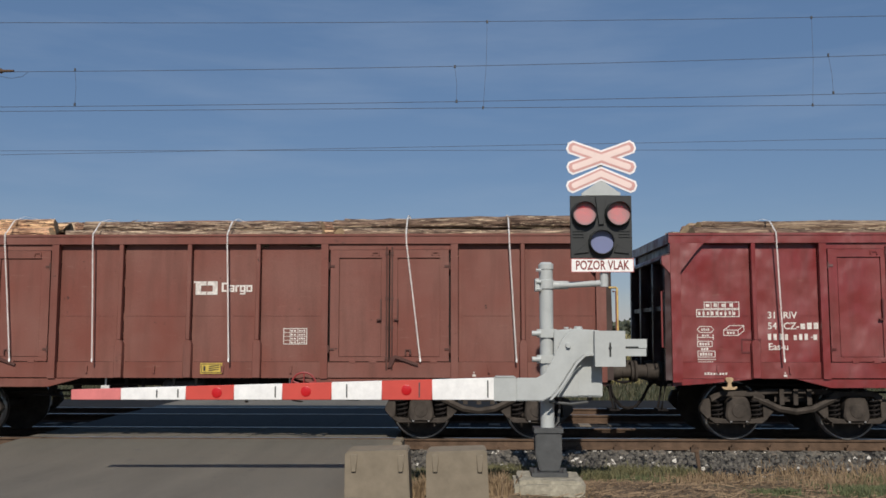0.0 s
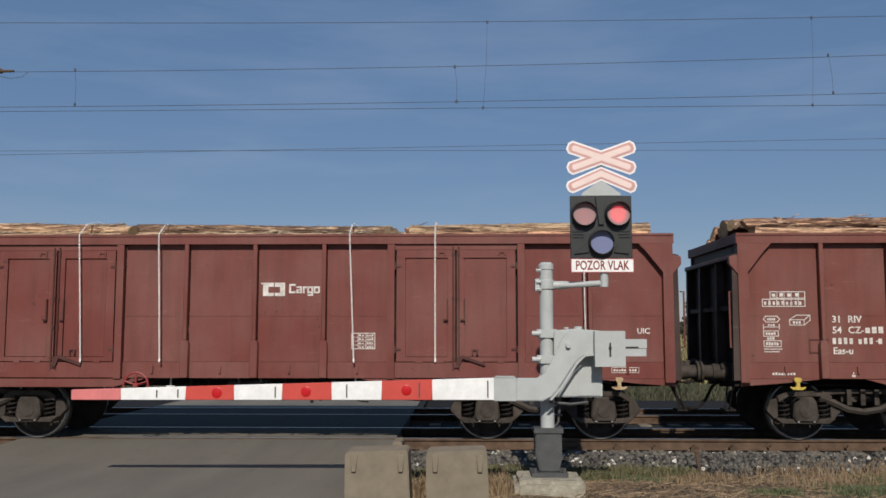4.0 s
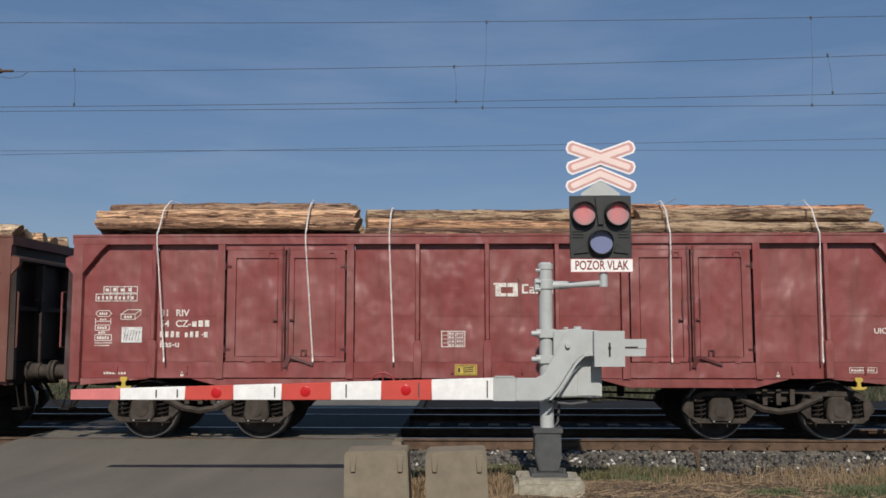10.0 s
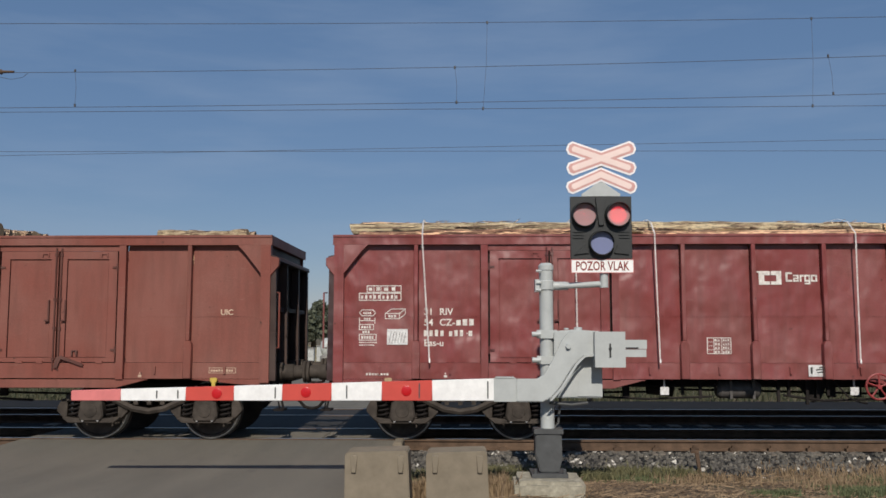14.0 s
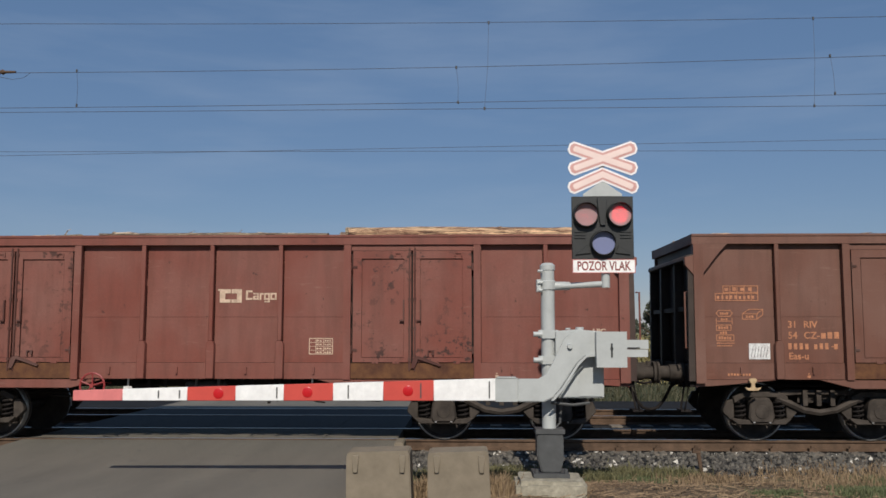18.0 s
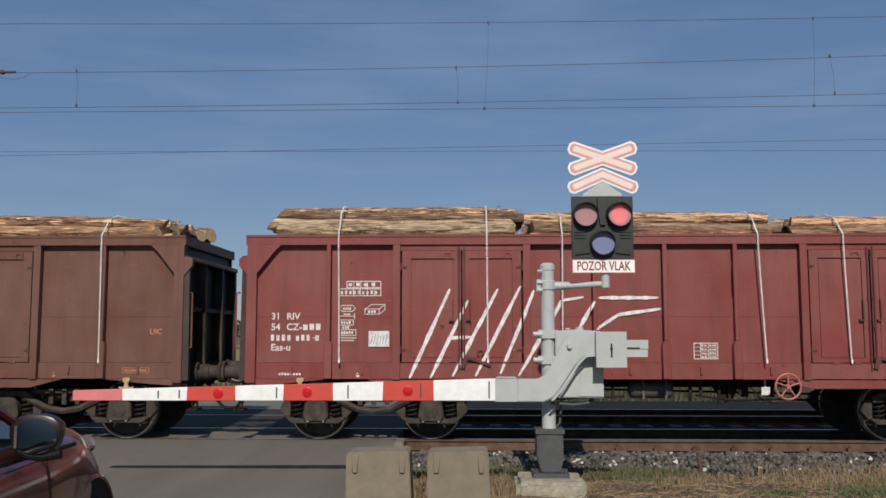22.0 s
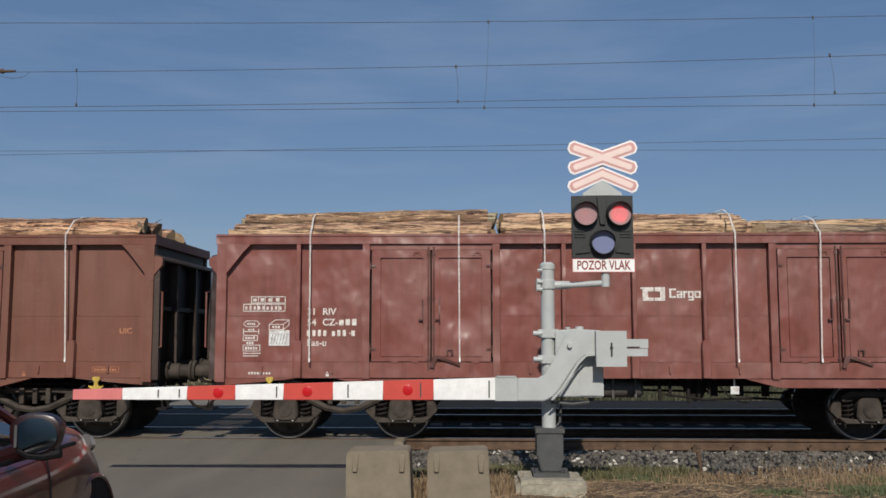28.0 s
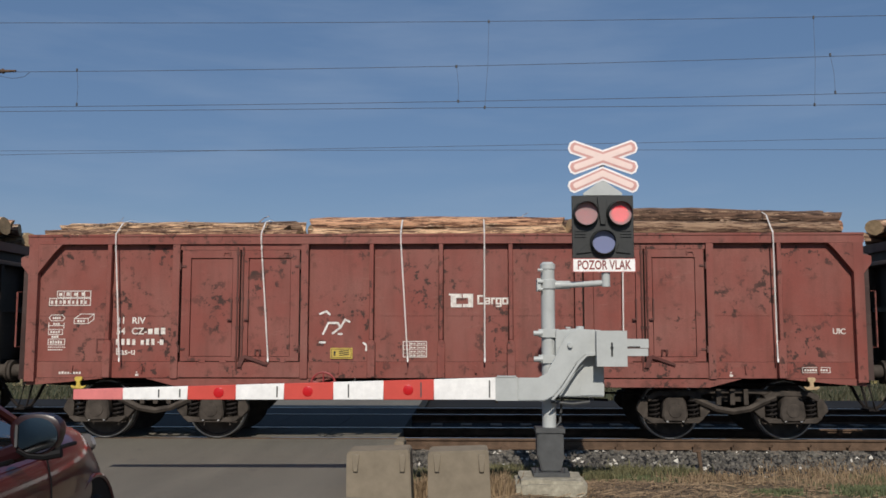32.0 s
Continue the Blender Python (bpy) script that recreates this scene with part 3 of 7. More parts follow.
    # doors: two leaves in each doorway
    for c in (-3.12, 3.12):
        # Added dark sheet behind the leaves, so the door gaps look shaded.
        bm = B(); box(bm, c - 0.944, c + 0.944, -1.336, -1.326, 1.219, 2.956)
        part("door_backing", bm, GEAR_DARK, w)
    for c in (-3.12, 3.12):
        bm = B(); box(bm, c - 0.945, c + 0.945, -1.415, -1.35, 0.985, 1.218)
        bevel(bm, 0.006)
        part("door_sill", bm, PAINT, w)
        bm = B(); prism(bm, [(c - 0.95, 0.835), (c + 0.95, 0.835), (c + 1.45, 0.965), (c - 1.45, 0.965)], -1.40, -1.36)
        bevel(bm, 0.006)
        part("sill_lip", bm, PAINT, w)
        bm = B(); box(bm, c - 0.945, c + 0.945, -1.40, -1.35, 2.955, 3.045)
        part("door_head", bm, PAINT, w)
        for s in (-1, 1):
            x0, x1 = sorted((c + s * 0.014, c + s * 0.918))
            d = B()
            e0, e1 = (0.135, 0.11) if s < 0 else (0.11, 0.135)
            box(d, x0, x1, -1.352, -1.338, 1.232, 2.95)
            box(d, x0, x1, -1.40, -1.350, 2.83, 2.95); box(d, x0, x1, -1.40, -1.350, 1.232, 1.30)
            box(d, x0, x0 + e0, -1.40, -1.350, 1.301, 2.829); box(d, x1 - e1, x1, -1.40, -1.350, 1.301, 2.829)
            box(d, x0 + e0 + 0.013, x1 - e1 - 0.008, -1.386, -1.350, 1.308, 2.811)
            q = x0 + 0.64
            box(d, q, q + 0.12, -1.418, -1.399, 2.905, 2.925); box(d, q, q + 0.022, -1.418, -1.399, 2.868, 2.904); box(d, q + 0.098, q + 0.12, -1.418, -1.399, 2.868, 2.904)
            for q in (x0 + 0.30, x0 + 0.62):
                box(d, q, q + 0.10, -1.425, -1.399, 1.212, 1.246)
            bevel(d, 0.005)
            leaf = part("door_leaf", d, PAINT, w)
            for z in (1.42, 2.70):
                h = B(); box(h, c + s * 0.90 - 0.05, c + s * 0.90 + 0.05, -1.415, -1.398, z - 0.016, z + 0.016); lathe(h, [(z - 0.055, 0.014), (z + 0.055, 0.014)], 8, "z", 0, (c + s * 0.935, -1.44, 0))
                part("hinge", h, PAINT, leaf)
            h = B()
            box(h, c + s * 0.13 - 0.011, c + s * 0.13 + 0.011, -1.44, -1.398, 1.86, 2.19); box(h, c + s * 0.13 - 0.062, c + s * 0.13 - 0.010, -1.44, -1.398, 1.86, 1.885)
            part("door_handle", h, PAINT, leaf)
            h = B(); tube(h, [(c + s * 0.042, -1.415, 1.10), (c + s * 0.042, -1.415, 3.0)], 0.013, 7)
            for z in (1.28, 1.75, 2.2, 2.9):
                box(h, c + s * 0.042 - 0.022, c + s * 0.042 + 0.022, -1.425, -1.40, z - 0.02, z + 0.02)
            part("locking_rod", h, PAINT, leaf)
        h = B(); box(h, c + 0.24, c + 0.34, -1.412, -1.398, 1.40, 1.415); box(h, c + 0.31, c + 0.34, -1.43, -1.398, 1.34, 1.40); box(h, c + 0.24, c + 0.262, -1.42, -1.398, 1.33, 1.40)
        prism(h, [(c + 0.02, 1.30), (c + 0.10, 1.33), (c + 0.45, 1.20), (c + 0.44, 1.165), (c + 0.10, 1.28), (c + 0.04, 1.14), (c - 0.02, 1.14)], -1.45, -1.427)
        part("locking_lever", h, PAINT, w)
    # brake gear under the middle
    bm = B(); lathe(bm, [(-0.36, 0.02), (-0.35, 0.10), (-0.30, 0.14), (0.28, 0.14), (0.33, 0.10), (0.34, 0.02)], 16, "x", 0, (-0.15, -0.95, 0.80))
    for x in (-0.3, 0.05):
        box(bm, x - 0.02, x + 0.02, -1.10, -0.80, 0.66, 0.98)
    part("air_reservoir", bm, RESERVOIR, w, "dull grey air reservoir")
    bm = B()
    lathe(bm, [(-0.3, 0.10), (0.1, 0.14), (0.14, 0.02)], 14, "x", 0, (-1.2, -0.6, 0.80))
    tube(bm, [(-3.2, -0.62, 0.72), (-1.5, -0.62, 0.74)], 0.02, 6)
    tube(bm, [(-1.0, -0.62, 0.78), (3.2, -0.70, 0.70)], 0.02, 6)
    tube(bm, [(-6.3, -0.95, 0.86), (-2.6, -1.0, 0.86), (2.6, -1.0, 0.86), (6.3, -0.95, 0.86)], 0.018, 6)
    for x in (-2.3, -1.9, 1.3, 1.7, 2.1):
        box(bm, x - 0.05, x + 0.05, -0.98, -0.9, 0.68, 0.97)
    for x, z in ((0.42, 0.62), (0.58, 0.70), (0.86, 0.58), (1.02, 0.66), (1.18, 0.72), (-0.78, 0.66), (-1.05, 0.72)):
        box(bm, x - 0.022, x + 0.022, -1.12, -1.08, z, 1.0)
    prism(bm, [(0.70, 0.98), (1.25, 0.98), (1.10, 0.66), (0.98, 0.60), (0.90, 0.66)], -1.02, -0.99)
    tube(bm, [(0.5, -1.1, 0.72), (1.1, -1.1, 0.64), (1.9, -1.05, 0.66), (2.6, -1.0, 0.62)], 0.022, 6)
    tube(bm, [(-2.6, -1.05, 0.70), (-1.6, -1.1, 0.66), (-0.6, -1.1, 0.70)], 0.018, 6)
    tube(bm, [(1.25, -1.15, 0.95), (1.45, -1.2, 0.70), (1.62, -1.2, 0.62), (1.75, -1.15, 0.60)], 0.014, 6)
    part("brake_rigging", bm, GEAR_DARK, w)
    for x in (-1.35, 1.55):
        bm = B(); box(bm, x - 0.065, x + 0.065, -1.20, -1.185, 0.73, 0.85); box(bm, x - 0.012, x + 0.012, -1.185, -1.17, 0.80, 1.15)
        part("changeover_plate", bm, MARK, w, "small white changeover plate")
    # bogies
    prof = [(-1.24, 0.66), (-1.12, 0.76), (-0.68, 0.77), (-0.42, 0.80), (0.42, 0.80), (0.68, 0.77), (1.12, 0.76), (1.24, 0.66), (1.10, 0.63), (0.62, 0.66), (0.50, 0.705),
            (0.34, 0.72), (0.15, 0.725), (0.0, 0.725), (-0.15, 0.725), (-0.34, 0.72), (-0.50, 0.705), (-0.62, 0.66), (-1.10, 0.63)]

    def side_frame(bx, sy):
        bm = B(); prism(bm, [(bx + p, q) for p, q in prof], *sorted((sy * 0.95, sy * 1.06))); bevel(bm, 0.012)
        return bm

    def bolster_end(bx, sy):
        bm = B()
        for x in (-0.21, 0.0, 0.21):
            box(bm, bx + x - 0.035, bx + x + 0.035, *sorted((sy * 1.06, sy * 1.12)), 0.56, 0.80)
        tube(bm, [(bx - 0.66, sy * 1.11, 0.68), (bx - 0.46, sy * 1.115, 0.60), (bx - 0.25, sy * 1.12, 0.50), (bx, sy * 1.12, 0.46), (bx + 0.25, sy * 1.12, 0.50), (bx + 0.46, sy * 1.115, 0.60), (bx + 0.66, sy * 1.11, 0.68)], 0.052, 6)
        return bm

    def axle_box(ax, sy):
        bm = B(); prism(bm, [(ax - 0.17, 0.30), (ax + 0.17, 0.30), (ax + 0.20, 0.40), (ax + 0.17, 0.60), (ax + 0.12, 0.69), (ax - 0.12, 0.69), (ax - 0.17, 0.60), (ax - 0.20, 0.40)], *sorted((sy * 1.0, sy * 1.19))); bevel(bm, 0.025)
        box(bm, ax - 0.05, ax + 0.05, *sorted((sy * 1.06, sy * 1.12)), 0.68, 0.80)
        lathe(bm, [(sy * 1.185, 0.11), (sy * 1.20, 0.10), (sy * 1.205, 0.03)], 14, "y", 0, (ax, 0, 0.47))
        return bm

    def horn(ax, sy):
        """The flared guard plates on both sides of an axle box, joined by the arch over it."""
        bm = B()
        for d in (-1, 1):
            prism(bm, [(ax + d * 0.40, 0.34), (ax + d * 0.46, 0.34), (ax + d * 0.57, 0.46), (ax + d * 0.56, 0.52), (ax + d * 0.50, 0.64), (ax + d * 0.40, 0.66)], *sorted((sy * 0.97, sy * 1.10)))
        prism(bm, [(ax - 0.40, 0.60), (ax - 0.25, 0.69), (ax + 0.25, 0.69), (ax + 0.40, 0.60), (ax + 0.42, 0.70), (ax + 0.28, 0.775), (ax - 0.28, 0.775), (ax - 0.42, 0.70)], *sorted((sy * 0.99, sy * 1.15)))
        bevel(bm, 0.01)
        return bm

    def spring_plate(ax, sy):
        bm = B(); prism(bm, [(ax - 0.45, 0.345), (ax - 0.36, 0.275), (ax + 0.36, 0.275), (ax + 0.45, 0.345), (ax + 0.45, 0.375), (ax + 0.20, 0.345), (ax - 0.20, 0.345), (ax - 0.45, 0.375)], *sorted((sy * 0.98, sy * 1.16))); bevel(bm, 0.01)
        for d in (-0.12, 0.12):
            lathe(bm, [(sy * 1.155, 0.017), (sy * 1.185, 0.017)], 8, "y", 1, (ax + d, 0, 0.315))
        return bm

    def coil(x, sy):
        bm = B(); tube(bm, [(x + 0.078 * math.cos(a), sy * 1.07 + 0.078 * math.sin(a), 0.36 + 0.28 * a / (2 * math.pi * 4)) for a in (2 * math.pi * i / 8 for i in range(33))], 0.019, 5)
        return bm

    for bx in (-4.5, 4.5):
        bm = B(); box(bm, bx - 0.28, bx + 0.28, -0.98, 0.98, 0.60, 0.80); box(bm, bx - 0.2, bx + 0.2, -0.35, 0.35, 0.78, 0.86); bevel(bm, 0.02)
        bog = part("bogie", bm, GEAR, w, "dusty cast steel two-axle bogie")
        part("side_frame", side_frame(bx, -1), GEAR, bog)
        part("bolster_end", bolster_end(bx, -1), GEAR, bog)
        far = side_frame(bx, 1)
        for ax in (bx - 0.9, bx + 0.9):
            part("axle_box", axle_box(ax, -1), GEAR, bog)
            part("horn_guide", horn(ax, -1), GEAR, bog)
            part("spring_plate", spring_plate(ax, -1), (GEAR, TREAD), bog)
            for d in (-0.30, 0.30):
                part("coil_spring", coil(ax + d, -1), GEAR_DARK, bog)
            for o in (axle_box(ax, 1), horn(ax, 1), spring_plate(ax, 1)):
                me = bpy.data.meshes.new("far")
                o.to_mesh(me); o.free()
                far.from_mesh(me)
                bpy.data.meshes.remove(me)
        part("far_side_frame", far, (GEAR, TREAD), bog)
        for ax in (bx - 0.9, bx + 0.9):
            bm = B()
            for sy in (-1, 1):
                lathe(bm, [(sy * 0.68, 0.10), (sy * 0.683, 0.49), (sy * 0.705, 0.49), (sy * 0.715, 0.465), (sy * 0.815, 0.456), (sy * 0.816, 0.405), (sy * 0.79, 0.39), (sy * 0.77, 0.20), (sy * 0.80, 0.13), (sy * 0.83, 0.10), (sy * 0.84, 0.07)], 36, "y", 0)
                lathe(bm, [(sy * 0.712, 0.4662), (sy * 0.8155, 0.4585), (sy * 0.8195, 0.452), (sy * 0.8195, 0.437), (sy * 0.8165, 0.436)], 36, "y", 1)
            tube(bm, [(0, -1.05, 0), (0, 1.05, 0)], 0.075, 12)
            bmesh.ops.delete(bm, geom=[f for f in bm.faces if f.material_index == 1 and len(f.verts) > 4], context="FACES_ONLY")
            ws = part("wheelset", bm, (WHEEL, TREAD), w, "dark steel wheelset with bright treads")
            ws.location = (ax, 0, 0.459)
    return w


# logs: eight forms shared by all stacks
LOGS = []
for v in range(8):
    bm = B()
    n = 15
    b0, b1, ph = rnd.uniform(-0.05, 0.05), rnd.uniform(-0.05, 0.05), rnd.uniform(0, 6)
    pts = [Vector((i / (n - 1) - 0.5, b0 * math.sin(i / (n - 1) * 3.14), b1 * math.sin(i / (n - 1) * 4.5 + ph) * 0.6)) for i in range(n)]
    rings = tube(bm, pts, 0.145, 11, 0.108, 0, True)
    for i, ring in enumerate(rings):
        knot = rnd.uniform(0.94, 1.07)
        for j, q in enumerate(ring):
            k = knot * (1 + 0.16 * noise.noise(Vector((i * 0.8 + v * 9, math.cos(j * 0.57) * 1.6, math.sin(j * 0.57) * 1.6)))) * rnd.uniform(0.97, 1.03)
            q.co.y = pts[i].y + (q.co.y - pts[i].y) * k
            q.co.z = pts[i].z + (q.co.z - pts[i].z) * k
    for f in bm.faces:
        if len(f.verts) == 11:
            f.material_index, f.smooth = 1, False
    LOGS.append(to_mesh("log", bm, BARK, CUT))


def strap_mesh(x0, x1, top):
    """A lashing over the load, over the rim and down the side, as a flat webbing band."""
    line = [(x0, 1.15, 3.24 + top * 0.7), (x0, 0.6, 3.245 + top), (x0, -0.35, 3.245 + top), (x0 * 0.99 + x1 * 0.01, -0.88, 3.245 + top * 0.96), (x0 * 0.985 + x1 * 0.015, -1.22, 3.25 + top * 0.62), (x0, -1.40, 3.235 + top * 0.12), (x0, -1.485, 3.205),
            (x0 * 0.97 + x1 * 0.03, -1.487, 3.05), (x0 * 0.5 + x1 * 0.5, -1.466, 2.2), (x1, -1.452, 1.27)]
    bm = B()
    rows = []
    for i, (x, y, z) in enumerate(line):
        hw = 0.0115
        rows.append([bm.verts.new((x - hw, y, z)), bm.verts.new((x + hw, y, z))])
    for a, b in zip(rows, rows[1:]):
        bm.faces.new((a[0], a[1], b[1], b[0]))
    bmesh.ops.solidify(bm, geom=bm.faces[:], thickness=0.004)
    prism(bm, [(x1 - 0.010, 1.28), (x1 + 0.012, 1.28), (x1 + 0.016, 1.25), (x1 + 0.004, 1.215), (x1 - 0.012, 1.24)], -1.462, -1.447)
    return bm


TONES = {4: (1.0, 0.82, 0.74), 11: (1.0, 0.82, 0.72), 12: (1.4, 1.3, 1.14), 15: (1.42, 1.34, 1.18), 23: (1.05, 0.92, 0.82),
         26: (0.88, 0.78, 0.70), 27: (0.95, 0.83, 0.75), 30: (0.80, 0.78, 0.72), 31: (0.95, 0.92, 0.86), 36: (0.95, 0.80, 0.70)}


def log_stack(x0, x1, top, seed):
    """A stack of logs lying along the wagon; top: how far it stands above the rim."""
    r = random.Random(seed)
    st = thing("log_stack", "stack of debarked and barky logs lashed with white straps", "logs", "log loads")
    ln = x1 - x0
    tone = TONES[seed // 10] if seed // 10 in TONES else r.choice(((1.16, 1.08, 0.98), (0.92, 0.90, 0.86), (1.16, 0.94, 0.80), (1.05, 0.98, 0.90), (1.32, 1.20, 1.04), (1.12, 0.90, 0.78)))
    layers = []
    z = 3.2 + top - 0.115
    w = 0.72 if top > 0.4 else 0.98
    while z > 3.0:
        layers.append((z, w))
        z -= 0.155
        w = min(w + 0.2, 1.17)
    for j, (z, w) in enumerate(layers[:3]):
        step = 0.27
        n = int(2 * w / step) + 1
        for i in range(n):
            if j and 1 < i < n - 1:
                continue
            y = -w + 2 * w * i / max(n - 1, 1) + r.uniform(-0.04, 0.04)
            l = part("log", LOGS[r.randrange(len(LOGS))], BARK, st)
            k = r.uniform(0.60, 1.0) if i < 2 else r.uniform(0.82, 1.08)
            own = r.choice(((1.0, 1.0, 1.0), (1.22, 1.06, 0.92), (0.80, 0.84, 0.80), (1.08, 0.88, 0.80), (0.66, 0.62, 0.60), (1.3, 1.22, 1.1)))
            l.color = (tone[0] * own[0], tone[1] * own[1], tone[2] * own[2], 1)
            l.scale = (ln * r.uniform(0.90, 1.0), k, k)
            l.location = ((x0 + x1) / 2 + r.uniform(-0.09, 0.09), y, z + r.uniform(-0.035, 0.03))
            l.rotation_euler = (r.uniform(0, 6.28), r.uniform(-0.009, 0.009), r.uniform(-0.012, 0.012) + (math.pi if r.random() < 0.5 else 0))
    # torn bark, twigs and splinters on the top logs
    bm = B()
    for i in range(int(ln * 13)):
        # flakes along the outer flank, lying close on the wood
        f = r.uniform(0, 1)
        x, y, z = r.uniform(x0 + 0.1, x1 - 0.5), -layers[0][1] - 0.10 + f * 0.12 - (1 - f) * 0.18 * (top > 0.25), 3.2 + top * f - 0.03
        l, a = r.uniform(0.12, 0.45), r.gauss(0, 0.05)
        tube(bm, [(x, y, z), (x + l * 0.5, y - 0.012, z + a * l * 0.5 + r.uniform(-0.012, 0.012)), (x + l, y + r.uniform(-0.02, 0.02), z + a * l)], r.uniform(0.008, 0.02), 4, 0.004, 0, True, False)
    for i in range(int(ln * 9)):
        x, y = r.uniform(x0 + 0.1, x1 - 0.1), r.uniform(-layers[0][1], layers[0][1] * 0.2)
        z = 3.2 + top + r.uniform(-0.13, 0.0)
        a, l = r.gauss(0, 0.35), r.uniform(0.06, 0.34)
        up = r.uniform(-0.02, 0.05)
        if r.random() < 0.06:
            up, l = r.uniform(0.05, 0.14), r.uniform(0.10, 0.25)
        d = Vector((math.cos(a) * l, math.sin(a) * l, up))
        tube(bm, [(x, y, z), Vector((x, y, z)) + d * 0.5 + Vector((0, 0, r.uniform(-0.01, 0.03))), Vector((x, y, z)) + d], r.uniform(0.006, 0.018), 4, 0.003, 0, True, False)
    if seed in (120, 71):
        bm2 = B()
        if seed == 120:
            for line in (((-3.70, -1.22, 3.24), (-3.41, -1.20, 3.39), (-3.27, -1.18, 3.47), (-3.22, -1.17, 3.52)), ((-3.43, -1.21, 3.37), (-3.30, -1.2, 3.47), (-3.18, -1.2, 3.495), (-3.07, -1.2, 3.45), (-3.08, -1.2, 3.34)), ((-3.62, -1.22, 3.26), (-3.46, -1.22, 3.37), (-3.40, -1.22, 3.32))):
                tube(bm2, line, 0.019, 5, 0.008)
        else:
            tube(bm2, [(-1.09, -0.85, 3.45), (-1.08, -0.85, 3.69), (-1.07, -0.86, 3.80), (-1.09, -0.85, 3.92)], 0.016, 5, 0.010)
            tube(bm2, [(-1.07, -0.85, 3.78), (-1.03, -0.85, 3.87)], 0.008, 5, 0.005)
        part("dead_branch", bm2, TRUNK, st, "dark dead branch caught among the logs")
    o = tagged(part("torn_bark", bm, BARK, st), "torn bark, twigs and splinters", kind="stuff")
    o.color = (*tone, 1)
    return st


# ---- markings ----
def bars(cells):
    bm = B()
    for x, z, w, h in cells:
        box(bm, x, x + w, -0.0015, 0.0015, z, z + h)
    return bm


def frame_cells(x, z, w, h, t=0.012):
    return [(x, z, w, t), (x, z + h - t, w, t), (x, z + t, t, h - 2 * t), (x + w - t, z + t, t, h - 2 * t)]


rm = random.Random(3)


def fill_cells(x, z, w, h, n, gap=0.3):
    s = w / n
    return [(x + i * s, z, s * (1 - gap), h * rm.uniform(0.75, 1.0)) for i in range(n)]


grid_cells = frame_cells(0.0, 0.0, 0.66, 0.12) + frame_cells(0.12, 0.125, 0.54, 0.11)
for i in range(1, 6):
    grid_cells.append((0.11 * i, 0.0, 0.009, 0.12))
for i in range(1, 5):
    grid_cells.append((0.12 + 0.108 * i, 0.125, 0.009, 0.11))
grid_cells += fill_cells(0.03, 0.03, 0.6, 0.06, 9, 0.5) + fill_cells(0.15, 0.155, 0.48, 0.055, 4, 0.55)


def line_work(lines, w=0.011):
    """Thin painted lines in the x-z plane, as short flat bars."""
    bm = B()
    for line in lines:
        for (x0, z0), (x1, z1) in zip(line, line[1:]):
            d = Vector((x1 - x0, z1 - z0)).normalized() * w / 2
            prism(bm, [(x0 - d.x + d.y, z0 - d.y - d.x), (x1 + d.x + d.y, z1 + d.y - d.x), (x1 + d.x - d.y, z1 + d.y + d.x), (x0 - d.x - d.y, z0 - d.y + d.x)], -0.0015, 0.0015)
    return bm


SYMBOLS = [[(0.0, 0.43), (0.04, 0.475), (0.21, 0.475), (0.25, 0.43), (0.21, 0.385), (0.04, 0.385), (0.0, 0.43)],
           [(0.40, 0.34), (0.62, 0.34), (0.62, 0.42), (0.40, 0.42), (0.40, 0.34)], [(0.40, 0.42), (0.50, 0.49), (0.71, 0.49), (0.62, 0.42)], [(0.71, 0.49), (0.71, 0.41), (0.62, 0.34)],
           [(0.0, 0.27), (0.0, 0.35)], [(0.0, 0.31), (0.24, 0.31)], [(0.24, 0.27), (0.24, 0.35)],
           [(0.0, 0.17), (0.22, 0.17), (0.22, 0.25), (0.0, 0.25), (0.0, 0.17)], [(0.0, 0.01), (0.26, 0.01), (0.26, 0.10), (0.0, 0.10), (0.0, 0.01)]]
sign_cells = fill_cells(0.06, 0.41, 0.13, 0.04, 4) + fill_cells(0.45, 0.36, 0.13, 0.04, 3) + fill_cells(0.07, 0.325, 0.11, 0.03, 3) + fill_cells(0.03, 0.19, 0.16, 0.045, 4) + fill_cells(0.05, 0.115, 0.12, 0.04, 3) + fill_cells(0.03, 0.03, 0.20, 0.05, 5)
sign_cells += fill_cells(0.0, -0.035, 0.28, 0.020, 9) + fill_cells(0.0, -0.075, 0.24, 0.020, 7)
number_cells = fill_cells(0.0, 0.0, 0.34, 0.095, 4, 0.42) + fill_cells(0.39, 0.0, 0.25, 0.095, 3, 0.42) + [(0.655, 0.035, 0.03, 0.014)] + fill_cells(0.69, 0.0, 0.07, 0.085, 1, 0.2)
table_cells = frame_cells(0, 0, 0.37, 0.25) + [(0.10, 0.012, 0.008, 0.226), (0.22, 0.012, 0.008, 0.226)] + [(0.012, 0.06 * i, 0.345, 0.007) for i in (1, 2, 3)]
for i in range(4):
    table_cells += fill_cells(0.115, 0.018 + 0.06 * i, 0.095, 0.028, 2) + fill_cells(0.24, 0.018 + 0.06 * i, 0.11, 0.028, 3)
hb = bars(frame_cells(0, 0, 0.30, 0.22, 0.022) + [(0.02, 0.02, 0.26, 0.004)])
for v in hb.verts:
    v.co.y *= 3
M_HOLDER = to_mesh("card_holder", hb, MARK)
M_GRID, M_NUM, M_TABLE = (to_mesh(n, bars(c), MARK) for n, c in (("grid_marking", grid_cells), ("number_marking", number_cells), ("table_marking", table_cells)))
sb = line_work(SYMBOLS)
for x, z, wd, h in sign_cells:
    box(sb, x, x + wd, -0.0015, 0.0015, z, z + h)
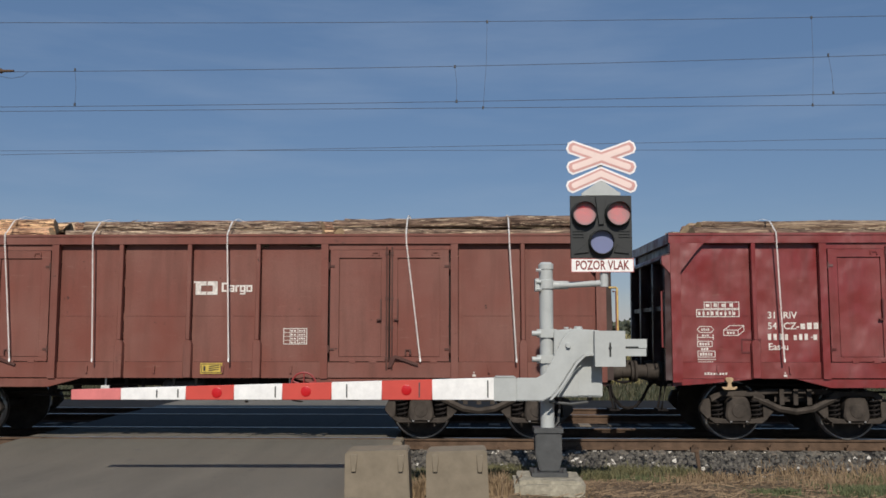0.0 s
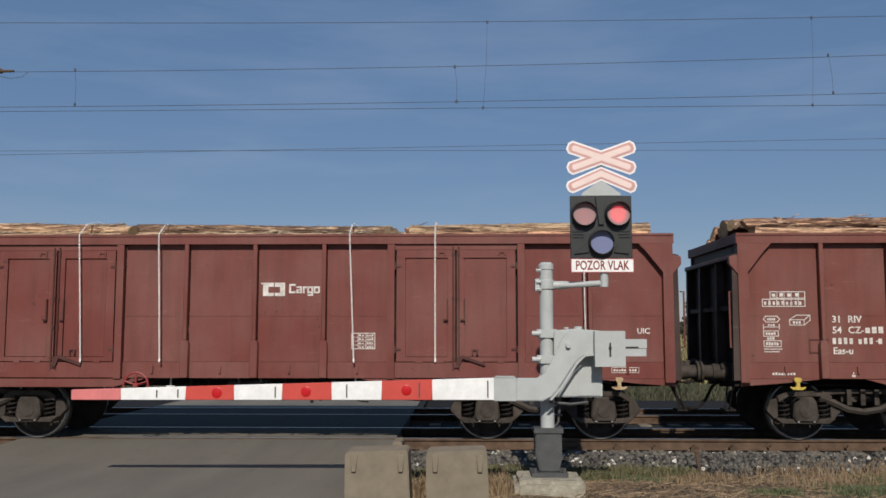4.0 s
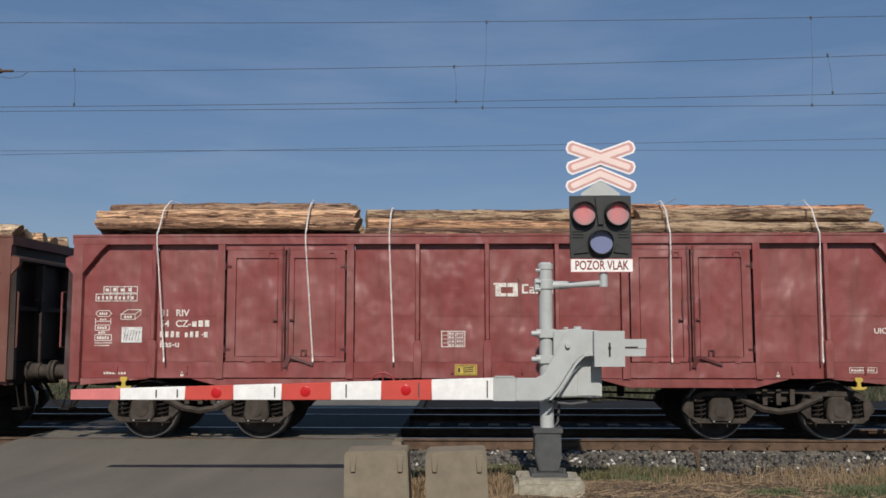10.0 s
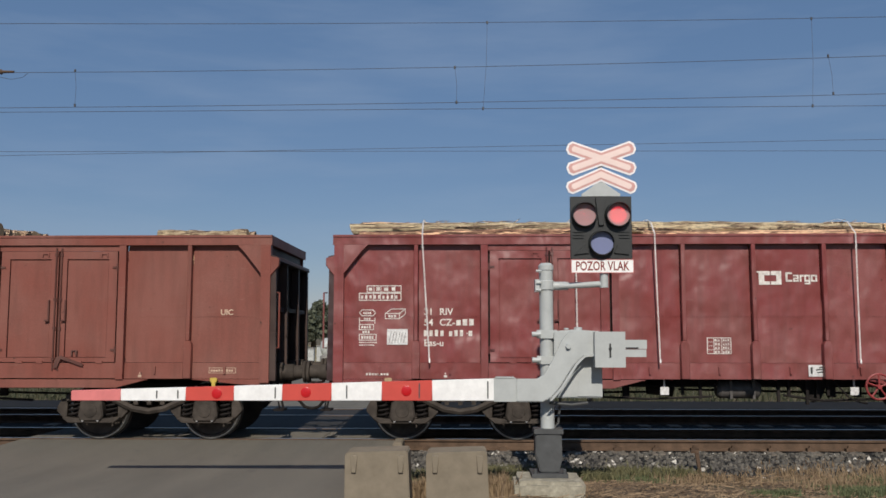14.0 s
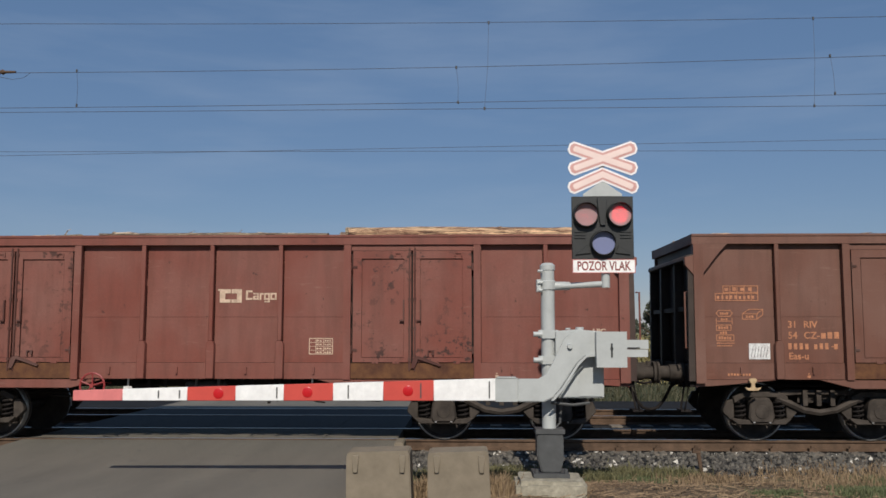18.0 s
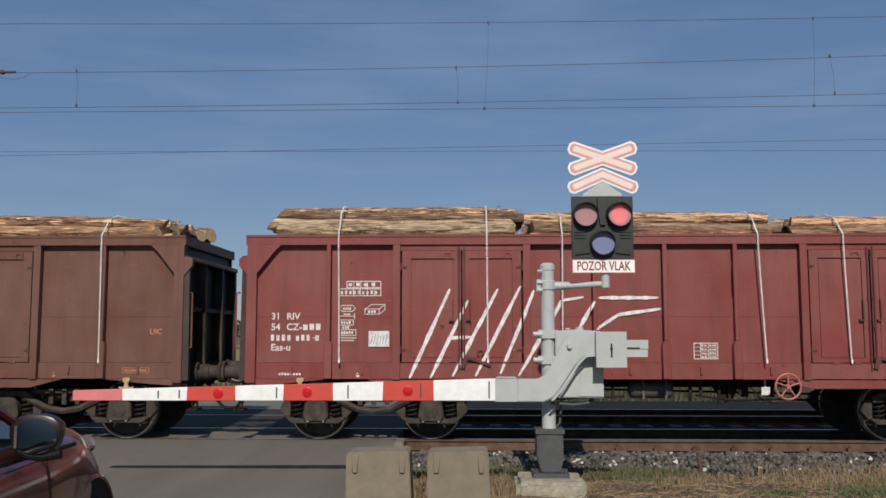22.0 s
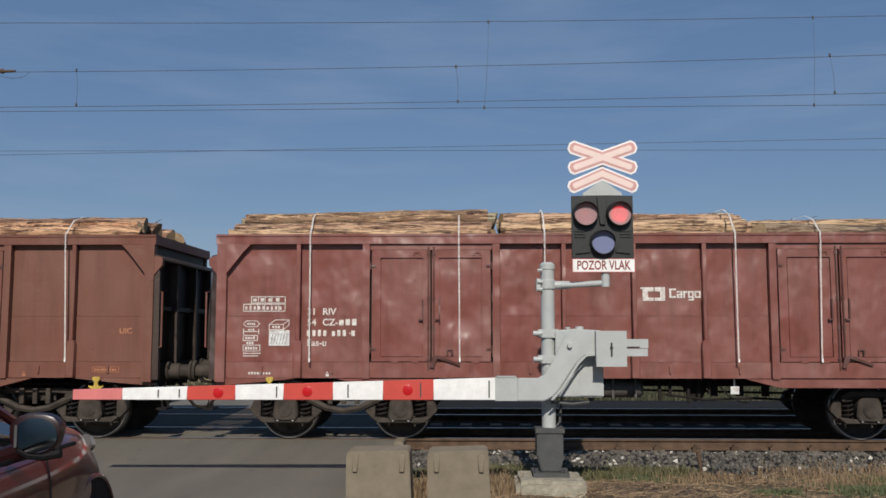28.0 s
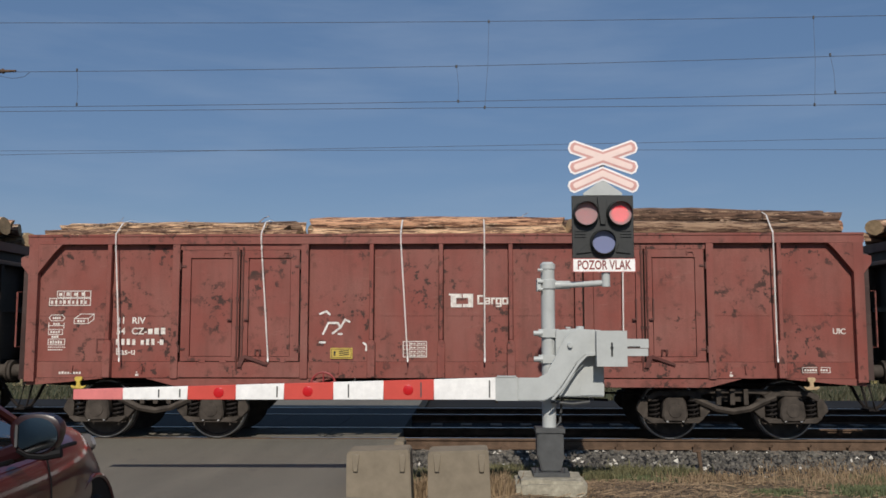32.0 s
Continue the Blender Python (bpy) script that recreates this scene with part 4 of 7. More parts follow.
M_SIGN = to_mesh("symbol_marking", sb, MARK)
M_OPER = to_mesh("operator_marking", bars(fill_cells(0.0, 0.0, 0.30, 0.10, 3, 0.30)), MARK)
M_SMALL = to_mesh("small_marking", bars(fill_cells(0, 0, 0.36, 0.04, 8, 0.35)), MARK)
M_FRAME = to_mesh("framed_marking", bars(frame_cells(0, 0, 0.42, 0.085, 0.008) + fill_cells(0.03, 0.025, 0.36, 0.035, 9, 0.3)), MARK)
M_TINY = to_mesh("tiny_marking", bars([(0, 0, 0.05, 0.035), (0.012, 0.05, 0.02, 0.02)]), MARK)
M_LOGO = to_mesh("company_emblem", bars([(-0.03, 0.185, 0.03, 0.025), (0, 0, 0.085, 0.21), (0.085, 0.145, 0.085, 0.065), (0.085, 0, 0.085, 0.05), (0.185, 0.145, 0.085, 0.065), (0.185, 0, 0.085, 0.05), (0.27, 0.0, 0.075, 0.21)]), MARK)
logo_word = []
for i, (wd, h, dz) in enumerate(((0.10, 0.145, 0), (0.085, 0.105, 0), (0.06, 0.105, 0), (0.09, 0.145, -0.04), (0.095, 0.105, 0))):
    x = (0.0, 0.115, 0.215, 0.285, 0.385)[i]
    if i == 2:
        logo_word += [(x, 0, 0.026, h), (x + 0.026, h - 0.028, 0.034, 0.028)]
    elif i == 0:
        logo_word += [(x, 0, 0.03, h), (x + 0.03, 0, 0.07, 0.028), (x + 0.03, h - 0.028, 0.07, 0.028)]
    else:
        logo_word += [(x, max(dz, 0.0), 0.026, 0.105), (x + wd - 0.026, dz, 0.026, 0.105 - dz), (x + 0.026, 0.0, wd - 0.052, 0.025), (x + 0.026, 0.080, wd - 0.052, 0.025)]
        if i == 1:
            logo_word = logo_word[:-4] + [(x, 0.0, 0.026, 0.06), (x + wd - 0.026, 0.0, 0.026, 0.105), (x + 0.026, 0.0, wd - 0.052, 0.022), (x + 0.026, 0.042, wd - 0.052, 0.020), (x, 0.083, wd - 0.026, 0.022)]
        if i == 3:
            logo_word += [(x + 0.005, dz, wd - 0.031, 0.022)]
M_WORD = to_mesh("company_word_shape", bars(logo_word), MARK)
T_RIV, T_31, T_54, T_CZ, T_EAS, T_UIC = (letters(s, z, 0.0025) for s, z in (("RIV", 0.145), ("31", 0.145), ("54", 0.145), ("CZ-", 0.145), ("Eas-u", 0.145), ("UIC", 0.12)))
for me in (T_RIV, T_31, T_54, T_CZ, T_EAS, T_UIC):
    me.materials.append(MARK)


def placard(striped, yellow=False):
    bm = B()
    w, h = (0.34, 0.165) if yellow else ((0.345, 0.175) if striped else (0.32, 0.24))
    box(bm, 0, w, -0.004, 0.004, 0, h)
    if striped and not yellow:
        for x, z, l in ((0.13, 0.05, 0.19), (0.11, 0.09, 0.21), (0.16, 0.125, 0.14)):
            prism(bm, [(x, z), (x + l, z + 0.02), (x + l, z + 0.042), (x, z + 0.018)], -0.006, -0.0035, "y", 1)
        box(bm, 0.03, 0.06, -0.006, -0.0035, 0.04, 0.14, 1)
    elif not yellow:
        for i in range(6):
            prism(bm, [(0.03 + i * 0.045, 0.03), (0.036 + i * 0.045, 0.03), (0.066 + i * 0.045, 0.19), (0.060 + i * 0.045, 0.19)], -0.0055, -0.0035, "y", 1)
    else:
        for f in frame_cells(0.015, 0.015, w - 0.03, h - 0.03, 0.008):
            box(bm, f[0], f[0] + f[2], -0.006, -0.0035, f[1], f[1] + f[3], 1)
        for z in (0.05, 0.08, 0.11):
            prism(bm, [(0.13, z - 0.008), (0.29, z + 0.010), (0.29, z + 0.024), (0.13, z + 0.006)], -0.006, -0.0035, "y", 1)
        box(bm, 0.05, 0.08, -0.006, -0.0035, 0.045, 0.115, 1)
    return to_mesh("placard", bm, MARK, BLACK)


P_WHITE, P_STRIPE, P_YELLOW = placard(False), placard(True), placard(True, True)
hb = B()
for i in range(20):
    a0, a1 = 2 * math.pi * i / 20, 2 * math.pi * (i + 1) / 20
    tube(hb, [(0.19 * math.cos(a0), 0, 0.19 * math.sin(a0)), (0.19 * math.cos(a1), 0, 0.19 * math.sin(a1))], 0.016, 6, caps=False)
for i in range(5):
    a = 2 * math.pi * i / 5 + 0.3
    tube(hb, [(0, 0, 0), (0.19 * math.cos(a), 0, 0.19 * math.sin(a))], 0.013, 6)
lathe(hb, [(-0.03, 0.035), (0.05, 0.035)], 10)
tube(hb, [(0, 0.02, 0), (0, 0.7, 0)], 0.02, 6)
M_WHEEL = to_mesh("handbrake_wheel", hb, MARK)
lb = B()
tube(lb, [(-0.03, -1.40, 2.36), (0.07, -1.45, 2.36), (0.085, -1.45, 2.345), (0.085, -1.45, 1.365), (0.07, -1.45, 1.35), (-0.03, -1.40, 1.35)], 0.017, 8)
M_LADDER = to_mesh("corner_grab_rail", lb, MARK)

WHITE_C, CREAM_C, ORANGE_C, YELLOW_C = (0.74, 0.70, 0.64), (0.62, 0.46, 0.33), (0.50, 0.21, 0.10), (0.58, 0.42, 0.07)
REDWHEEL_C, PLATE_C = (0.30, 0.035, 0.035), (0.72, 0.72, 0.70)
PITCH = 13.89
S0, S1, S2, S3, S4 = 9.74051, 13.97716, 0.0329614, 0.00037225, -3.15479e-06


def run(t):
    """How far the train has rolled at t seconds."""
    return S0 + t * (S1 + t * (S2 + t * (S3 + t * S4))) - 0.13 * math.exp(-(t / 1.7) ** 2)


TRAIN = []
proto = build_wagon()


def mark(name, mesh, w, x, z, col, y=-1.339):
    o = part(name, mesh, MARK, w)
    o.location = (x, y, z)
    o.color = (*col, 1)
    return o


# sign places fitted to the camera's view on each wagon: distance from middle, height
LOGO_AT = {1: (0.08, 2.26), 2: (0.1, 2.3), 3: (0.05, 2.22), 4: (0.11, 2.28), 7: (0.13, 2.34), 8: (0.05, 2.17), 9: (0.12, 2.34), 10: (0.1, 2.21), 11: (0.13, 2.23), 12: (0.1, 2.12), 13: (0.1, 2.35), 15: (0.1, 2.42), 19: (0.05, 2.21), 20: (0.11, 2.15), 21: (0.11, 2.28), 22: (0.16, 2.25), 25: (0.19, 2.26), 27: (0.10, 2.48), 28: (0.10, 2.39), 31: (0.14, 2.16), 34: (0.11, 2.33), 35: (0.12, 2.29), 36: (0.15, 2.06)}
TABLE_AT = {1: (1.47, 1.49), 2: (1.44, 1.39), 3: (1.51, 1.45), 4: (1.61, 1.51), 7: (1.65, 1.6), 8: (1.51, 1.51), 9: (1.57, 1.32), 11: (-0.71, 1.45), 12: (1.56, 1.57), 13: (0.54, 1.34), 15: (-0.72, 1.36), 19: (1.46, 1.31), 20: (1.52, 1.35), 21: (1.64, 1.59), 22: (1.51, 1.4), 23: (-0.58, 1.28), 24: (0.43, 1.28), 27: (0.16, 1.29), 28: (0.24, 1.32), 34: (-0.79, 1.52), 35: (1.63, 1.41), 36: (-0.59, 1.29), 16: (0.49, 1.33), 31: (-0.66, 1.36), 6: (1.6, 1.32)}
NUMBER_AT = {0: (-4.97, 1.56), 1: (-4.88, 1.47), 2: (-4.91, 1.47), 3: (-4.99, 1.47), 6: (-5.04, 1.55), 8: (-5.14, 1.46), 10: (-5.11, 1.45), 11: (-5.09, 1.6), 12: (-5.07, 1.46), 13: (-6.08, 1.56), 15: (-5.06, 1.63), 18: (-5.03, 1.47), 19: (-5.02, 1.43), 22: (-6.1, 1.48), 23: (-5.07, 1.74), 24: (-6.08, 1.56), 25: (-4.98, 1.42), 26: (-5.0, 1.68), 27: (-5.01, 1.63), 31: (-5.05, 1.62), 32: (-4.97, 1.42), 33: (-4.98, 1.49), 34: (-5.02, 1.46), 36: (-5.07, 1.48)}
GRID_AT = {0: (-6.05, 1.91), 1: (-5.97, 2.09), 2: (-5.97, 2.08), 3: (-6.01, 2.12), 6: (-6.08, 2.02), 9: (-5.08, 2.35), 10: (-6.13, 2.03), 11: (-6.12, 2.16), 12: (-6.07, 2.04), 13: (-5.03, 2.29), 15: (-6.07, 2.18), 16: (-5.1, 2.21), 18: (-6.05, 2.19), 19: (-6.11, 2.17), 20: (-6.03, 2.05), 22: (-4.96, 2.43), 23: (-6.09, 2.02), 24: (-5.03, 2.25), 25: (-6.09, 1.95), 27: (-6.13, 2.28), 31: (-6.05, 2.0), 32: (-6.09, 1.99), 33: (-5.99, 2.24), 34: (-6.07, 2.11), 36: (-6.15, 2.09)}
UIC_AT = {2: (6.02, 1.99), 7: (5.89, 1.64), 9: (5.96, 1.68), 22: (5.99, 1.67), 25: (5.91, 1.66), 26: (5.64, 1.79), 27: (5.62, 1.89), 33: (6.01, 1.73), 34: (5.98, 1.55), 36: (5.98, 1.65), 13: (5.59, 2.02), 15: (5.96, 1.62), 16: (5.66, 1.96), 19: (5.87, 1.49), 21: (5.88, 1.72), 24: (5.65, 1.94), 31: (6.01, 1.68)}
YELLOW_AT = {1: (0.19, 1.04), 2: (-0.54, 1.0), 3: (-1.82, 1.31), 4: (-0.48, 0.97), 8: (0.67, 1.02), 11: (-0.5, 1.02), 14: (-0.46, 0.96), 21: (-0.42, 0.99), 36: (-1.71, 1.27)}
PLACARD_AT = {10: (-5.71, 1.24), 11: (-5.69, 1.52), 12: (-5.71, 1.29), 13: (-4.63, 1.48), 14: (-5.63, 1.28), 15: (-5.63, 1.5), 18: (-5.63, 1.29), 19: (-5.62, 1.28), 20: (-5.57, 1.25), 22: (-4.54, 1.34), 23: (-5.67, 1.27), 24: (-4.56, 1.47), 31: (-5.64, 1.47), 32: (-5.6, 1.28)}
LOAD_SHIFT = {0: -0.23, 1: -0.09, 2: -0.05, 4: 0.03, 7: 0.03, 8: 0.02, 13: -0.02, 14: -0.04, 15: -0.05, 16: 0.10, 18: -0.09, 19: 0.06, 20: 0.04, 21: 0.03, 24: -0.03, 25: -0.06, 27: 0.07, 28: 0.05, 31: -0.03, 32: -0.06, 33: -0.09, 34: 0.07, 35: 0.04}
WHEEL_X = {1: 1.82, 6: 1.85, 16: 1.85, 18: 1.84, 8: 1.84, 19: 1.80, 25: -1.67, 26: 1.85}


def strokes(lines, w, mi=0, lift=0.0, spray=None, step=0.00025):
    """Flat spray-paint strokes in the x-z plane; each segment a round-ended bar laid a hair over the last."""
    bm = B()
    y = -lift
    if spray:
        # uneven spray: short runs of changing width, thin at both ends, with specks beside them
        r = random.Random(spray)
        for line in lines:
            total = sum(math.dist(p, q) for p, q in zip(line, line[1:]))
            done = 0.0
            for p, q in zip(line, line[1:]):
                n = max(2, int(math.dist(p, q) / 0.05))
                d = Vector((q[0] - p[0], q[1] - p[1])).normalized()
                last = None
                for i in range(n + 1):
                    a = i / n
                    u = min(1, max(0, (done + math.dist(p, q) * a) / total))
                    ww = w * (0.35 + 0.80 * math.sin(math.pi * u) ** 0.4 * (0.8 + 0.5 * noise.noise(Vector((u * 7, p[0] * 7, 0)))))
                    x0, z0 = p[0] + (q[0] - p[0]) * a, p[1] + (q[1] - p[1]) * a
                    edge = [bm.verts.new((x0 - d.y * ww * k, y, z0 + d.x * ww * k)) for k in (r.uniform(0.9, 1.1), -r.uniform(0.9, 1.1))]
                    if last:
                        bm.faces.new((last[0], last[1], edge[1], edge[0]))
                    last = edge
                    for j in range(2):
                        sx, sz, ss = x0 + r.gauss(0, w * 1.2), z0 + r.gauss(0, w * 0.9), r.uniform(0.0015, 0.005)
                        bm.faces.new([bm.verts.new((sx + ss * c, y, sz + ss * d)) for c, d in ((-1, 0), (0, -1), (1, 0), (0, 1))])
                        y -= 0.00001
                done += math.dist(p, q)
                y -= 0.0004
        bmesh.ops.recalc_face_normals(bm, faces=bm.faces[:])
        return bm
    for line in lines:
        for (x0, z0), (x1, z1) in zip(line, line[1:]):
            d = Vector((x1 - x0, z1 - z0))
            a0 = math.atan2(d.y, d.x)
            poly = [(x1 + w * math.cos(a0 + a), z1 + w * math.sin(a0 + a)) for a in (-1.57, -0.8, 0, 0.8, 1.57)]
            poly += [(x0 + w * math.cos(a0 + a), z0 + w * math.sin(a0 + a)) for a in (1.57, 2.34, 3.14, 3.94, 4.71)]
            vs = [bm.verts.new((p, y, q)) for p, q in poly]
            bm.faces.new(vs).material_index = mi
            y -= step
    return bm


def decal(name, make, w, colour, label):
    """Paint sprayed over panels, posts and doors alike: cut at each post and laid on what it covers."""
    low, high = 0.5, 3.1
    cuts = [(-2.170, -2.060, low, high, -1.4315), (-2.060, -1.137, low, high, -1.3425), (-1.137, -1.013, low, high, -1.4465), (-1.013, -0.062, low, high, -1.3425), (-0.062, 0.062, low, high, -1.4465),
            (0.062, 1.013, low, high, -1.3425), (1.013, 1.137, low, high, -1.4465), (1.137, 2.060, low, high, -1.3425), (4.180, 5.118, low, high, -1.3425), (-4.069, -2.171, low, 1.219, -1.4165)]
    for x0, x1, e0, e1 in ((-4.038, -3.134, 0.135, 0.11), (-3.106, -2.202, 0.11, 0.135)):
        cuts += [(x0, x0 + e0, 1.232, high, -1.4015), (x1 - e1, x1, 1.232, high, -1.4015), (x0 + e0, x1 - e1, 1.232, 1.30, -1.4015), (x0 + e0, x1 - e1, 1.301, 2.829, -1.3875), (x0 + e0, x1 - e1, 2.83, high, -1.4015)]
    whole = B()
    for a, b, z0, z1, y in cuts:
        bm = make()
        for co, way in (((a, 0, 0), (-1, 0, 0)), ((b, 0, 0), (1, 0, 0)), ((0, 0, z0), (0, 0, -1)), ((0, 0, z1), (0, 0, 1))):
            bmesh.ops.bisect_plane(bm, geom=bm.verts[:] + bm.edges[:] + bm.faces[:], plane_co=co, plane_no=way, clear_outer=True)
        bmesh.ops.translate(bm, verts=bm.verts[:], vec=(0, y, 0))
        me = bpy.data.meshes.new("cut")
        bm.to_mesh(me); bm.free()
        whole.from_mesh(me)
        bpy.data.meshes.remove(me)
    o = part(name, whole, MARK, w, label)
    o.color = (*colour, 1)
    return o


def wagon(k, rgb, stacks, straps, marks=WHITE_C, finish=PAINT, rust=False, yellow=None, white=(-5.95, 1.38), stripe=None, wheel=-1.8, layout=0, ladder=None, yellow_z=1.0, wheel_c=REDWHEEL_C, hue="brown"):
    off, wheel = LOAD_SHIFT.get(k, 0.0), WHEEL_X.get(k, wheel)
    place = pose(run(0) - PITCH * k, TRACK_Y, 0)
    w = copy_thing(proto, place)
    load = "loaded with lashed logs" if straps else "with a low load of logs"
    tagged(w, hue + " steel open freight wagon " + load)
    col = lin(*rgb)
    grey = sum(col) / 3
    col = tuple((c * 0.92 + grey * 0.08) * g for c, g in zip(col, (1.52, 1.80, 1.50) if finish is PAINT_DENT else (1.30, 1.32, 1.10)))
    rr = random.Random(k)
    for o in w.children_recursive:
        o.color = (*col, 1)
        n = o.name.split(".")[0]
        # Wagon ends coloured near-black to deepen the shade between wagons.
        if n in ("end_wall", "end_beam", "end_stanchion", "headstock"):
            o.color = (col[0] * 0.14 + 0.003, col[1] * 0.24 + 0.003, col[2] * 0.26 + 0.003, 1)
        if n in ("locking_rod", "hinge", "door_handle", "locking_lever"):
            o.color = (col[0] * 0.42, col[1] * 0.46, col[2] * 0.48, 1)
        if n == "rope_hook":
            o.color = (*(YELLOW_C if rr.random() < 0.6 else (0.50, 0.36, 0.20)), 1)
        elif n == "changeover_plate":
            o.color = (*PLATE_C, 1)
        elif o.data.materials[0] == PAINT:
            m = RUST_SILL if (n == "door_sill" and rust) else (PAINT_PEEL if n == "door_leaf" and k in (18, 20, 21) else finish)
            if m is not PAINT:
                o.material_slots[0].link = "OBJECT"
                o.material_slots[0].material = m
    gx, gz = GRID_AT.get(k, (-6.07, 2.07) if layout == 0 else (-5.05, 2.30))
    nx, nz = NUMBER_AT.get(k, (-5.02, 1.50) if layout == 0 else (-6.08, 1.52))
    mark("grid_marking", M_GRID, w, gx, gz, marks)
    tagged(mark("symbol_marking", M_SIGN, w, gx + 0.01, gz - 0.62, marks), "small painted symbols", kind="stuff")
    for me, dx, dz in ((T_31, 0, 0.33), (T_RIV, 0.24, 0.33), (T_54, 0, 0.165), (T_CZ, 0.24, 0.165), (T_EAS, 0, -0.15)):
        mark("lettering", me, w, nx + dx, nz + dz, marks)
    tagged(mark("number_marking", M_NUM, w, nx, nz, marks), "row of painted digits", kind="stuff")
    mark("operator_marking", M_OPER, w, nx + 0.50, nz + 0.165, marks)
    mark("small_marking", M_SMALL, w, -5.95, 1.03, marks, -1.345)
    lx, lz = LOGO_AT.get(k, (0.11, 2.24))
    if k != 24:
        mark("company_emblem", M_LOGO, w, lx, lz, marks)
        mark("company_word_shape", M_WORD, w, lx + 0.41, lz + 0.045, marks)
    mark("lettering", T_UIC, w, *UIC_AT.get(k, (5.9, 1.66)), marks)
    mark("framed_marking", M_FRAME, w, 5.50, 1.06, marks, -1.345)
    mark("table_marking", M_TABLE, w, *TABLE_AT.get(k, (1.50, 1.42)), marks)
    for x in (-4.75, 4.4):
        mark("tiny_marking", M_TINY, w, x, 1.0, marks, -1.345)
    if white:
        mark("placard", P_WHITE, w, *PLACARD_AT.get(k, (white[0] + 0.40, white[1] - 0.08)), PLATE_C, -1.344)
    else:
        mark("card_holder", M_HOLDER, w, -5.38, 1.36, (col[0] * 0.5, col[1] * 0.5, col[2] * 0.5), -1.341)
    if stripe is not None:
        mark("placard", P_STRIPE, w, stripe - off, 1.27 if k == 12 else 1.02, PLATE_C, -1.352)
    if yellow is not None:
        mark("placard", P_YELLOW, w, *YELLOW_AT.get(k, (yellow, yellow_z)), YELLOW_C, -1.352)
    if wheel is not None:
        mark("handbrake_wheel", M_WHEEL, w, wheel, 0.875, wheel_c, -1.46)
    if ladder:
        mark("corner_grab_rail", M_LADDER, w, ladder * 6.53, 0, (0.62, 0.42, 0.14), 0)
    TRAIN.append((w, k))
    for i, (x0, x1, top) in enumerate(stacks):
        x0, x1 = max(x0 - off, -6.33), min(x1 - off, 6.33)
        st = log_stack(x0, x1, top, k * 10 + i)
        st.matrix_basis = place
        tagged(st, ("stack of logs, split bark and bare wood, standing above the rim" if top > 0.3 else "low stack of pale logs just above the rim"))
        for sx0, sx1 in [(p - off, q - off) for p, q in straps]:
            if x0 - 0.25 <= sx0 < x1 + 0.1 and not any(a0 - off - 0.25 <= sx0 < a1 - off + 0.1 for a0, a1, _ in stacks[:i]):
                part("lashing_strap", strap_mesh(sx0, sx1, top), STRAP, st, "white webbing strap")
        TRAIN.append((st, k))
    return w


R_, K_, B_ = "dark red", "brick-red", "brown"
O_ = ORANGE_C
C_ = CREAM_C
STD = [(-5.07, -5.0), (-2.75, -2.68), (-1.5, -1.45), (1.48, 1.55), (2.8, 2.8), (5.08, 5.1)]
wagon(0, (110, 32, 38), [(-6.3, -2.1, 0.25), (-2.0, 2.1, 0.25), (2.2, 6.3, 0.22)], STD, finish=PAINT_DENT, white=None, hue=R_, ladder=1)
wagon(1, (110, 60, 55), [(-6.16, -2.3, 0.33), (-2.2, 2.04, 0.28), (2.14, 6.2, 0.33)], [(-2.99, -2.85), (-1.6, -1.56), (0.51, 0.56), (3.29, 3.51), (4.88, 4.98)], yellow=0.15, white=None, hue=B_, ladder=1)
wagon(2, (118, 52, 52), [(-6.3, -3.3, 0.31), (-3.25, -1.85, 0.23), (-1.81, 2.05, 0.31), (2.08, 6.23, 0.43)], [(-3.02, -2.79), (-1.59, -1.52), (1.42, 1.55), (3.43, 3.6), (4.87, 5.04)], yellow=-0.60, white=None, hue=R_, ladder=1)
wagon(3, (115, 60, 56), [(-6.3, -2.0, 0.22), (-1.95, 2.09, 0.35), (2.18, 6.22, 0.41)], [(-2.9, -2.72), (-0.7, -0.56), (1.55, 1.74), (2.76, 2.81), (5.03, 5.04)], marks=C_, yellow=-1.85, yellow_z=1.28, white=None, hue=B_)
w4 = wagon(4, (108, 56, 52), [(-6.2, -2.03, 0.33), (-1.94, 2.15, 0.29), (2.17, 6.31, 0.35)], [(-2.77, -2.64), (-0.53, -0.48), (1.63, 1.65), (3.67, 3.69), (4.94, 5.06)], rust=True, yellow=-0.50, white=None, hue=B_)
wagon(5, (106, 50, 48), [(-6.3, -2.1, 0.24), (-2.0, 2.1, 0.2), (2.2, 6.2, 0.22)], STD, white=None, hue=B_)
wagon(6, (112, 35, 42), [(-6.05, -2.1, 0.42), (-2.0, 2.1, 0.34), (2.2, 6.3, 0.25)], [(-5.0, -4.95), (-2.75, -2.65), (-1.22, -1.38), (1.44, 1.68), (2.8, 2.8), (5.08, 5.1)], finish=PAINT_DENT, white=None, stripe=-5.55, hue=R_)
wagon(7, (112, 64, 60), [(-6.3, -2.15, 0.36), (-2.01, 2.19, 0.40), (2.24, 6.16, 0.40)], [(-2.76, -2.66), (-1.4, -1.4), (1.54, 1.64), (2.72, 2.8), (5.09, 5.12)], marks=C_, rust=True, stripe=-0.50, white=None, hue=B_)
wagon(8, (108, 68, 62), [(-6.3, -2.02, 0.21), (-1.28, 2.09, 0.17), (2.27, 5.96, 0.18)], [(-5.14, -5.0), (-2.73, -2.65), (-1.52, -1.43), (1.45, 1.58), (2.83, 2.81), (5.08, 5.1)], marks=O_, rust=True, yellow=0.72, white=None, hue=B_)
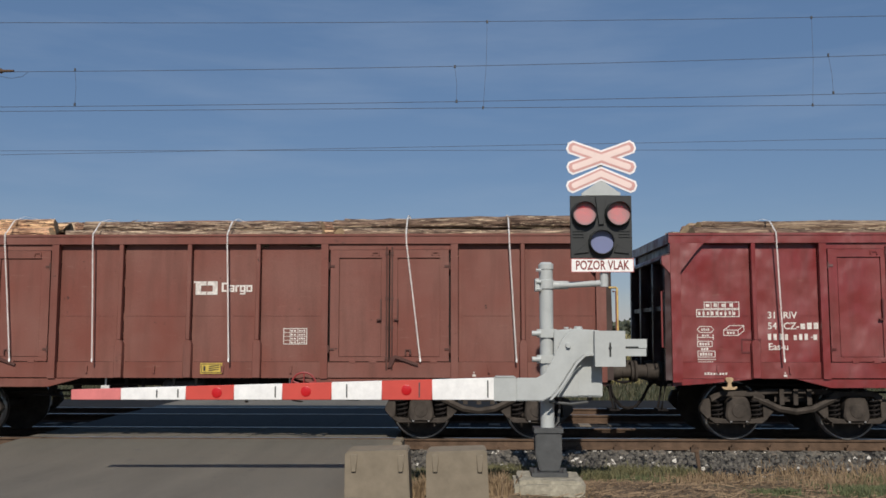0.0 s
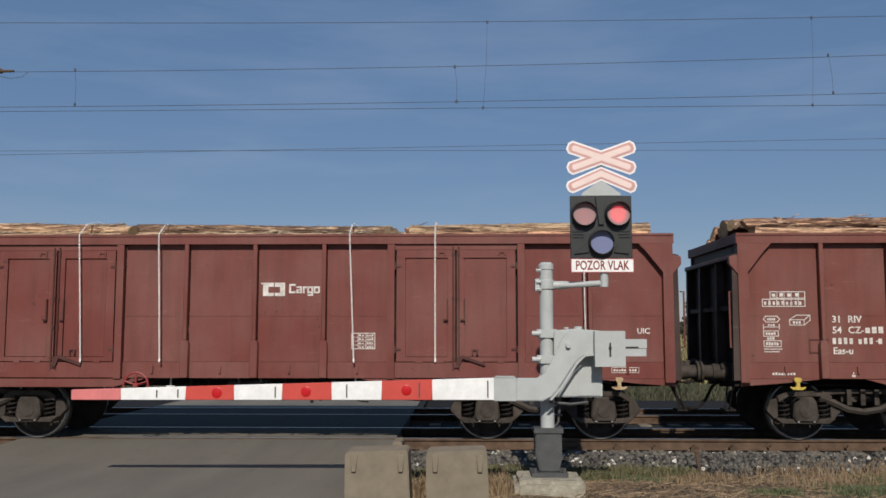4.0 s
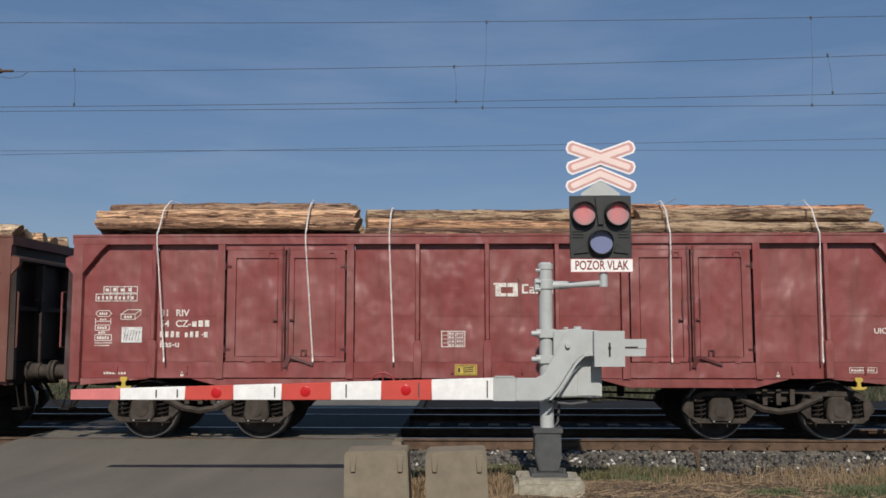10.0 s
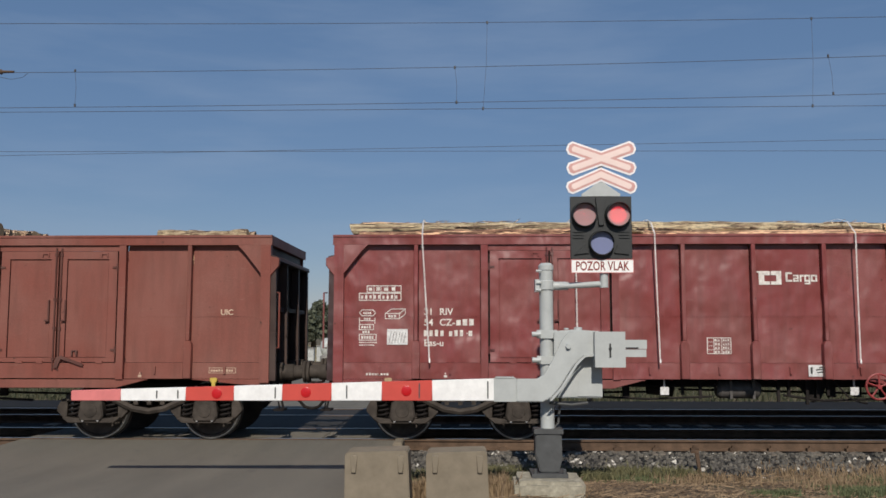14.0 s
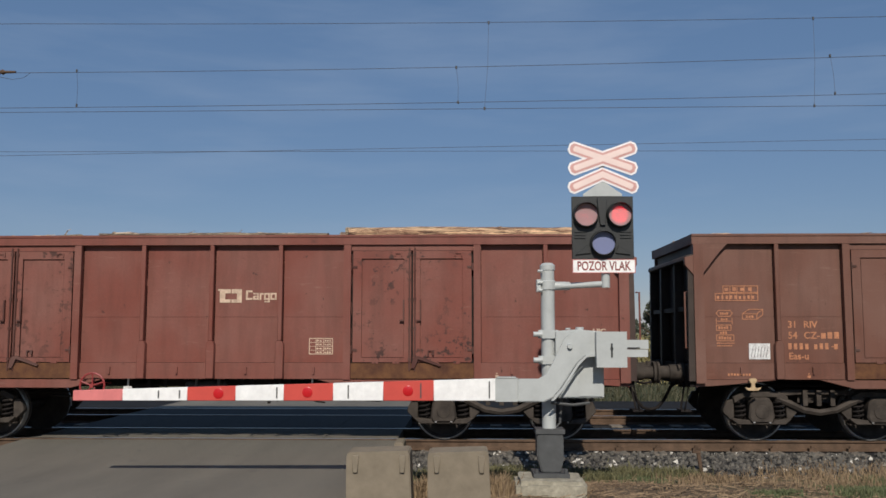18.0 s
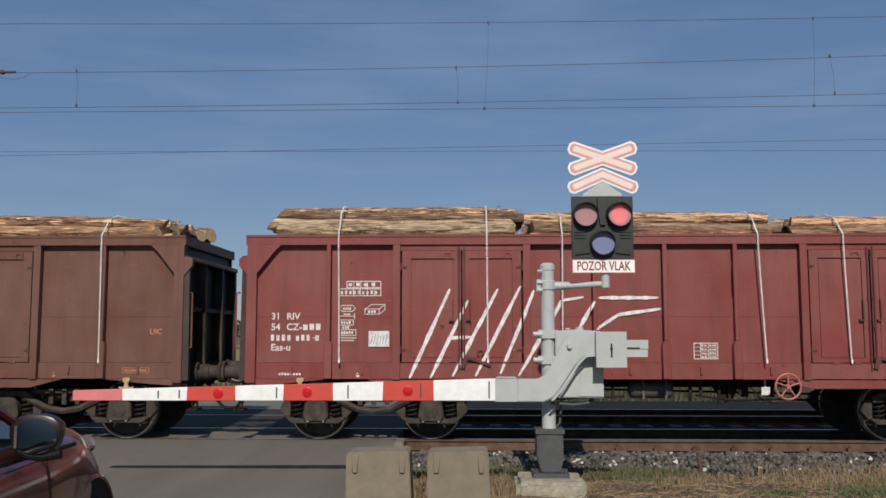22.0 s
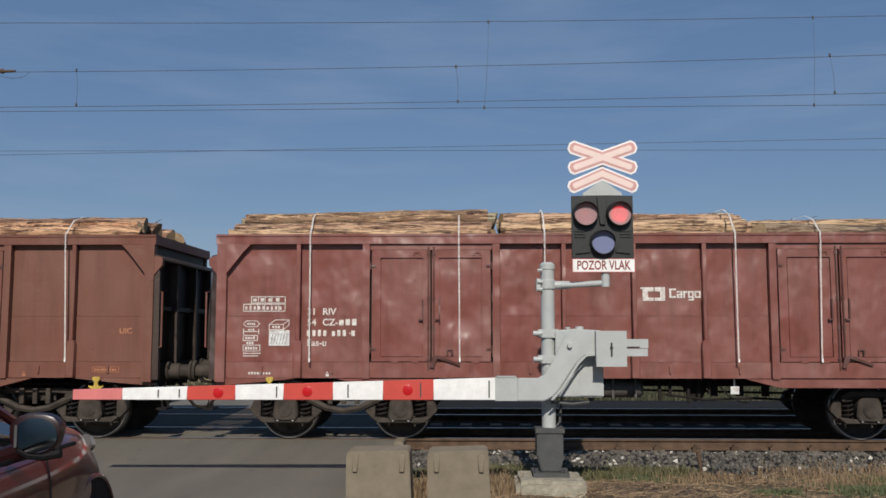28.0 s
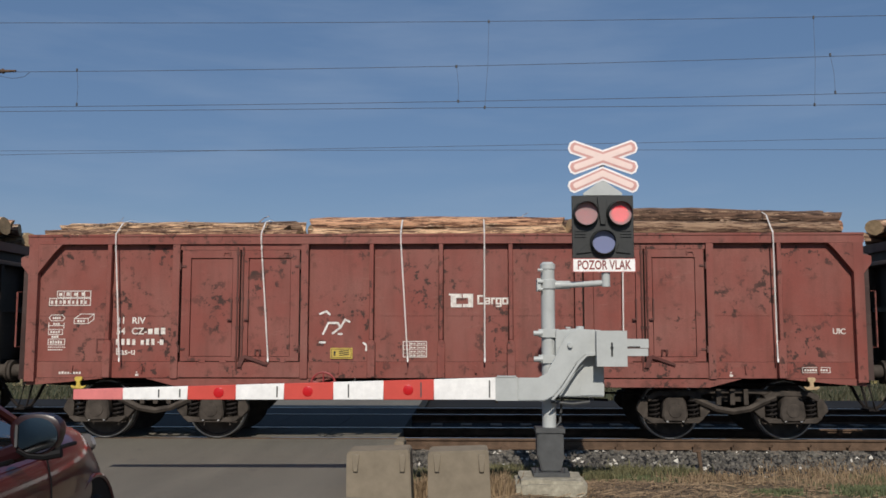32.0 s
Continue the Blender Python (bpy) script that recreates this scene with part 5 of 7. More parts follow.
wagon(9, (128, 68, 58), [(-6.3, -2.25, 0.39), (-2.16, 1.94, 0.31), (2.08, 6.25, 0.31)], [(-5.16, -5.0), (-2.7, -2.67), (-1.58, -1.45), (1.42, 1.55), (2.86, 2.83), (5.09, 5.11)], marks=C_, rust=True, layout=1, white=(-5.08, 1.38), wheel=None, hue=K_)
wagon(10, (105, 65, 60), [(-6.3, -2.93, 0.57), (-2.89, -0.06, 0.28), (0.03, 2.97, 0.30), (3.11, 6.3, 0.55)], [(-5.14, -4.96), (-3.69, -3.49), (-2.54, -2.65), (-0.47, -0.51), (0.69, 0.66), (2.79, 2.77), (3.79, 3.65), (5.12, 5.1)], marks=O_, stripe=0.70, wheel=None, hue=B_)
wagon(11, (118, 50, 54), [(-6.3, -2.08, 0.60), (-2.05, 2.25, 0.47), (2.29, 6.27, 0.57)], [(-5.13, -4.98), (-2.81, -2.68), (-1.51, -1.44), (2.81, 2.8), (5.08, 5.07)], finish=PAINT_DENT, yellow=-0.52, wheel=-1.6, hue=R_)
wagon(12, (102, 60, 56), [(-6.3, -2.22, 0.34), (-2.19, 1.94, 0.20), (2.2, 6.3, 0.20)], [(-5.14, -5.0), (-2.69, -2.68), (-1.55, -1.45), (1.34, 1.54), (2.85, 2.78), (4.87, 5.04)], marks=C_, rust=True, stripe=-4.62, wheel=1.83, wheel_c=(0.42, 0.03, 0.05), hue=B_)
w13 = wagon(13, (118, 58, 54), [(-6.3, -2.11, 0.32), (-2.09, 2.11, 0.44), (2.16, 6.3, 0.29)], [(-5.08, -5.0), (-2.72, -2.7), (-1.55, -1.46), (1.39, 1.51), (2.7, 2.77), (5.1, 5.1)], marks=C_, layout=1, white=(-5.0, 1.40), wheel=-1.6, hue=B_, ladder=1)
wagon(14, (108, 62, 52), [(-6.3, -2.16, 0.26), (-2.11, 1.97, 0.29), (2.24, 6.3, 0.27)], [(-5.0, -4.98), (-2.76, -2.71), (-1.55, -1.53), (1.54, 1.52), (2.76, 2.78), (5.1, 5.1)], marks=lin(140, 62, 45), rust=True, yellow=-0.55, wheel=None, hue=B_)
wagon(15, (112, 44, 48), [(-6.25, -1.97, 0.27), (-1.88, 2.14, 0.26), (2.27, 6.27, 0.27)], [(-5.13, -5.02), (-2.77, -2.76), (-1.56, -1.51), (1.49, 1.5), (3.77, 3.7), (5.1, 5.08)], finish=PAINT_DENT, stripe=0.75, wheel=1.8, hue=R_)
wagon(16, (118, 60, 54), [(-6.1, -2.2, 0.06), (-2.05, 0.4, 0.12), (0.45, 2.05, 0.22), (4.6, 6.2, 0.14)], [], marks=C_, hue=K_)
wagon(17, (112, 60, 54), [(-6.2, -2.2, 0.14), (-2.0, 2.1, 0.12), (2.2, 6.2, 0.18)], [], marks=C_, hue=B_)
wagon(18, (115, 58, 54), [(-5.66, -2.45, 0.13), (-2.4, 1.96, 0.24), (2.1, 6.2, 0.14)], [], rust=True, hue=B_)
wagon(19, (100, 62, 54), [(-6.2, -2.2, 0.06), (-2.05, 2.11, 0.18), (2.21, 5.08, 0.14), (5.1, 6.25, 0.20)], [], marks=O_, rust=True, hue=B_)
wagon(20, (112, 58, 52), [(-6.2, -2.2, 0.08), (-2.09, 1.86, 0.11), (1.96, 6.13, 0.16)], [], marks=C_, rust=True, hue=B_)
wagon(21, (108, 54, 50), [(-6.14, -2.19, 0.12), (-2.12, 2.11, 0.18), (2.2, 6.2, 0.07)], [], yellow=-0.60, white=None, rust=True, hue=B_)
w22 = wagon(22, (98, 44, 43), [(-6.14, -1.94, 0.25), (-1.92, 2.01, 0.29), (2.06, 6.3, 0.31)], [(-5.06, -4.95), (-2.77, -2.66), (-1.41, -1.41), (1.48, 1.6), (2.83, 2.81), (5.07, 5.14)], layout=1, white=(-5.0, 1.42), stripe=0.33, rust=True, wheel=None, hue=R_)
wagon(23, (115, 42, 48), [(-6.13, -2.07, 0.24), (-2.04, 2.22, 0.18), (2.31, 6.3, 0.19)], [(-5.08, -4.97), (-2.74, -2.69), (-1.43, -1.43), (1.49, 1.56), (3.51, 3.62), (5.11, 5.1)], finish=PAINT_DENT, stripe=1.55, wheel=1.83, hue=R_)
w24 = wagon(24, (118, 50, 52), [(-6.23, -2.15, 0.51), (-2.08, 1.82, 0.40), (1.87, 6.16, 0.34)], [(-5.05, -5.03), (-2.76, -2.75), (-1.6, -1.61), (1.38, 1.47), (2.67, 2.74), (5.1, 5.1)], layout=1, white=(-5.0, 1.42), wheel=1.8, wheel_c=(0.46, 0.16, 0.13), hue=R_, ladder=1)
wagon(25, (96, 59, 53), [(-6.3, -2.16, 0.43), (-2.07, 1.85, 0.36), (1.94, 6.07, 0.36)], [(-5.07, -5.03), (-2.75, -2.8), (-1.42, -1.5), (2.45, 2.34), (5.1, 5.1)], marks=O_, white=None, wheel=1.8, wheel_c=(0.36, 0.08, 0.06), hue=B_)
wagon(26, (128, 62, 52), [(-6.3, -2.04, 0.39), (-1.99, 1.94, 0.32), (2.03, 6.2, 0.33)], [(-5.1, -5.05), (-2.81, -2.66), (-1.54, -1.46), (2.72, 2.82), (4.94, 5.17)], marks=C_, rust=True, white=None, hue=K_)
wagon(27, (122, 56, 48), [(-6.3, -2.33, 0.3), (-2.15, 2.08, 0.30), (2.45, 6.3, 0.42)], [(-5.08, -5.05), (-4.08, -3.9), (-1.54, -1.42), (1.68, 1.7), (2.83, 2.88), (5.21, 5.2)], layout=0, white=None, stripe=-0.45, hue=K_, ladder=1)
wagon(28, (122, 52, 48), [(-6.3, -1.93, 0.31), (-1.89, 2.21, 0.39), (2.26, 6.3, 0.26)], [(-5.08, -5.05), (-2.68, -2.67), (-1.44, -1.38), (1.55, 1.61), (2.87, 2.85), (5.15, 5.18)], white=None, wheel=-1.75, wheel_c=(0.40, 0.17, 0.13), hue=K_)
wagon(29, (100, 58, 48), [(-6.3, -2.1, 0.3), (-2.0, 2.1, 0.34), (2.2, 6.3, 0.3)], STD, marks=C_, rust=True, hue=B_)
wagon(30, (70, 41, 35), [(-6.3, -2.1, 0.32), (-2.0, 2.1, 0.28), (2.2, 6.3, 0.33)], STD, marks=O_, hue=B_)
wagon(31, (112, 57, 55), [(-6.3, -2.15, 0.39), (-2.1, 1.81, 0.42), (1.85, 6.11, 0.30)], [(-5.02, -5.02), (-2.72, -2.71), (-1.4, -1.4), (1.51, 1.52), (2.8, 2.77), (5.08, 5.1)], finish=PAINT_DENT, wheel=None, hue=R_)
wagon(32, (108, 64, 56), [(-6.3, -2.14, 0.41), (-2.08, 1.73, 0.31), (1.82, 6.04, 0.32)], [(-5.17, -5.07), (-3.64, -3.61), (-1.54, -1.52), (0.57, 0.58), (2.67, 2.6), (5.0, 5.05)], marks=O_, wheel=None, hue=B_)
wagon(33, (122, 62, 58), [(-6.3, -2.5, 0.42), (-2.41, 1.99, 0.40), (2.08, 6.3, 0.38)], [(-5.08, -5.05), (-2.81, -2.64), (-0.72, -0.56), (1.57, 1.66), (3.56, 3.78), (5.11, 5.29)], rust=True, white=None, wheel=1.75, hue=K_, ladder=1)
wagon(34, (110, 46, 50), [(-6.3, -2.39, 0.40), (-2.3, 1.96, 0.36), (2.15, 6.3, 0.50)], [(-5.0, -5.05), (-3.34, -3.18), (-0.69, -0.45), (0.61, 0.77), (2.84, 2.91), (5.17, 5.21)], finish=PAINT_DENT, rust=True, white=None, hue=R_)
wagon(35, (102, 62, 52), [(-6.3, -1.86, 0.43), (-1.81, 2.04, 0.29), (2.08, 6.29, 0.39)], [(-5.1, -5.05), (-2.87, -2.64), (-1.43, -1.37), (1.53, 1.64), (3.55, 3.66), (5.12, 5.12)], marks=O_, finish=PAINT_PEEL, white=None, wheel_c=(0.16, 0.05, 0.04), hue=B_)
w36 = wagon(36, (120, 60, 57), [(-6.3, -2.29, 0.26), (-2.26, 1.99, 0.28), (2.03, 6.3, 0.40)], [(-5.07, -4.97), (-2.79, -2.66), (-0.62, -0.51), (0.67, 0.67), (2.79, 2.78), (5.08, 5.1)], finish=PAINT_PEEL, white=None, yellow=-1.68, yellow_z=1.25, hue=R_)
wagon(37, (92, 58, 50), [(-6.3, -2.1, 0.4), (-2.0, 2.1, 0.3), (2.2, 6.3, 0.45)], STD, marks=O_, hue=B_)
# sprayed paint
rg = random.Random(11)


def board(x0, z0, u=0.003946):
    """Lays points traced in the camera's view onto the wagon's side: x to the right, y down, in fine steps."""
    return lambda lines: [[(x0 + u * p, z0 - u * q) for p, q in line] for line in lines]


on_a = board(-2.894, 2.626)
GREEN_A = on_a([[(122, 176), (185, 203), (262, 208), (330, 172), (368, 158)], [(288, 215), (312, 290), (322, 338)], [(508, 175), (512, 330)], [(512, 178), (580, 238), (606, 292), (575, 322), (512, 330)],
                [(800, 168), (822, 335)], [(800, 168), (868, 205), (918, 262), (902, 300), (835, 300)], [(890, 318), (968, 346)]])
GOLD_A = on_a([[(405, 180), (455, 235), (412, 335), (360, 262), (405, 180)], [(628, 182), (745, 180)], [(636, 192), (660, 250), (640, 335)], [(655, 256), (705, 256)], [(640, 338), (770, 322)]])
WHITE_A = on_a([[(98, 172), (125, 148), (178, 162)], [(196, 184), (268, 188), (335, 147), (372, 138)], [(240, 238), (268, 262), (300, 340), (332, 358)], [(342, 262), (398, 158)], [(398, 268), (432, 235), (440, 258), (410, 292)],
                [(486, 150), (488, 352)], [(530, 250), (535, 288), (566, 262), (530, 250)], [(606, 172), (750, 158)], [(606, 200), (640, 272), (612, 345), (645, 360)], [(772, 160), (800, 148), (872, 188)],
                [(826, 246), (830, 280), (864, 262), (826, 246)], [(888, 308), (984, 350)], [(280, 158), (350, 112), (430, 136)], [(560, 200), (570, 160), (655, 145)], [(850, 160), (940, 240), (955, 300)], [(80, 180), (110, 235)]])
TAG_A = on_a([[(958, 188), (966, 178), (972, 186), (958, 206), (974, 206)], [(984, 182), (978, 196), (986, 206), (990, 190), (984, 182)], [(994, 206), (1000, 180), (1006, 206)], [(236, 384), (240, 408)], [(254, 378), (256, 404)], [(238, 396), (256, 392)], [(266, 404), (268, 378), (280, 384), (268, 392), (284, 402)]])
rg = random.Random(11)
mist = []
for p, q, wide in ((85, 205, 30), (110, 245, 45), (165, 270, 45), (215, 280, 30), (250, 150, 35), (300, 135, 40), (460, 150, 30), (480, 190, 25), (560, 165, 35), (625, 130, 45), (690, 150, 40), (880, 175, 35), (915, 205, 40), (945, 255, 40), (985, 290, 40), (1035, 315, 40), (1075, 315, 25), (345, 380, 40), (400, 390, 30), (560, 390, 40), (470, 370, 30), (735, 385, 20), (470, 300, 25), (340, 250, 25)):
    for i in range(60):
        x, y, a = p + rg.gauss(0, wide * 0.55), q + rg.gauss(0, wide * 0.40), rg.uniform(-0.5, 2.0)
        l = rg.uniform(8, 24)
        mist.append([(x, y), (x + l * math.cos(a), y - l * math.sin(a))])
MIST_A = on_a(mist)
decal("graffiti_haze", lambda: strokes(MIST_A, 0.0075, step=0.000005), w4, lin(112, 98, 158), "violet sprayed graffiti haze")
decal("graffiti_outline", lambda: strokes(GREEN_A + GOLD_A, 0.118, 0, 0.010), w4, lin(150, 62, 72), "dark red graffiti outline")
decal("graffiti_letters", lambda: strokes(GREEN_A, 0.094, 0, 0.018), w4, lin(178, 172, 70), "yellow-green graffiti letters")
decal("graffiti_letters", lambda: strokes(GOLD_A, 0.090, 0, 0.022), w4, lin(206, 168, 62), "golden yellow graffiti letters")
decal("graffiti_shine", lambda: strokes(WHITE_A, 0.011, 0, 0.027), w4, (0.86, 0.85, 0.78), "white graffiti edge lines")
decal("graffiti_tag", lambda: strokes(TAG_A, 0.0065, 0, 0.004), w4, (0.78, 0.77, 0.74), "small white sprayed tags")


on_b = board(-5.82, 2.626, 0.003930)
MASSES = on_b([[(550, 150), (620, 112), (690, 86), (750, 70), (776, 124), (905, 118), (935, 160), (985, 58), (1032, 126), (1012, 190), (1075, 120), (1110, 160), (1078, 230), (1100, 330), (980, 332), (945, 350), (560, 352), (602, 300), (572, 232)],
               [(1112, 332), (1100, 170), (1066, 88), (1088, 58), (1140, 96), (1215, 60), (1272, 92), (1330, 38), (1357, 70), (1312, 130), (1345, 204), (1362, 104), (1386, 65), (1508, 112), (1516, 258), (1530, 270), (1532, 398), (1506, 342), (1262, 346), (1242, 412), (1214, 400), (1216, 340)],
               [(508, 250), (545, 208), (580, 280), (548, 318)]])
LOW_BITS = on_b([[(548, 372), (800, 362), (780, 422), (552, 420)], [(838, 382), (912, 392), (905, 418), (830, 414)]])


def masses(lift, below=None):
    bm = B()
    for i, poly in enumerate(MASSES + (LOW_BITS if below else [])):
        f = bm.faces.new([bm.verts.new((x, -lift - 0.0004 * i, z)) for x, z in poly])
        f.normal_update()
        bmesh.ops.triangulate(bm, faces=[f])
    if below:
        bmesh.ops.bisect_plane(bm, geom=bm.verts[:] + bm.edges[:] + bm.faces[:], plane_co=(0, 0, below), plane_no=(0.05, 0, 1), clear_outer=True)
    return bm


decal("graffiti_field", lambda: masses(0.002), w22, lin(204, 158, 174), "pink-lilac graffiti field")
decal("graffiti_field", lambda: masses(0.005, 1.93), w22, lin(212, 154, 132), "salmon-orange graffiti field")
edge_lines = []
for poly in MASSES[:2]:
    edge_lines += [[p, q] for p, q in zip(poly, poly[1:]) if max(p[1], q[1]) > 1.75]
dark_lines = on_b([[(935, 165), (925, 250), (945, 345)], [(1020, 130), (1000, 240)], [(1090, 205), (1010, 320)], [(1075, 232), (1040, 300), (1092, 325)], [(1160, 190), (1212, 272)], [(1170, 262), (1285, 165)], [(1235, 205), (1265, 150)], [(1180, 170), (1168, 245)], [(1300, 130), (1322, 120), (1345, 225)],
                   [(1420, 210), (1465, 218), (1440, 240), (1470, 258)], [(1375, 150), (1380, 180)], [(1425, 270), (1428, 335)], [(1290, 300), (1340, 345)], [(600, 292), (660, 275)], [(690, 90), (700, 190)], [(735, 80), (745, 190)], [(760, 90), (778, 150)], [(690, 260), (720, 258), (712, 340)], [(780, 240), (865, 235), (850, 262)], [(820, 190), (838, 182), (842, 215), (815, 225)], [(905, 290), (945, 350)], [(800, 362), (970, 350)], [(1455, 95), (1470, 110)], [(512, 262), (548, 300)], [(1240, 210), (1236, 330)], [(760, 300), (775, 340)]])
pale_lines = on_b([[(505, 245), (545, 205), (582, 280), (548, 318), (505, 250)], [(525, 235), (560, 300)], [(600, 100), (625, 95)], [(780, 345), (940, 345)], [(1140, 20), (1150, 26)], [(1160, 45), (1170, 52)], [(1190, 15), (1196, 24)], [(820, 90), (840, 100)], [(815, 55), (825, 60)], [(1430, 60), (1445, 72)], [(1060, 290), (1090, 320)], [(1425, 330), (1490, 345)], [(1530, 270), (1532, 390)], [(1165, 300), (1185, 330)], [(1310, 265), (1318, 275)], [(640, 235), (650, 245)], [(850, 165), (860, 172)], [(1010, 265), (1020, 275)]]) + edge_lines
glow = []
for p, q in ((552, 152), (908, 122), (1078, 62), (1335, 42), (985, 64), (1215, 62)):
    for i in range(24):
        x, y = p + rg.gauss(0, 14), q + rg.gauss(0, 14)
        glow.append([(x, y), (x + rg.uniform(-7, 7), y + rg.uniform(-7, 7))])
decal("graffiti_lines", lambda: strokes(dark_lines, 0.012, 0, 0.009, 8), w22, (0.07, 0.05, 0.085), "dark graffiti outlines")
decal("graffiti_shine", lambda: strokes(pale_lines, 0.013, 0, 0.024, 9), w22, (0.90, 0.84, 0.87), "white graffiti highlights")
decal("graffiti_glow", lambda: strokes(on_b(glow), 0.008, 0, 0.036, step=0.00001), w22, (0.88, 0.80, 0.83), "white sprayed graffiti glints")
decal("graffiti_tag", lambda: strokes([[(4.6, 1.66), (4.64, 1.71)], [(4.49, 1.53), (4.45, 1.39), (4.57, 1.39), (4.6, 1.53), (4.49, 1.53)], [(4.66, 1.53), (4.69, 1.39), (4.77, 1.53), (4.73, 1.58)], [(4.81, 1.58), (4.82, 1.36), (4.93, 1.24)], [(4.91, 1.48), (4.79, 1.39)], [(4.41, 1.11), (4.55, 1.28), (4.89, 1.3), (4.95, 1.13)]], 0.014), w22, (0.72, 0.70, 0.70), "white sprayed tag")
SLASHES = [[(-3.92, 0.99), (-3.3, 2.36)], [(-3.6, 0.99), (-3.02, 2.18)], [(-3.34, 1.6), (-2.97, 1.62)], [(-3.26, 1.02), (-2.56, 2.36)], [(-2.91, 1.02), (-2.21, 2.4)], [(-2.53, 1.06), (-2.0, 2.34)], [(-2.25, 1.03), (-1.92, 1.58), (-1.57, 2.18), (-1.24, 2.23)], [(-1.32, 1.73), (-1.08, 2.16)], [(-1.01, 2.22), (-0.09, 2.22)], [(-1.06, 1.73), (-0.71, 1.96), (-0.06, 2.05)]]
decal("graffiti_strokes", lambda: strokes(SLASHES, 0.029, 0, 0.0, 5), w24, (0.80, 0.76, 0.74), "white sprayed graffiti strokes")
decal("graffiti_tag", lambda: strokes([[(-1.88, 1.96), (-1.78, 2.0), (-1.73, 1.95)], [(-1.83, 1.65), (-1.75, 1.82), (-1.6, 1.82), (-1.56, 1.75), (-1.68, 1.66)], [(-1.56, 1.75), (-1.49, 1.87), (-1.42, 1.84)], [(-1.59, 1.65), (-1.54, 1.65)], [(-1.2, 1.51), (-1.15, 1.47), (-1.16, 1.4)], [(-1.88, 1.52), (-1.8, 1.52)]], 0.016), w36, (0.74, 0.72, 0.68), "white sprayed scribble")
me = letters("HOPPIE", 0.24)
me.materials.append(MARK)
mark("graffiti_word", me, w13, -3.92, 1.40, (0.035, 0.02, 0.018), -1.4035).scale = (0.62, 1, 1)
for ob in (*proto.children_recursive, proto):
    bpy.data.objects.remove(ob)


# ---- barrier and warning signal ----
BY = 10.4
bar = thing("crossing_barrier", "lowered red and white barrier on a grey post", "barrier")
bm = B(); lathe(bm, [(0.45, 0.083), (2.43, 0.083), (2.435, 0.092), (2.49, 0.092), (2.52, 0.06), (2.525, 0.001)], 24, "z", 0, (0.985, 10.62, 0))
part("post", bm, GREY_PAINT, bar)
bm = B(); prism(bm, [(0.83, 0.55), (1.14, 0.55), (1.14, 0.20), (1.10, 0.05), (0.88, 0.05), (0.83, 0.25)], 10.48, 10.76); box(bm, 0.815, 1.155, 10.465, 10.775, 0.50, 0.555); bevel(bm, 0.015, 2)
part("post_shroud", bm, SHROUD, bar, "dark grey cast post foot")
bm = B(); prism(bm, [(0.78, 10.40), (1.20, 10.40), (1.20, 10.84), (0.78, 10.84)], 0.005, 0.05, "z")
for x in (0.82, 1.16):
    lathe(bm, [(0.05, 0.022), (0.10, 0.022), (0.105, 0.01)], 8, "z", 0, (x, 10.44, 0))
part("base_plate", bm, SHROUD, bar)
edges = (-4.64, -4.05, -3.28, -2.71, -2.14, -1.56, -0.97, -0.38, 0.36)


def boom_z(x):
    u = (x + 4.64) / 5.0
    return 0.885 + 0.007 * u, 1.005 + 0.145 * u


for i, (x0, x1) in enumerate(zip(edges, edges[1:])):
    (a0, b0), (a1, b1) = boom_z(x0), boom_z(x1)
    bm = B(); prism(bm, [(x0, a0), (x1, a1), (x1, b1), (x0, b0)], BY - 0.05, BY + 0.01); bevel(bm, 0.006)
    part("boom_section", bm, RED_FADED if i == 0 else (RED if i % 2 == 0 else WHITE), bar, "faded red barrier tip" if i == 0 else "")
for x in (-2.91, -1.86, -0.68):
    bm = B(); lathe(bm, [(BY - 0.057, 0.055), (BY - 0.055, 0.060), (BY - 0.048, 0.060)], 24, "y", 0, (x, 0, sum(boom_z(x)) / 2))
    part("reflector", bm, plain("bright_red_reflector", (0.52, 0.010, 0.014), 0.3, 0.0, 0.05), bar, "round red reflector")
for x in (-3.62, -3.37, -2.22, -1.38, -0.53, 0.27):
    (a, b) = boom_z(x)
    bm = B(); box(bm, x - 0.008, x + 0.008, BY - 0.055, BY - 0.049, a + 0.03, b - 0.03)
    part("boom_rivet_strip", bm, SHROUD, bar)
bm = B(); box(bm, 0.34, 0.60, BY - 0.07, BY + 0.03, 0.885, 1.155); box(bm, 0.36, 0.58, BY - 0.078, BY + 0.038, 1.155, 1.17); bevel(bm, 0.008)
part("boom_socket", bm, GREY_PAINT, bar)
bm = B()
prism(bm, [(0.60, 0.885), (0.60, 1.15), (0.84, 1.15), (0.93, 1.20), (1.01, 1.34), (1.14, 1.60), (1.20, 1.67), (1.30, 1.705), (1.515, 1.705), (1.515, 1.42), (1.38, 1.41), (1.27, 1.31), (1.08, 1.02), (1.00, 0.93), (0.90, 0.885)], BY - 0.10, BY - 0.04)
bevel(bm, 0.01, 2)
part("boom_arm", bm, GREY_PAINT, bar, "pale grey bent boom arm")
bm = B()
prism(bm, [(1.515, 1.435), (1.395, 1.425), (1.29, 1.33), (1.10, 1.04), (1.02, 0.95), (0.98, 0.90), (1.01, 0.90), (1.05, 0.94), (1.12, 1.02), (1.31, 1.31), (1.40, 1.40), (1.515, 1.41)], BY - 0.115, BY - 0.101)
part("arm_flange", bm, GREY_PAINT, bar)
bm = B(); lathe(bm, [(BY - 0.14, 0.028), (BY - 0.10, 0.034)], 10, "y", 0, (1.205, 0, 1.525))
part("pivot_bolt", bm, GREY_PAINT, bar)
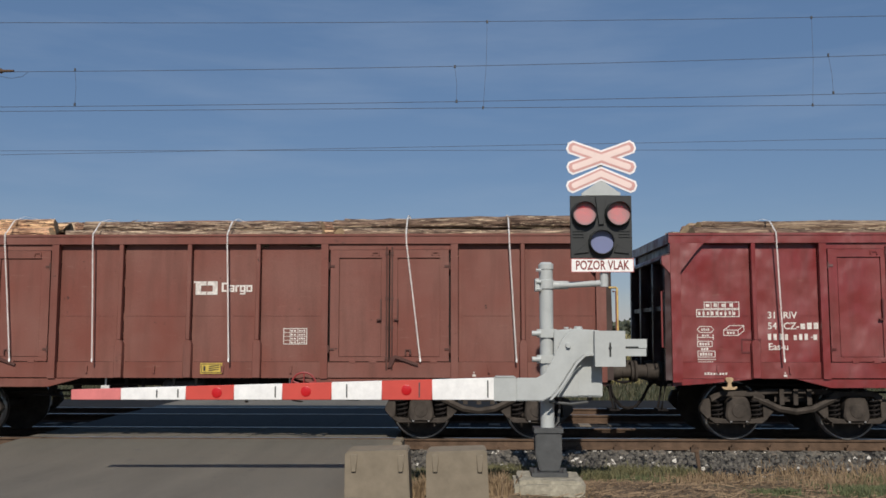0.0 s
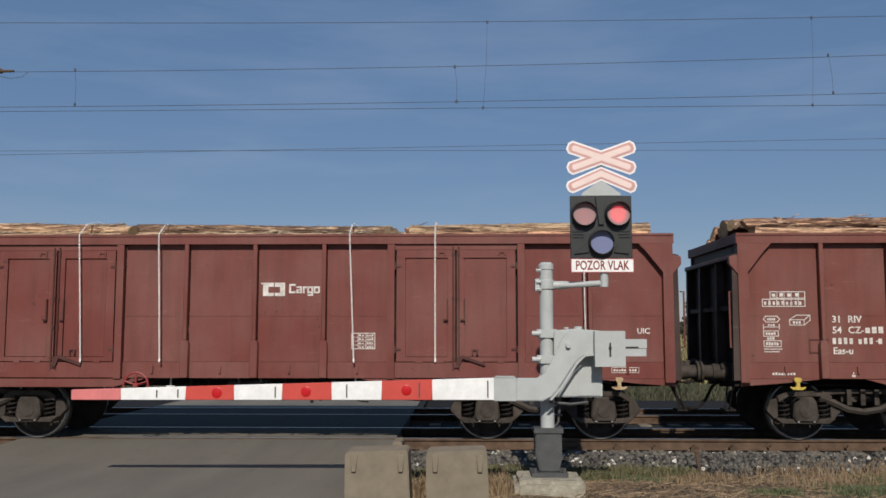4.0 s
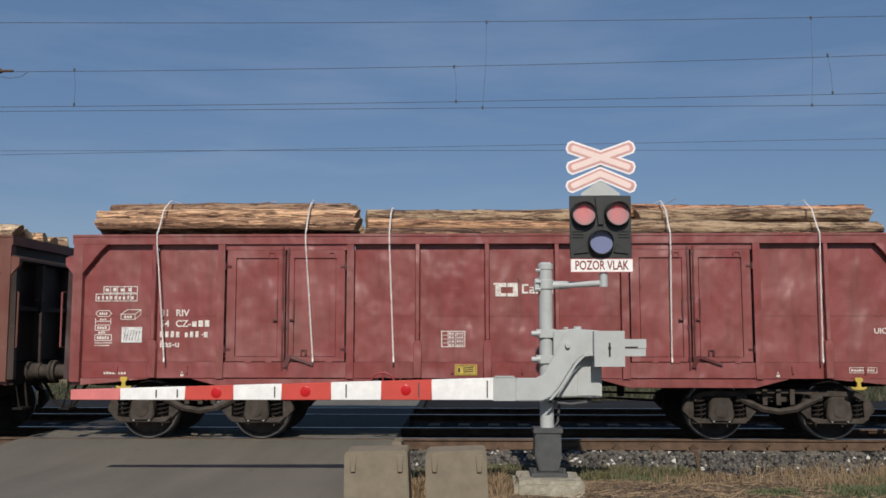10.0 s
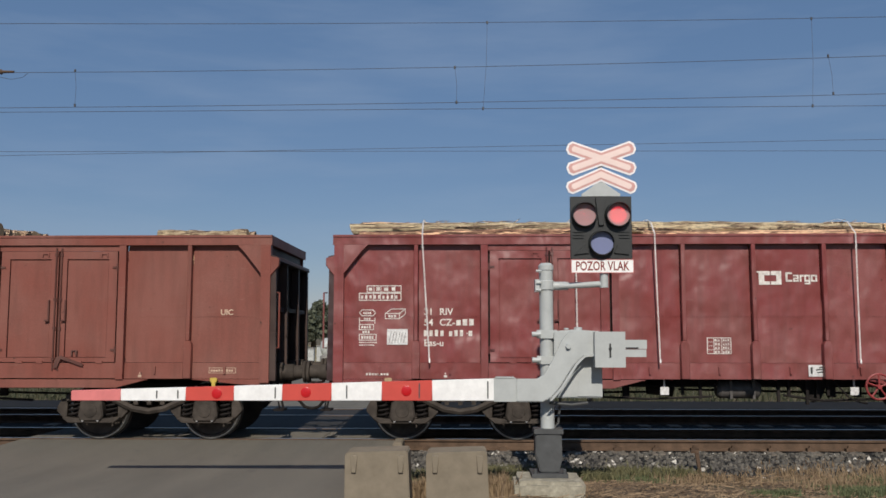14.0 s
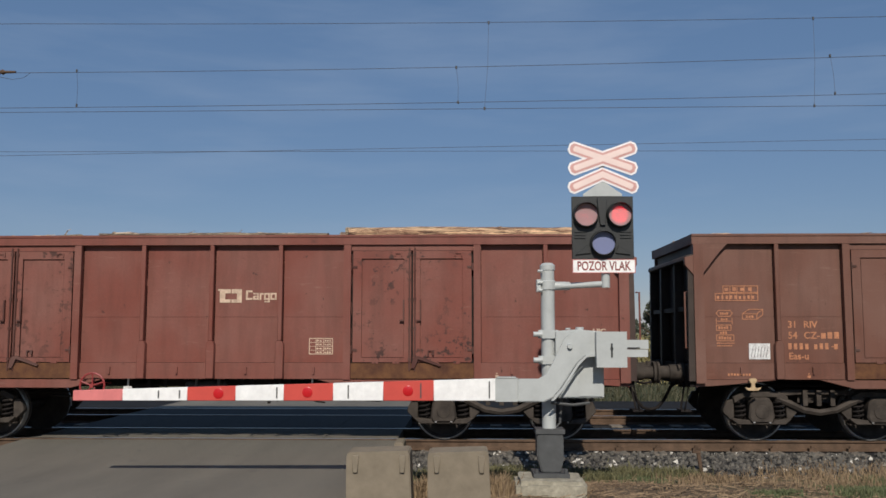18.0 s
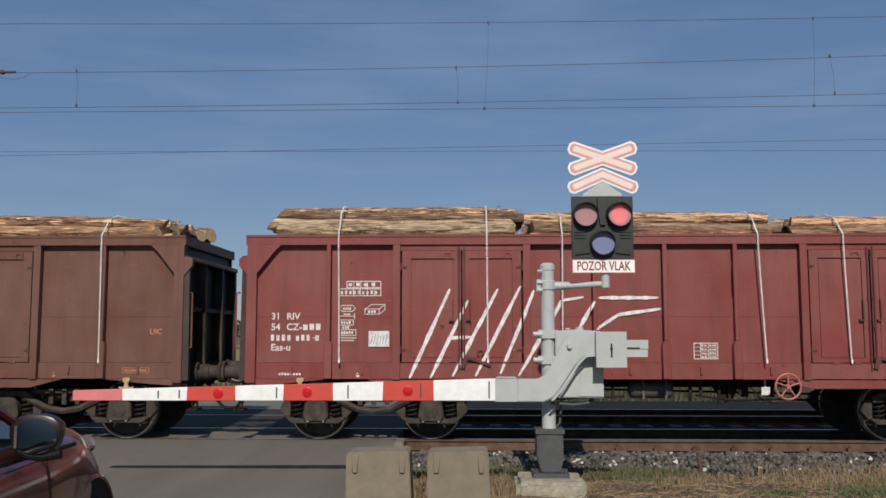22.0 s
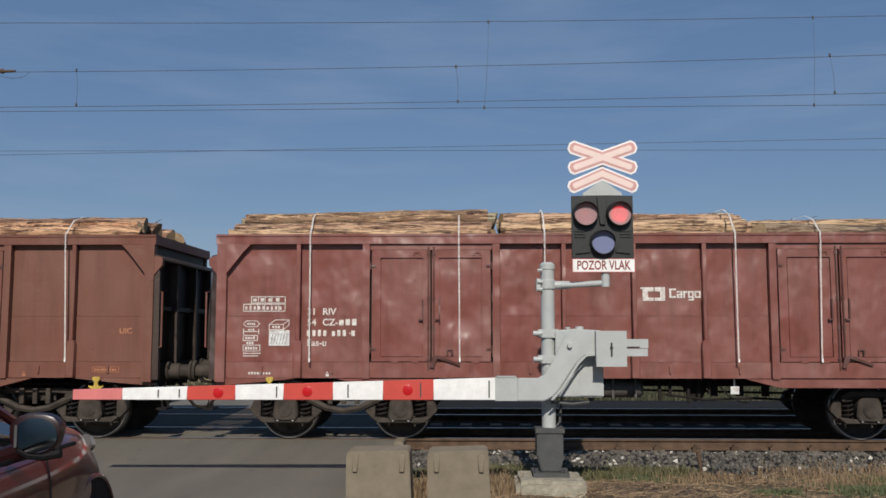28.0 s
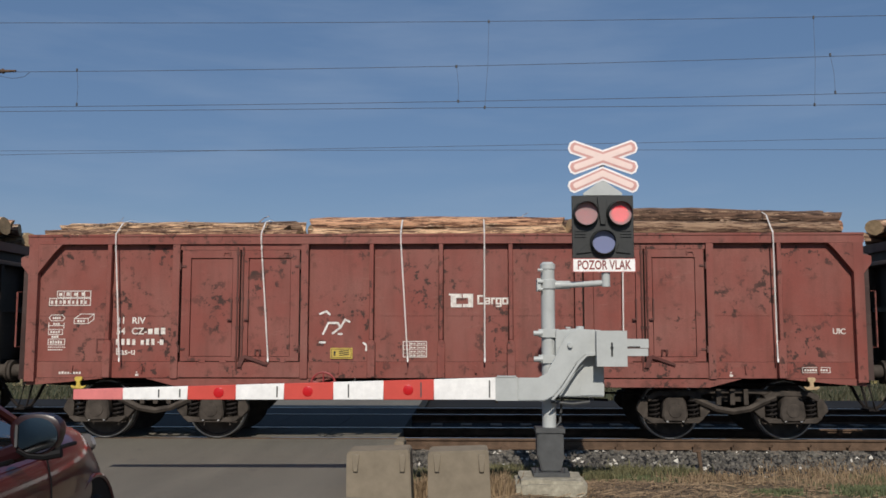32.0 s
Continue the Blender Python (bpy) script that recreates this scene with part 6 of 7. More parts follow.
bm = B(); box(bm, 1.50, 1.85, BY - 0.20, BY - 0.02, 1.285, 1.695); bevel(bm, 0.008)
part("counterweight", bm, GREY_PAINT, bar)
bm = B(); box(bm, 1.665, 1.685, BY - 0.208, BY - 0.198, 1.40, 1.56); lathe(bm, [(BY - 0.212, 0.018), (BY - 0.199, 0.018)], 10, "y", 0, (1.675, 0, 1.50))
part("counterweight_slot", bm, BLACK, bar)
bm = B(); box(bm, 1.85, 2.09, BY - 0.19, BY - 0.03, 1.405, 1.49); box(bm, 1.85, 2.10, BY - 0.18, BY - 0.04, 1.497, 1.60); bevel(bm, 0.006)
part("weight_bar", bm, GREY_PAINT, bar)
bm = B(); box(bm, 1.855, 2.0, BY - 0.195, BY - 0.188, 1.50, 1.515)
part("weight_slot", bm, BLACK, bar)
bm = B(); prism(bm, [(1.06, 0.92), (1.62, 0.92), (1.62, 1.68), (1.60, 1.70), (1.30, 1.72), (1.06, 1.70)], 10.46, 10.86); bevel(bm, 0.012, 2)
housing = part("drive_housing", bm, GREY_PAINT, bar, "pale grey barrier drive housing")
bm = B(); box(bm, 1.335, 1.60, 10.452, 10.4595, 0.94, 1.42); bevel(bm, 0.004)
part("housing_door", bm, GREY_PAINT, housing)
bm = B(); lathe(bm, [(1.70, 0.05), (1.745, 0.05), (1.75, 0.03)], 12, "z", 0, (1.36, 10.6, 0)); lathe(bm, [(1.72, 0.03), (1.74, 0.03)], 10, "z", 0, (1.22, 10.6, 0))
part("lifting_eye", bm, GREY_PAINT, housing)
for z in (1.36, 1.665):
    bm = B(); box(bm, 0.86, 1.10, 10.52, 10.535, z - 0.05, z + 0.05); tube(bm, [(0.80, 10.50, z), (0.90, 10.50, z)], 0.032, 10); tube(bm, [(0.88, 10.51, z), (0.905, 10.51, z)], 0.045, 6)
    part("post_clamp", bm, GREY_PAINT, bar)
bm = B(); lathe(bm, [(2.19, 0.088), (2.20, 0.098), (2.30, 0.098), (2.31, 0.088)], 20, "z", 0, (0.985, 10.62, 0)); box(bm, 0.85, 0.90, 10.54, 10.70, 2.17, 2.32)
for z in (2.19, 2.28, 2.42):
    tube(bm, [(0.86, 10.53, z), (0.92, 10.53, z)], 0.018, 6)
part("arm_clamp", bm, GREY_PAINT, bar)
bm = B()
for a, b in (((0.70, 10.34, 0.03), (1.05, 10.36, -0.02)),):
    tube(bm, [(1.0, 10.5, 0.86), (1.25, 10.45, 0.84), (1.45, 10.5, 0.86)], 0.018, 6)
tube(bm, [(1.50, 10.7, 0.92), (1.50, 10.7, 0.86)], 0.03, 8)
tube(bm, [(1.15, 10.7, 0.92), (1.12, 10.68, 0.62), (1.05, 10.66, 0.52)], 0.016, 6)
part("cable_conduit", bm, SHROUD, bar)

sig = thing("warning_signal", "black two-lamp crossing signal with warning cross and sign", "signal")
bm = B(); tube(bm, [(1.06, 10.62, 2.24), (1.40, 10.55, 2.25), (1.66, 10.46, 2.26)], 0.036, 12); tube(bm, [(1.66, 10.46, 2.215), (1.66, 10.46, 2.384)], 0.05, 14); lathe(bm, [(1.06, 0.052), (1.25, 0.05)], 12, "x", 0, (0, 10.62, 2.245))
part("bracket_arm", bm, GREY_PAINT, sig)
bm = B(); box(bm, 1.262, 1.99, BY, BY + 0.04, 2.552, 3.30)
for x, z in ((1.425, 3.075), (1.825, 3.075), (1.625, 2.735)):
    lathe(bm, [(BY - 0.03, 0.146), (BY + 0.0, 0.160)], 28, "y", 0, (x, 0, z))
prism(bm, [(1.30, 2.60), (1.48, 2.62), (1.44, 2.72)], BY - 0.02, BY + 0.0); prism(bm, [(1.95, 2.60), (1.77, 2.62), (1.81, 2.72)], BY - 0.02, BY)
prism(bm, [(1.56, 3.28), (1.68, 3.28), (1.655, 2.95), (1.595, 2.95)], BY - 0.03, BY)
for i in range(3):
    for x in (1.29, 1.83):
        box(bm, x, x + 0.13, BY - 0.012, BY, 2.80 + 0.035 * i, 2.812 + 0.035 * i)
bevel(bm, 0.004)
head = part("signal_board", bm, BLACK, sig, "black signal background board")


def lens_mat(name, tint, clear):
    m = Mat(name, 0.12)
    v = m.coords((1, 1, 1), False)
    wv = m.node("ShaderNodeTexWave", Vector=v, Scale=20.0)
    m.done(tint, 0.3, m.bump(wv.outputs["Fac"], 0.15, 0.004))
    tr = m.node("ShaderNodeBsdfTransparent", Color=(1.0, 0.55, 0.55))
    mx = m.node("ShaderNodeMixShader", Fac=clear)
    m.put(mx.inputs[1], m.b.outputs[0])
    m.put(mx.inputs[2], tr.outputs[0])
    m.put(m.t.nodes["Material Output"].inputs["Surface"], mx.outputs[0])
    return m.m


RED_LENS = lens_mat("frosted_red_lens", (0.60, 0.46, 0.46), 0.55)
BLUE_LENS = lens_mat("pale_blue_lens", (0.21, 0.24, 0.40), 0.15)
lit = Mat("lit_red_lamp", 0.5, 0, (0.5, 0.02, 0.03))
lit.b.inputs["Emission Color"].default_value = (1.0, 0.02, 0.085, 1)
lit.b.inputs["Emission Strength"].default_value = 3.2
UNLIT_RED = plain("dull_unlit_red", (0.46, 0.27, 0.27), 0.6, 0.0, 0.5, 9)
shutters = []


def wedges(bm, x, y, z, r):
    """Twenty thin wedges about one centre, as wide as the gaps between them."""
    for i in range(20):
        a, b = radians(18 * i), radians(18 * i + 9)
        prism(bm, [(x, z), (x + r * math.cos(a), z + r * math.sin(a)), (x + r * math.cos((a + b) / 2), z + r * math.sin((a + b) / 2)), (x + r * math.cos(b), z + r * math.sin(b))], y - 0.0004, y + 0.0004)


for name, x, z in (("left", 1.425, 3.075), ("right", 1.825, 3.075), ("low", 1.625, 2.735)):
    bm = B()
    hood = []
    for i in range(25):
        a = radians(-25 + 230 * i / 24)
        d = 0.090 + 0.055 * max(0.0, math.sin(a))
        hood.append((math.cos(a), math.sin(a), d))
    for (c0, s0, d0), (c1, s1, d1) in zip(hood, hood[1:]):
        for ra, rb in ((0.143, 0.136),):
            q = [bm.verts.new(p) for p in ((x + ra * c0, BY - 0.028, z + ra * s0), (x + ra * c1, BY - 0.028, z + ra * s1), (x + ra * c1, BY - d1, z + ra * s1), (x + ra * c0, BY - d0, z + ra * s0),
                                           (x + rb * c0, BY - 0.028, z + rb * s0), (x + rb * c1, BY - 0.028, z + rb * s1), (x + rb * c1, BY - d1, z + rb * s1), (x + rb * c0, BY - d0, z + rb * s0))]
            for f in ((0, 1, 2, 3), (7, 6, 5, 4), (3, 2, 6, 7)):
                bm.faces.new([q[j] for j in f])
    part("lamp_hood", bm, BLACK, sig)
    bm = B(); lathe(bm, [(BY - 0.028, 0.134), (BY - 0.087, 0.134), (BY - 0.089, 0.138), (BY - 0.087, 0.142), (BY - 0.028, 0.142)], 32, "y", 0, (x, 0, z))
    part("lamp_ring", bm, BLACK, sig)
    bm = B(); lathe(bm, [(BY - 0.039, 0.001), (BY - 0.046, 0.06), (BY - 0.062, 0.133)], 18, "y", 0, (x, 0, z), False)
    lens = part("lamp_lens", bm, BLUE_LENS if name == "low" else RED_LENS, sig, "pale blue-white lamp lens" if name == "low" else "red lamp lens")
    if name != "low":
        bm = B(); lathe(bm, [(BY - 0.0300, 0.001), (BY - 0.0290, 0.132)], 28, "y", 0, (x, 0, z))
        part("lamp_back", bm, UNLIT_RED, sig, "dull red lamp back")
        bm = B(); wedges(bm, x, BY - 0.0320, z, 0.100)
        part("lamp_reflector", bm, lit.m, sig, "red lit lamp reflector")
        # Made-up turning shutter: it covers the lit wedges so the lamp flashes.
        bm = B(); wedges(bm, 0, 0, 0, 0.106)
        v = part("lamp_vane", bm, UNLIT_RED, sig, "dull red turning shutter, made up so the lamp can flash")
        v.location = (x, BY - 0.0340, z)
        shutters.append((v, name))
for x in (1.425, 1.825):
    bm = B(); box(bm, x - (0.06 if x < 1.6 else 0.14), x + 0.13, BY + 0.041, BY + 0.30, 2.93, 3.22); bevel(bm, 0.03, 2)
    part("lamp_housing", bm, BLACK, sig)
bm = B(); prism(bm, [(1.40, 3.302), (1.86, 3.302), (1.86, 3.33), (1.66, 3.47), (1.60, 3.47), (1.40, 3.33)], BY - 0.005, BY + 0.03)
box(bm, 1.60, 1.66, BY + 0.03, BY + 0.06, 3.2, 3.78)
part("cross_bracket", bm, GREY_PAINT, sig)


def cross_arm(p, q, y, hw=0.082, half=0):
    """One painted arm: pale border, red field, white stripe. half: 0 whole with two points, 1 mitred at its start."""
    (x0, z0), (x1, z1) = p, q
    d = Vector((x1 - x0, z1 - z0)).normalized()
    n = Vector((-d.y, d.x))

    def bar_poly(w, cut):
        a, b = Vector(p), Vector(q)
        e = [b - d * cut + n * w - d * w * 0.5, b - d * cut + n * w * 0.45, b - d * cut - n * w * 0.45, b - d * cut - n * w - d * w * 0.5]
        if half:
            k = d.y / d.x * w
            s = [a - n * w, a + n * w]
            s = [Vector((a.x, (a - n * w).y + (n * w).x * d.y / d.x)), Vector((a.x, (a + n * w).y - (n * w).x * d.y / d.x))]
        else:
            s = [a + d * cut - n * w + d * w * 0.5, a + d * cut - n * w * 0.45, a + d * cut + n * w * 0.45, a + d * cut + n * w + d * w * 0.5]
        return [tuple(v) for v in s + e] if not half else [tuple(v) for v in (s[1], *e, s[0])]
    bm = B()
    prism(bm, bar_poly(hw, 0), y - 0.008, y + 0.008, "y", 0)
    prism(bm, bar_poly(hw - 0.021, 0.022), y - 0.0105, y - 0.0078, "y", 1)
    prism(bm, bar_poly(0.034, 0.062), y - 0.013, y - 0.0102, "y", 2)
    return bm


WARM = (plain("pale_border_sheet", (0.88, 0.84, 0.83), 0.4, 0.0, 0.05), PINK, WHITE_BAR)
part("cross_arm", cross_arm((1.235, 3.905), (2.045, 3.615), BY), WARM, sig, "pale red warning cross arm with white stripe")
part("cross_arm", cross_arm((1.235, 3.615), (2.045, 3.905), BY - 0.0006), WARM, sig, "pale red warning cross arm with white stripe")
part("chevron_arm", cross_arm((1.635, 3.565), (2.05, 3.385), BY, 0.078, 1), WARM, sig)
part("chevron_arm", cross_arm((1.635, 3.565), (1.23, 3.385), BY, 0.078, 1), WARM, sig)
bm = B(); box(bm, 1.262, 2.003, BY - 0.006, BY + 0.006, 2.385, 2.548, 0)
for f in frame_cells(1.262, 2.385, 0.741, 0.163, 0.007):
    box(bm, f[0], f[0] + f[2], BY - 0.0085, BY - 0.0058, f[1], f[1] + f[3], 1)
plate = part("text_sign", bm, (WHITE, RED_EDGE), sig, "white sign reading POZOR VLAK")
me = letters("POZOR VLAK", 0.135, 0.002)
me.materials.append(TEXT_RED)
o = part("lettering", me, TEXT_RED, plate)
ex = max(v.co.x for v in me.vertices)
o.location, o.scale = (1.315, BY - 0.0085, 2.418), (0.635 / ex, 1, 1.12)

bm = B()
pts = [(0.56, 10.15), (1.36, 10.12), (1.40, 10.9), (0.58, 10.95)]
prism(bm, pts, -0.42, 0.004, "z")
bmesh.ops.bevel(bm, geom=bm.edges[:], offset=0.05, segments=2, affect="EDGES")
bmesh.ops.subdivide_edges(bm, edges=bm.edges[:], cuts=3, use_grid_fill=True)
for v in bm.verts:
    v.co += Vector((noise.noise(v.co * 7), noise.noise(v.co * 7 + Vector((9, 0, 0))), noise.noise(v.co * 7 + Vector((0, 9, 0))))) * 0.02
solid("concrete_footing", bm, CONCRETE_W, "rough pale concrete footing under the barrier post", "footing")

for x0, x1 in ((-1.255, -0.575), (-0.405, 0.25)):
    sl = thing("concrete_block", "weathered grey-brown concrete block with lifting slots", "concrete block", "concrete blocks by the road")
    bm = B(); prism(bm, [(x0, -0.2), (x1 + 0.01, -0.2), (x1 - 0.02, 0.44), (x1 - 0.04, 0.455), (x0 + 0.02, 0.435), (x0, 0.41)], 9.3, 9.75); bevel(bm, 0.012, 2)
    part("block_body", bm, CONCRETE, sl)
    for x in (x0 + 0.06, x1 - 0.13):
        bm = B(); prism(bm, [(x, 0.41), (x + 0.075, 0.41), (x + 0.06, 0.23), (x + 0.012, 0.23)], 9.275, 9.302); bevel(bm, 0.006)
        part("lifting_lug", bm, CONCRETE, sl)
    for x in (0.40, 0.62):
        bm = B(); lathe(bm, [(9.27, 0.03), (9.30, 0.035)], 10, "y", 0, (x0 + (x1 - x0) * x, 0, -0.08))
        part("bolt", bm, SHROUD, sl)

bm = B(); prism(bm, [(3.30, -0.36), (3.345, -0.36), (3.30, 0.02), (3.265, 0.03), (3.245, 0.0)], 12.68, 12.715); box(bm, 3.19, 3.30, 12.67, 12.72, -0.01, 0.03); bevel(bm, 0.006)
solid("marker_stake", bm, RAIL_SIDE, "short rusty leaning marker stake in the ballast", "stake")
bm = B(); prism(bm, [(ROAD_R + 0.004, -0.35), (ROAD_R + 0.16, -0.35), (ROAD_R + 0.15, 0.03), (ROAD_R + 0.01, 0.03)], 13.45, 14.05); bevel(bm, 0.015, 2)
solid("edge_kerb", bm, CONCRETE, "pale concrete kerb at the crossing edge", "kerb", kind="structure")

# ---- overhead wires ----
wires = [(14.95, (-8.17, 5.625), (7.25, 5.78), 0.035), (14.95, (-6.86, 6.275), (7.29, 6.455), 0.06), (15.35, (-8.17, 5.65), (7.25, 5.67), 0.0), (15.35, (-8.24, 7.30), (7.32, 7.29), 0.05),
         (18.95, (-10.3, 5.69), (9.11, 5.61), 0.0), (19.1, (-5.2, 5.70), (5.1, 5.84), 0.0)]
wt = thing("overhead_wires", "thin dark overhead contact and carrier wires", "wire", kind="structure")
for y, (x0, z0), (x1, z1), sag in wires:
    g = (z1 - z0) / (x1 - x0)
    bm = B(); tube(bm, [(x, y, z0 + g * (x - x0) - sag * max(0.0, 1 - (x / 8.0) ** 2)) for x in (-90, -30, -12, -8, -6, -4, -2, 0, 2, 4, 6, 8, 12, 30, 90)], 0.0046, 6)
    part("wire", bm, WIRE, wt)
for y, xa, za, xb, zb in ((14.95, -6.86, 6.29, -6.84, 5.66), (14.95, -0.16, 6.30, -0.13, 5.67), (14.95, 6.30, 6.455, 6.36, 5.78), (15.35, 0.42, 7.245, 0.34, 5.66), (15.35, 6.20, 7.27, 6.16, 5.67)):
    bm = B(); tube(bm, [(xa, y, za), ((xa + xb) / 2 + 0.02, y, (za + zb) / 2), (xb, y, zb)], 0.0028, 5)
    lathe(bm, [(za - 0.03, 0.018), (za + 0.02, 0.018)], 6, "z", 0, (xa, y, 0)); lathe(bm, [(zb - 0.02, 0.018), (zb + 0.03, 0.018)], 6, "z", 0, (xb, y, 0))
    part("dropper", bm, WIRE, wt)


bm = B(); lathe(bm, [(-8.55, 0.03), (-8.5, 0.05), (-8.46, 0.03), (-8.42, 0.05), (-8.38, 0.03), (-8.34, 0.05), (-8.30, 0.03), (-8.26, 0.05), (-8.22, 0.03), (-8.18, 0.05), (-8.14, 0.025), (-7.95, 0.02)], 10, "x", 0, (0, 14.95, 6.275))
part("insulator", bm, RAIL_SIDE, wt, "brown ribbed insulator")
bm = B(); tube(bm, [(-8.3, 14.95, 6.2), (-8.0, 14.95, 6.14), (-7.8, 14.95, 6.17), (-7.7, 14.95, 6.25)], 0.004, 5)
part("jumper_wire", bm, WIRE, wt)


# ---- distance ----
def crown(bm, c, rx, rz, n, s, seed):
    r = random.Random(seed)
    for i in range(n):
        v = Vector((r.gauss(0, 1), r.gauss(0, 1), r.gauss(0, 1))).normalized()
        k = r.uniform(0.35, 1.0) ** 0.6
        lump = 0.8 + 0.35 * noise.noise(v * 2.1 + Vector((seed, 0, 0)))
        p = Vector(c) + Vector((v.x * rx, v.y * rx, v.z * rz)) * k * lump
        q = Euler((r.random() * 6, r.random() * 6, r.random() * 6)).to_matrix()
        a = [bm.verts.new(p + q @ Vector(w) * s * r.uniform(0.6, 1.3)) for w in ((-0.5, 0, 0), (0, 0.45, 0.1), (0.6, 0, 0), (0, -0.45, 0.1))]
        bm.faces.new(a)


def tree(x, y, h, w, seed, label, n=2600, leaf=0.45, low=0.25):
    t = thing("tree", label, "tree", "trees beyond the railway", at=pose(x, y, -0.45))
    r = random.Random(seed)
    bm = B(); tube(bm, [(0, 0, -0.2), (0.1, 0, h * 0.3), (0.0, 0.1, h * 0.75)], w * 0.06, 8, w * 0.02)
    for i in range(7):
        a, z = r.random() * 6.28, h * r.uniform(0.2, 0.6)
        tube(bm, [(0, 0, z), (math.cos(a) * w * 0.25, math.sin(a) * w * 0.25, z + h * 0.15), (math.cos(a) * w * 0.4, math.sin(a) * w * 0.4, z + h * 0.22)], w * 0.02, 6, w * 0.008)
    part("trunk", bm, TRUNK, t)
    bm = B()
    for i in range(9):
        a = r.random() * 6.28
        f = low + (0.80 - low) * i / 8
        k = w * (0.30 - 0.20 * abs(f - 0.45))
        crown(bm, (math.cos(a) * k * 0.7, math.sin(a) * k * 0.7, h * f), k * r.uniform(0.75, 1.15), h * r.uniform(0.11, 0.2), n // 9, leaf, seed * 7 + i)
    part("crown", bm, LEAF, t)


tree(-8.5, 76, 7.2, 3.4, 1, "tall grey-green roadside tree with a ragged top", 2400, 0.20, 0.12)
tree(-7.2, 74, 4.3, 2.8, 2, "bushy green tree beside the field", 2600, 0.24, 0.10)
tree(-10.6, 82, 3.6, 3.0, 12, "bushy green tree beside the field", 2400, 0.24, 0.10)
tree(-21.5, 125, 7.0, 7.0, 3, "round dark green tree in the distance", 2200, 0.6)
tree(19, 70, 6.0, 4.6, 4, "dark green tree behind the corn", 2400, 0.35)
tree(16.5, 76, 5.4, 4.4, 5, "dark green tree behind the corn", 2400, 0.35)
tree(25.0, 74, 7.0, 5.0, 6, "dark green tree behind the corn", 2400, 0.35)
tree(22.0, 72, 6.8, 4.6, 8, "dark green tree behind the corn", 2400, 0.35)
tree(3.0, 160, 4.2, 6.0, 7, "small far tree beyond the corn", 1500, 0.6)

# guessed things at the fields' far edge, placed and sized for the camera's view
FAR_WHITE = plain("weathered_white_sheet", (0.55, 0.57, 0.55), 0.5)
FAR_GREY = plain("weathered_grey_concrete", (0.30, 0.29, 0.27), 0.8)
FAR_TAN = plain("tan_clay_roof", (0.34, 0.22, 0.13), 0.8)
for x, y, w, h in ((-11.3, 64, 0.75, 0.95), (-10.6, 64.8, 0.5, 1.1), (-0.6, 62, 0.45, 0.7), (0.25, 62, 0.55, 0.85)):
    cab = thing("white_cabinet", "small weathered white box standing in a field", "cabinet", "cabinets in the field", at=pose(x, y, -0.42))
    bm = B(); box(bm, -w / 2, w / 2, -0.3, 0.3, 0, h); bevel(bm, 0.02)
    part("body", bm, FAR_WHITE, cab)
    bm = B(); prism(bm, [(-w / 2 - 0.04, h), (w / 2 + 0.04, h), (w / 2, h + 0.09), (-w / 2, h + 0.09)], -0.34, 0.34)
    part("lid", bm, FAR_GREY, cab)
tank = thing("domed_tank", "pale domed tank on a grey foot in a field", "tank", at=pose(-9.7, 62, -0.42))
bm = B(); lathe(bm, [(0.55, 0.30), (0.75, 0.42), (1.1, 0.48), (1.45, 0.42), (1.7, 0.22), (1.76, 0.01)], 16, "z")
part("dome", bm, FAR_WHITE, tank)
bm = B(); lathe(bm, [(0.0, 0.5), (0.5, 0.46), (0.56, 0.3)], 14, "z")
part("foot", bm, FAR_GREY, tank)
shed = thing("garden_shed", "tan clay-roofed building, made small and near to fit the view", "shed", at=pose(2.75, 76, -0.42))
bm = B(); box(bm, -1.25, 1.25, -1, 1, 0, 1.15)
part("wall", bm, plain("tan_plaster", (0.36, 0.30, 0.22), 0.9), shed)
bm = B(); prism(bm, [(-1.45, 1.1), (1.45, 1.1), (0.95, 1.75), (-0.95, 1.75)], -1.15, 1.15); bevel(bm, 0.03)
part("roof", bm, FAR_TAN, shed)
bm = B(); box(bm, -0.5, -0.05, -1.03, -0.98, 0.45, 0.9)
part("window", bm, BLACK, shed)
post = thing("lamp_post", "slim grey lamp post with a flat double head", "lamp", at=pose(0.85, 72, -0.42))
bm = B(); tube(bm, [(0, 0, 0), (0, 0, 1.95)], 0.05, 8, 0.03)
part("pole", bm, FAR_GREY, post)
bm = B(); prism(bm, [(-0.42, 1.93), (0.42, 1.93), (0.36, 2.03), (-0.36, 2.03)], -0.1, 0.1)
part("head", bm, FAR_WHITE, post)
fp = thing("rail_fence", "thin pale rail fence at the edge of the field", "fence", at=pose(0.3, 80, -0.42))
for x in (-2.2, 0.4, 3.0):
    bm = B(); tube(bm, [(x, 0, 0), (x, 0, 2.2)], 0.035, 6)
    part("post", bm, FAR_GREY, fp)
bm = B(); tube(bm, [(-2.2, 0, 1.9), (0.4, 0, 2.0), (3.0, 0, 2.2)], 0.03, 6)
part("rail", bm, FAR_GREY, fp)

bm = B()
for i in range(420):
    x = rnd.uniform(-420, 420)
    d = 420 + rnd.uniform(-30, 30)
    h = 5 + 5 * abs(noise.noise(Vector((x * 0.012, 0, 3))))+ rnd.uniform(0, 2.5)
    crown(bm, (x, d, h * 0.5), rnd.uniform(4, 8), h * 0.62, 36, 2.4, i)
solid("far_woods", bm, LEAF, "low dark line of woods on the horizon", "woods", kind="stuff")

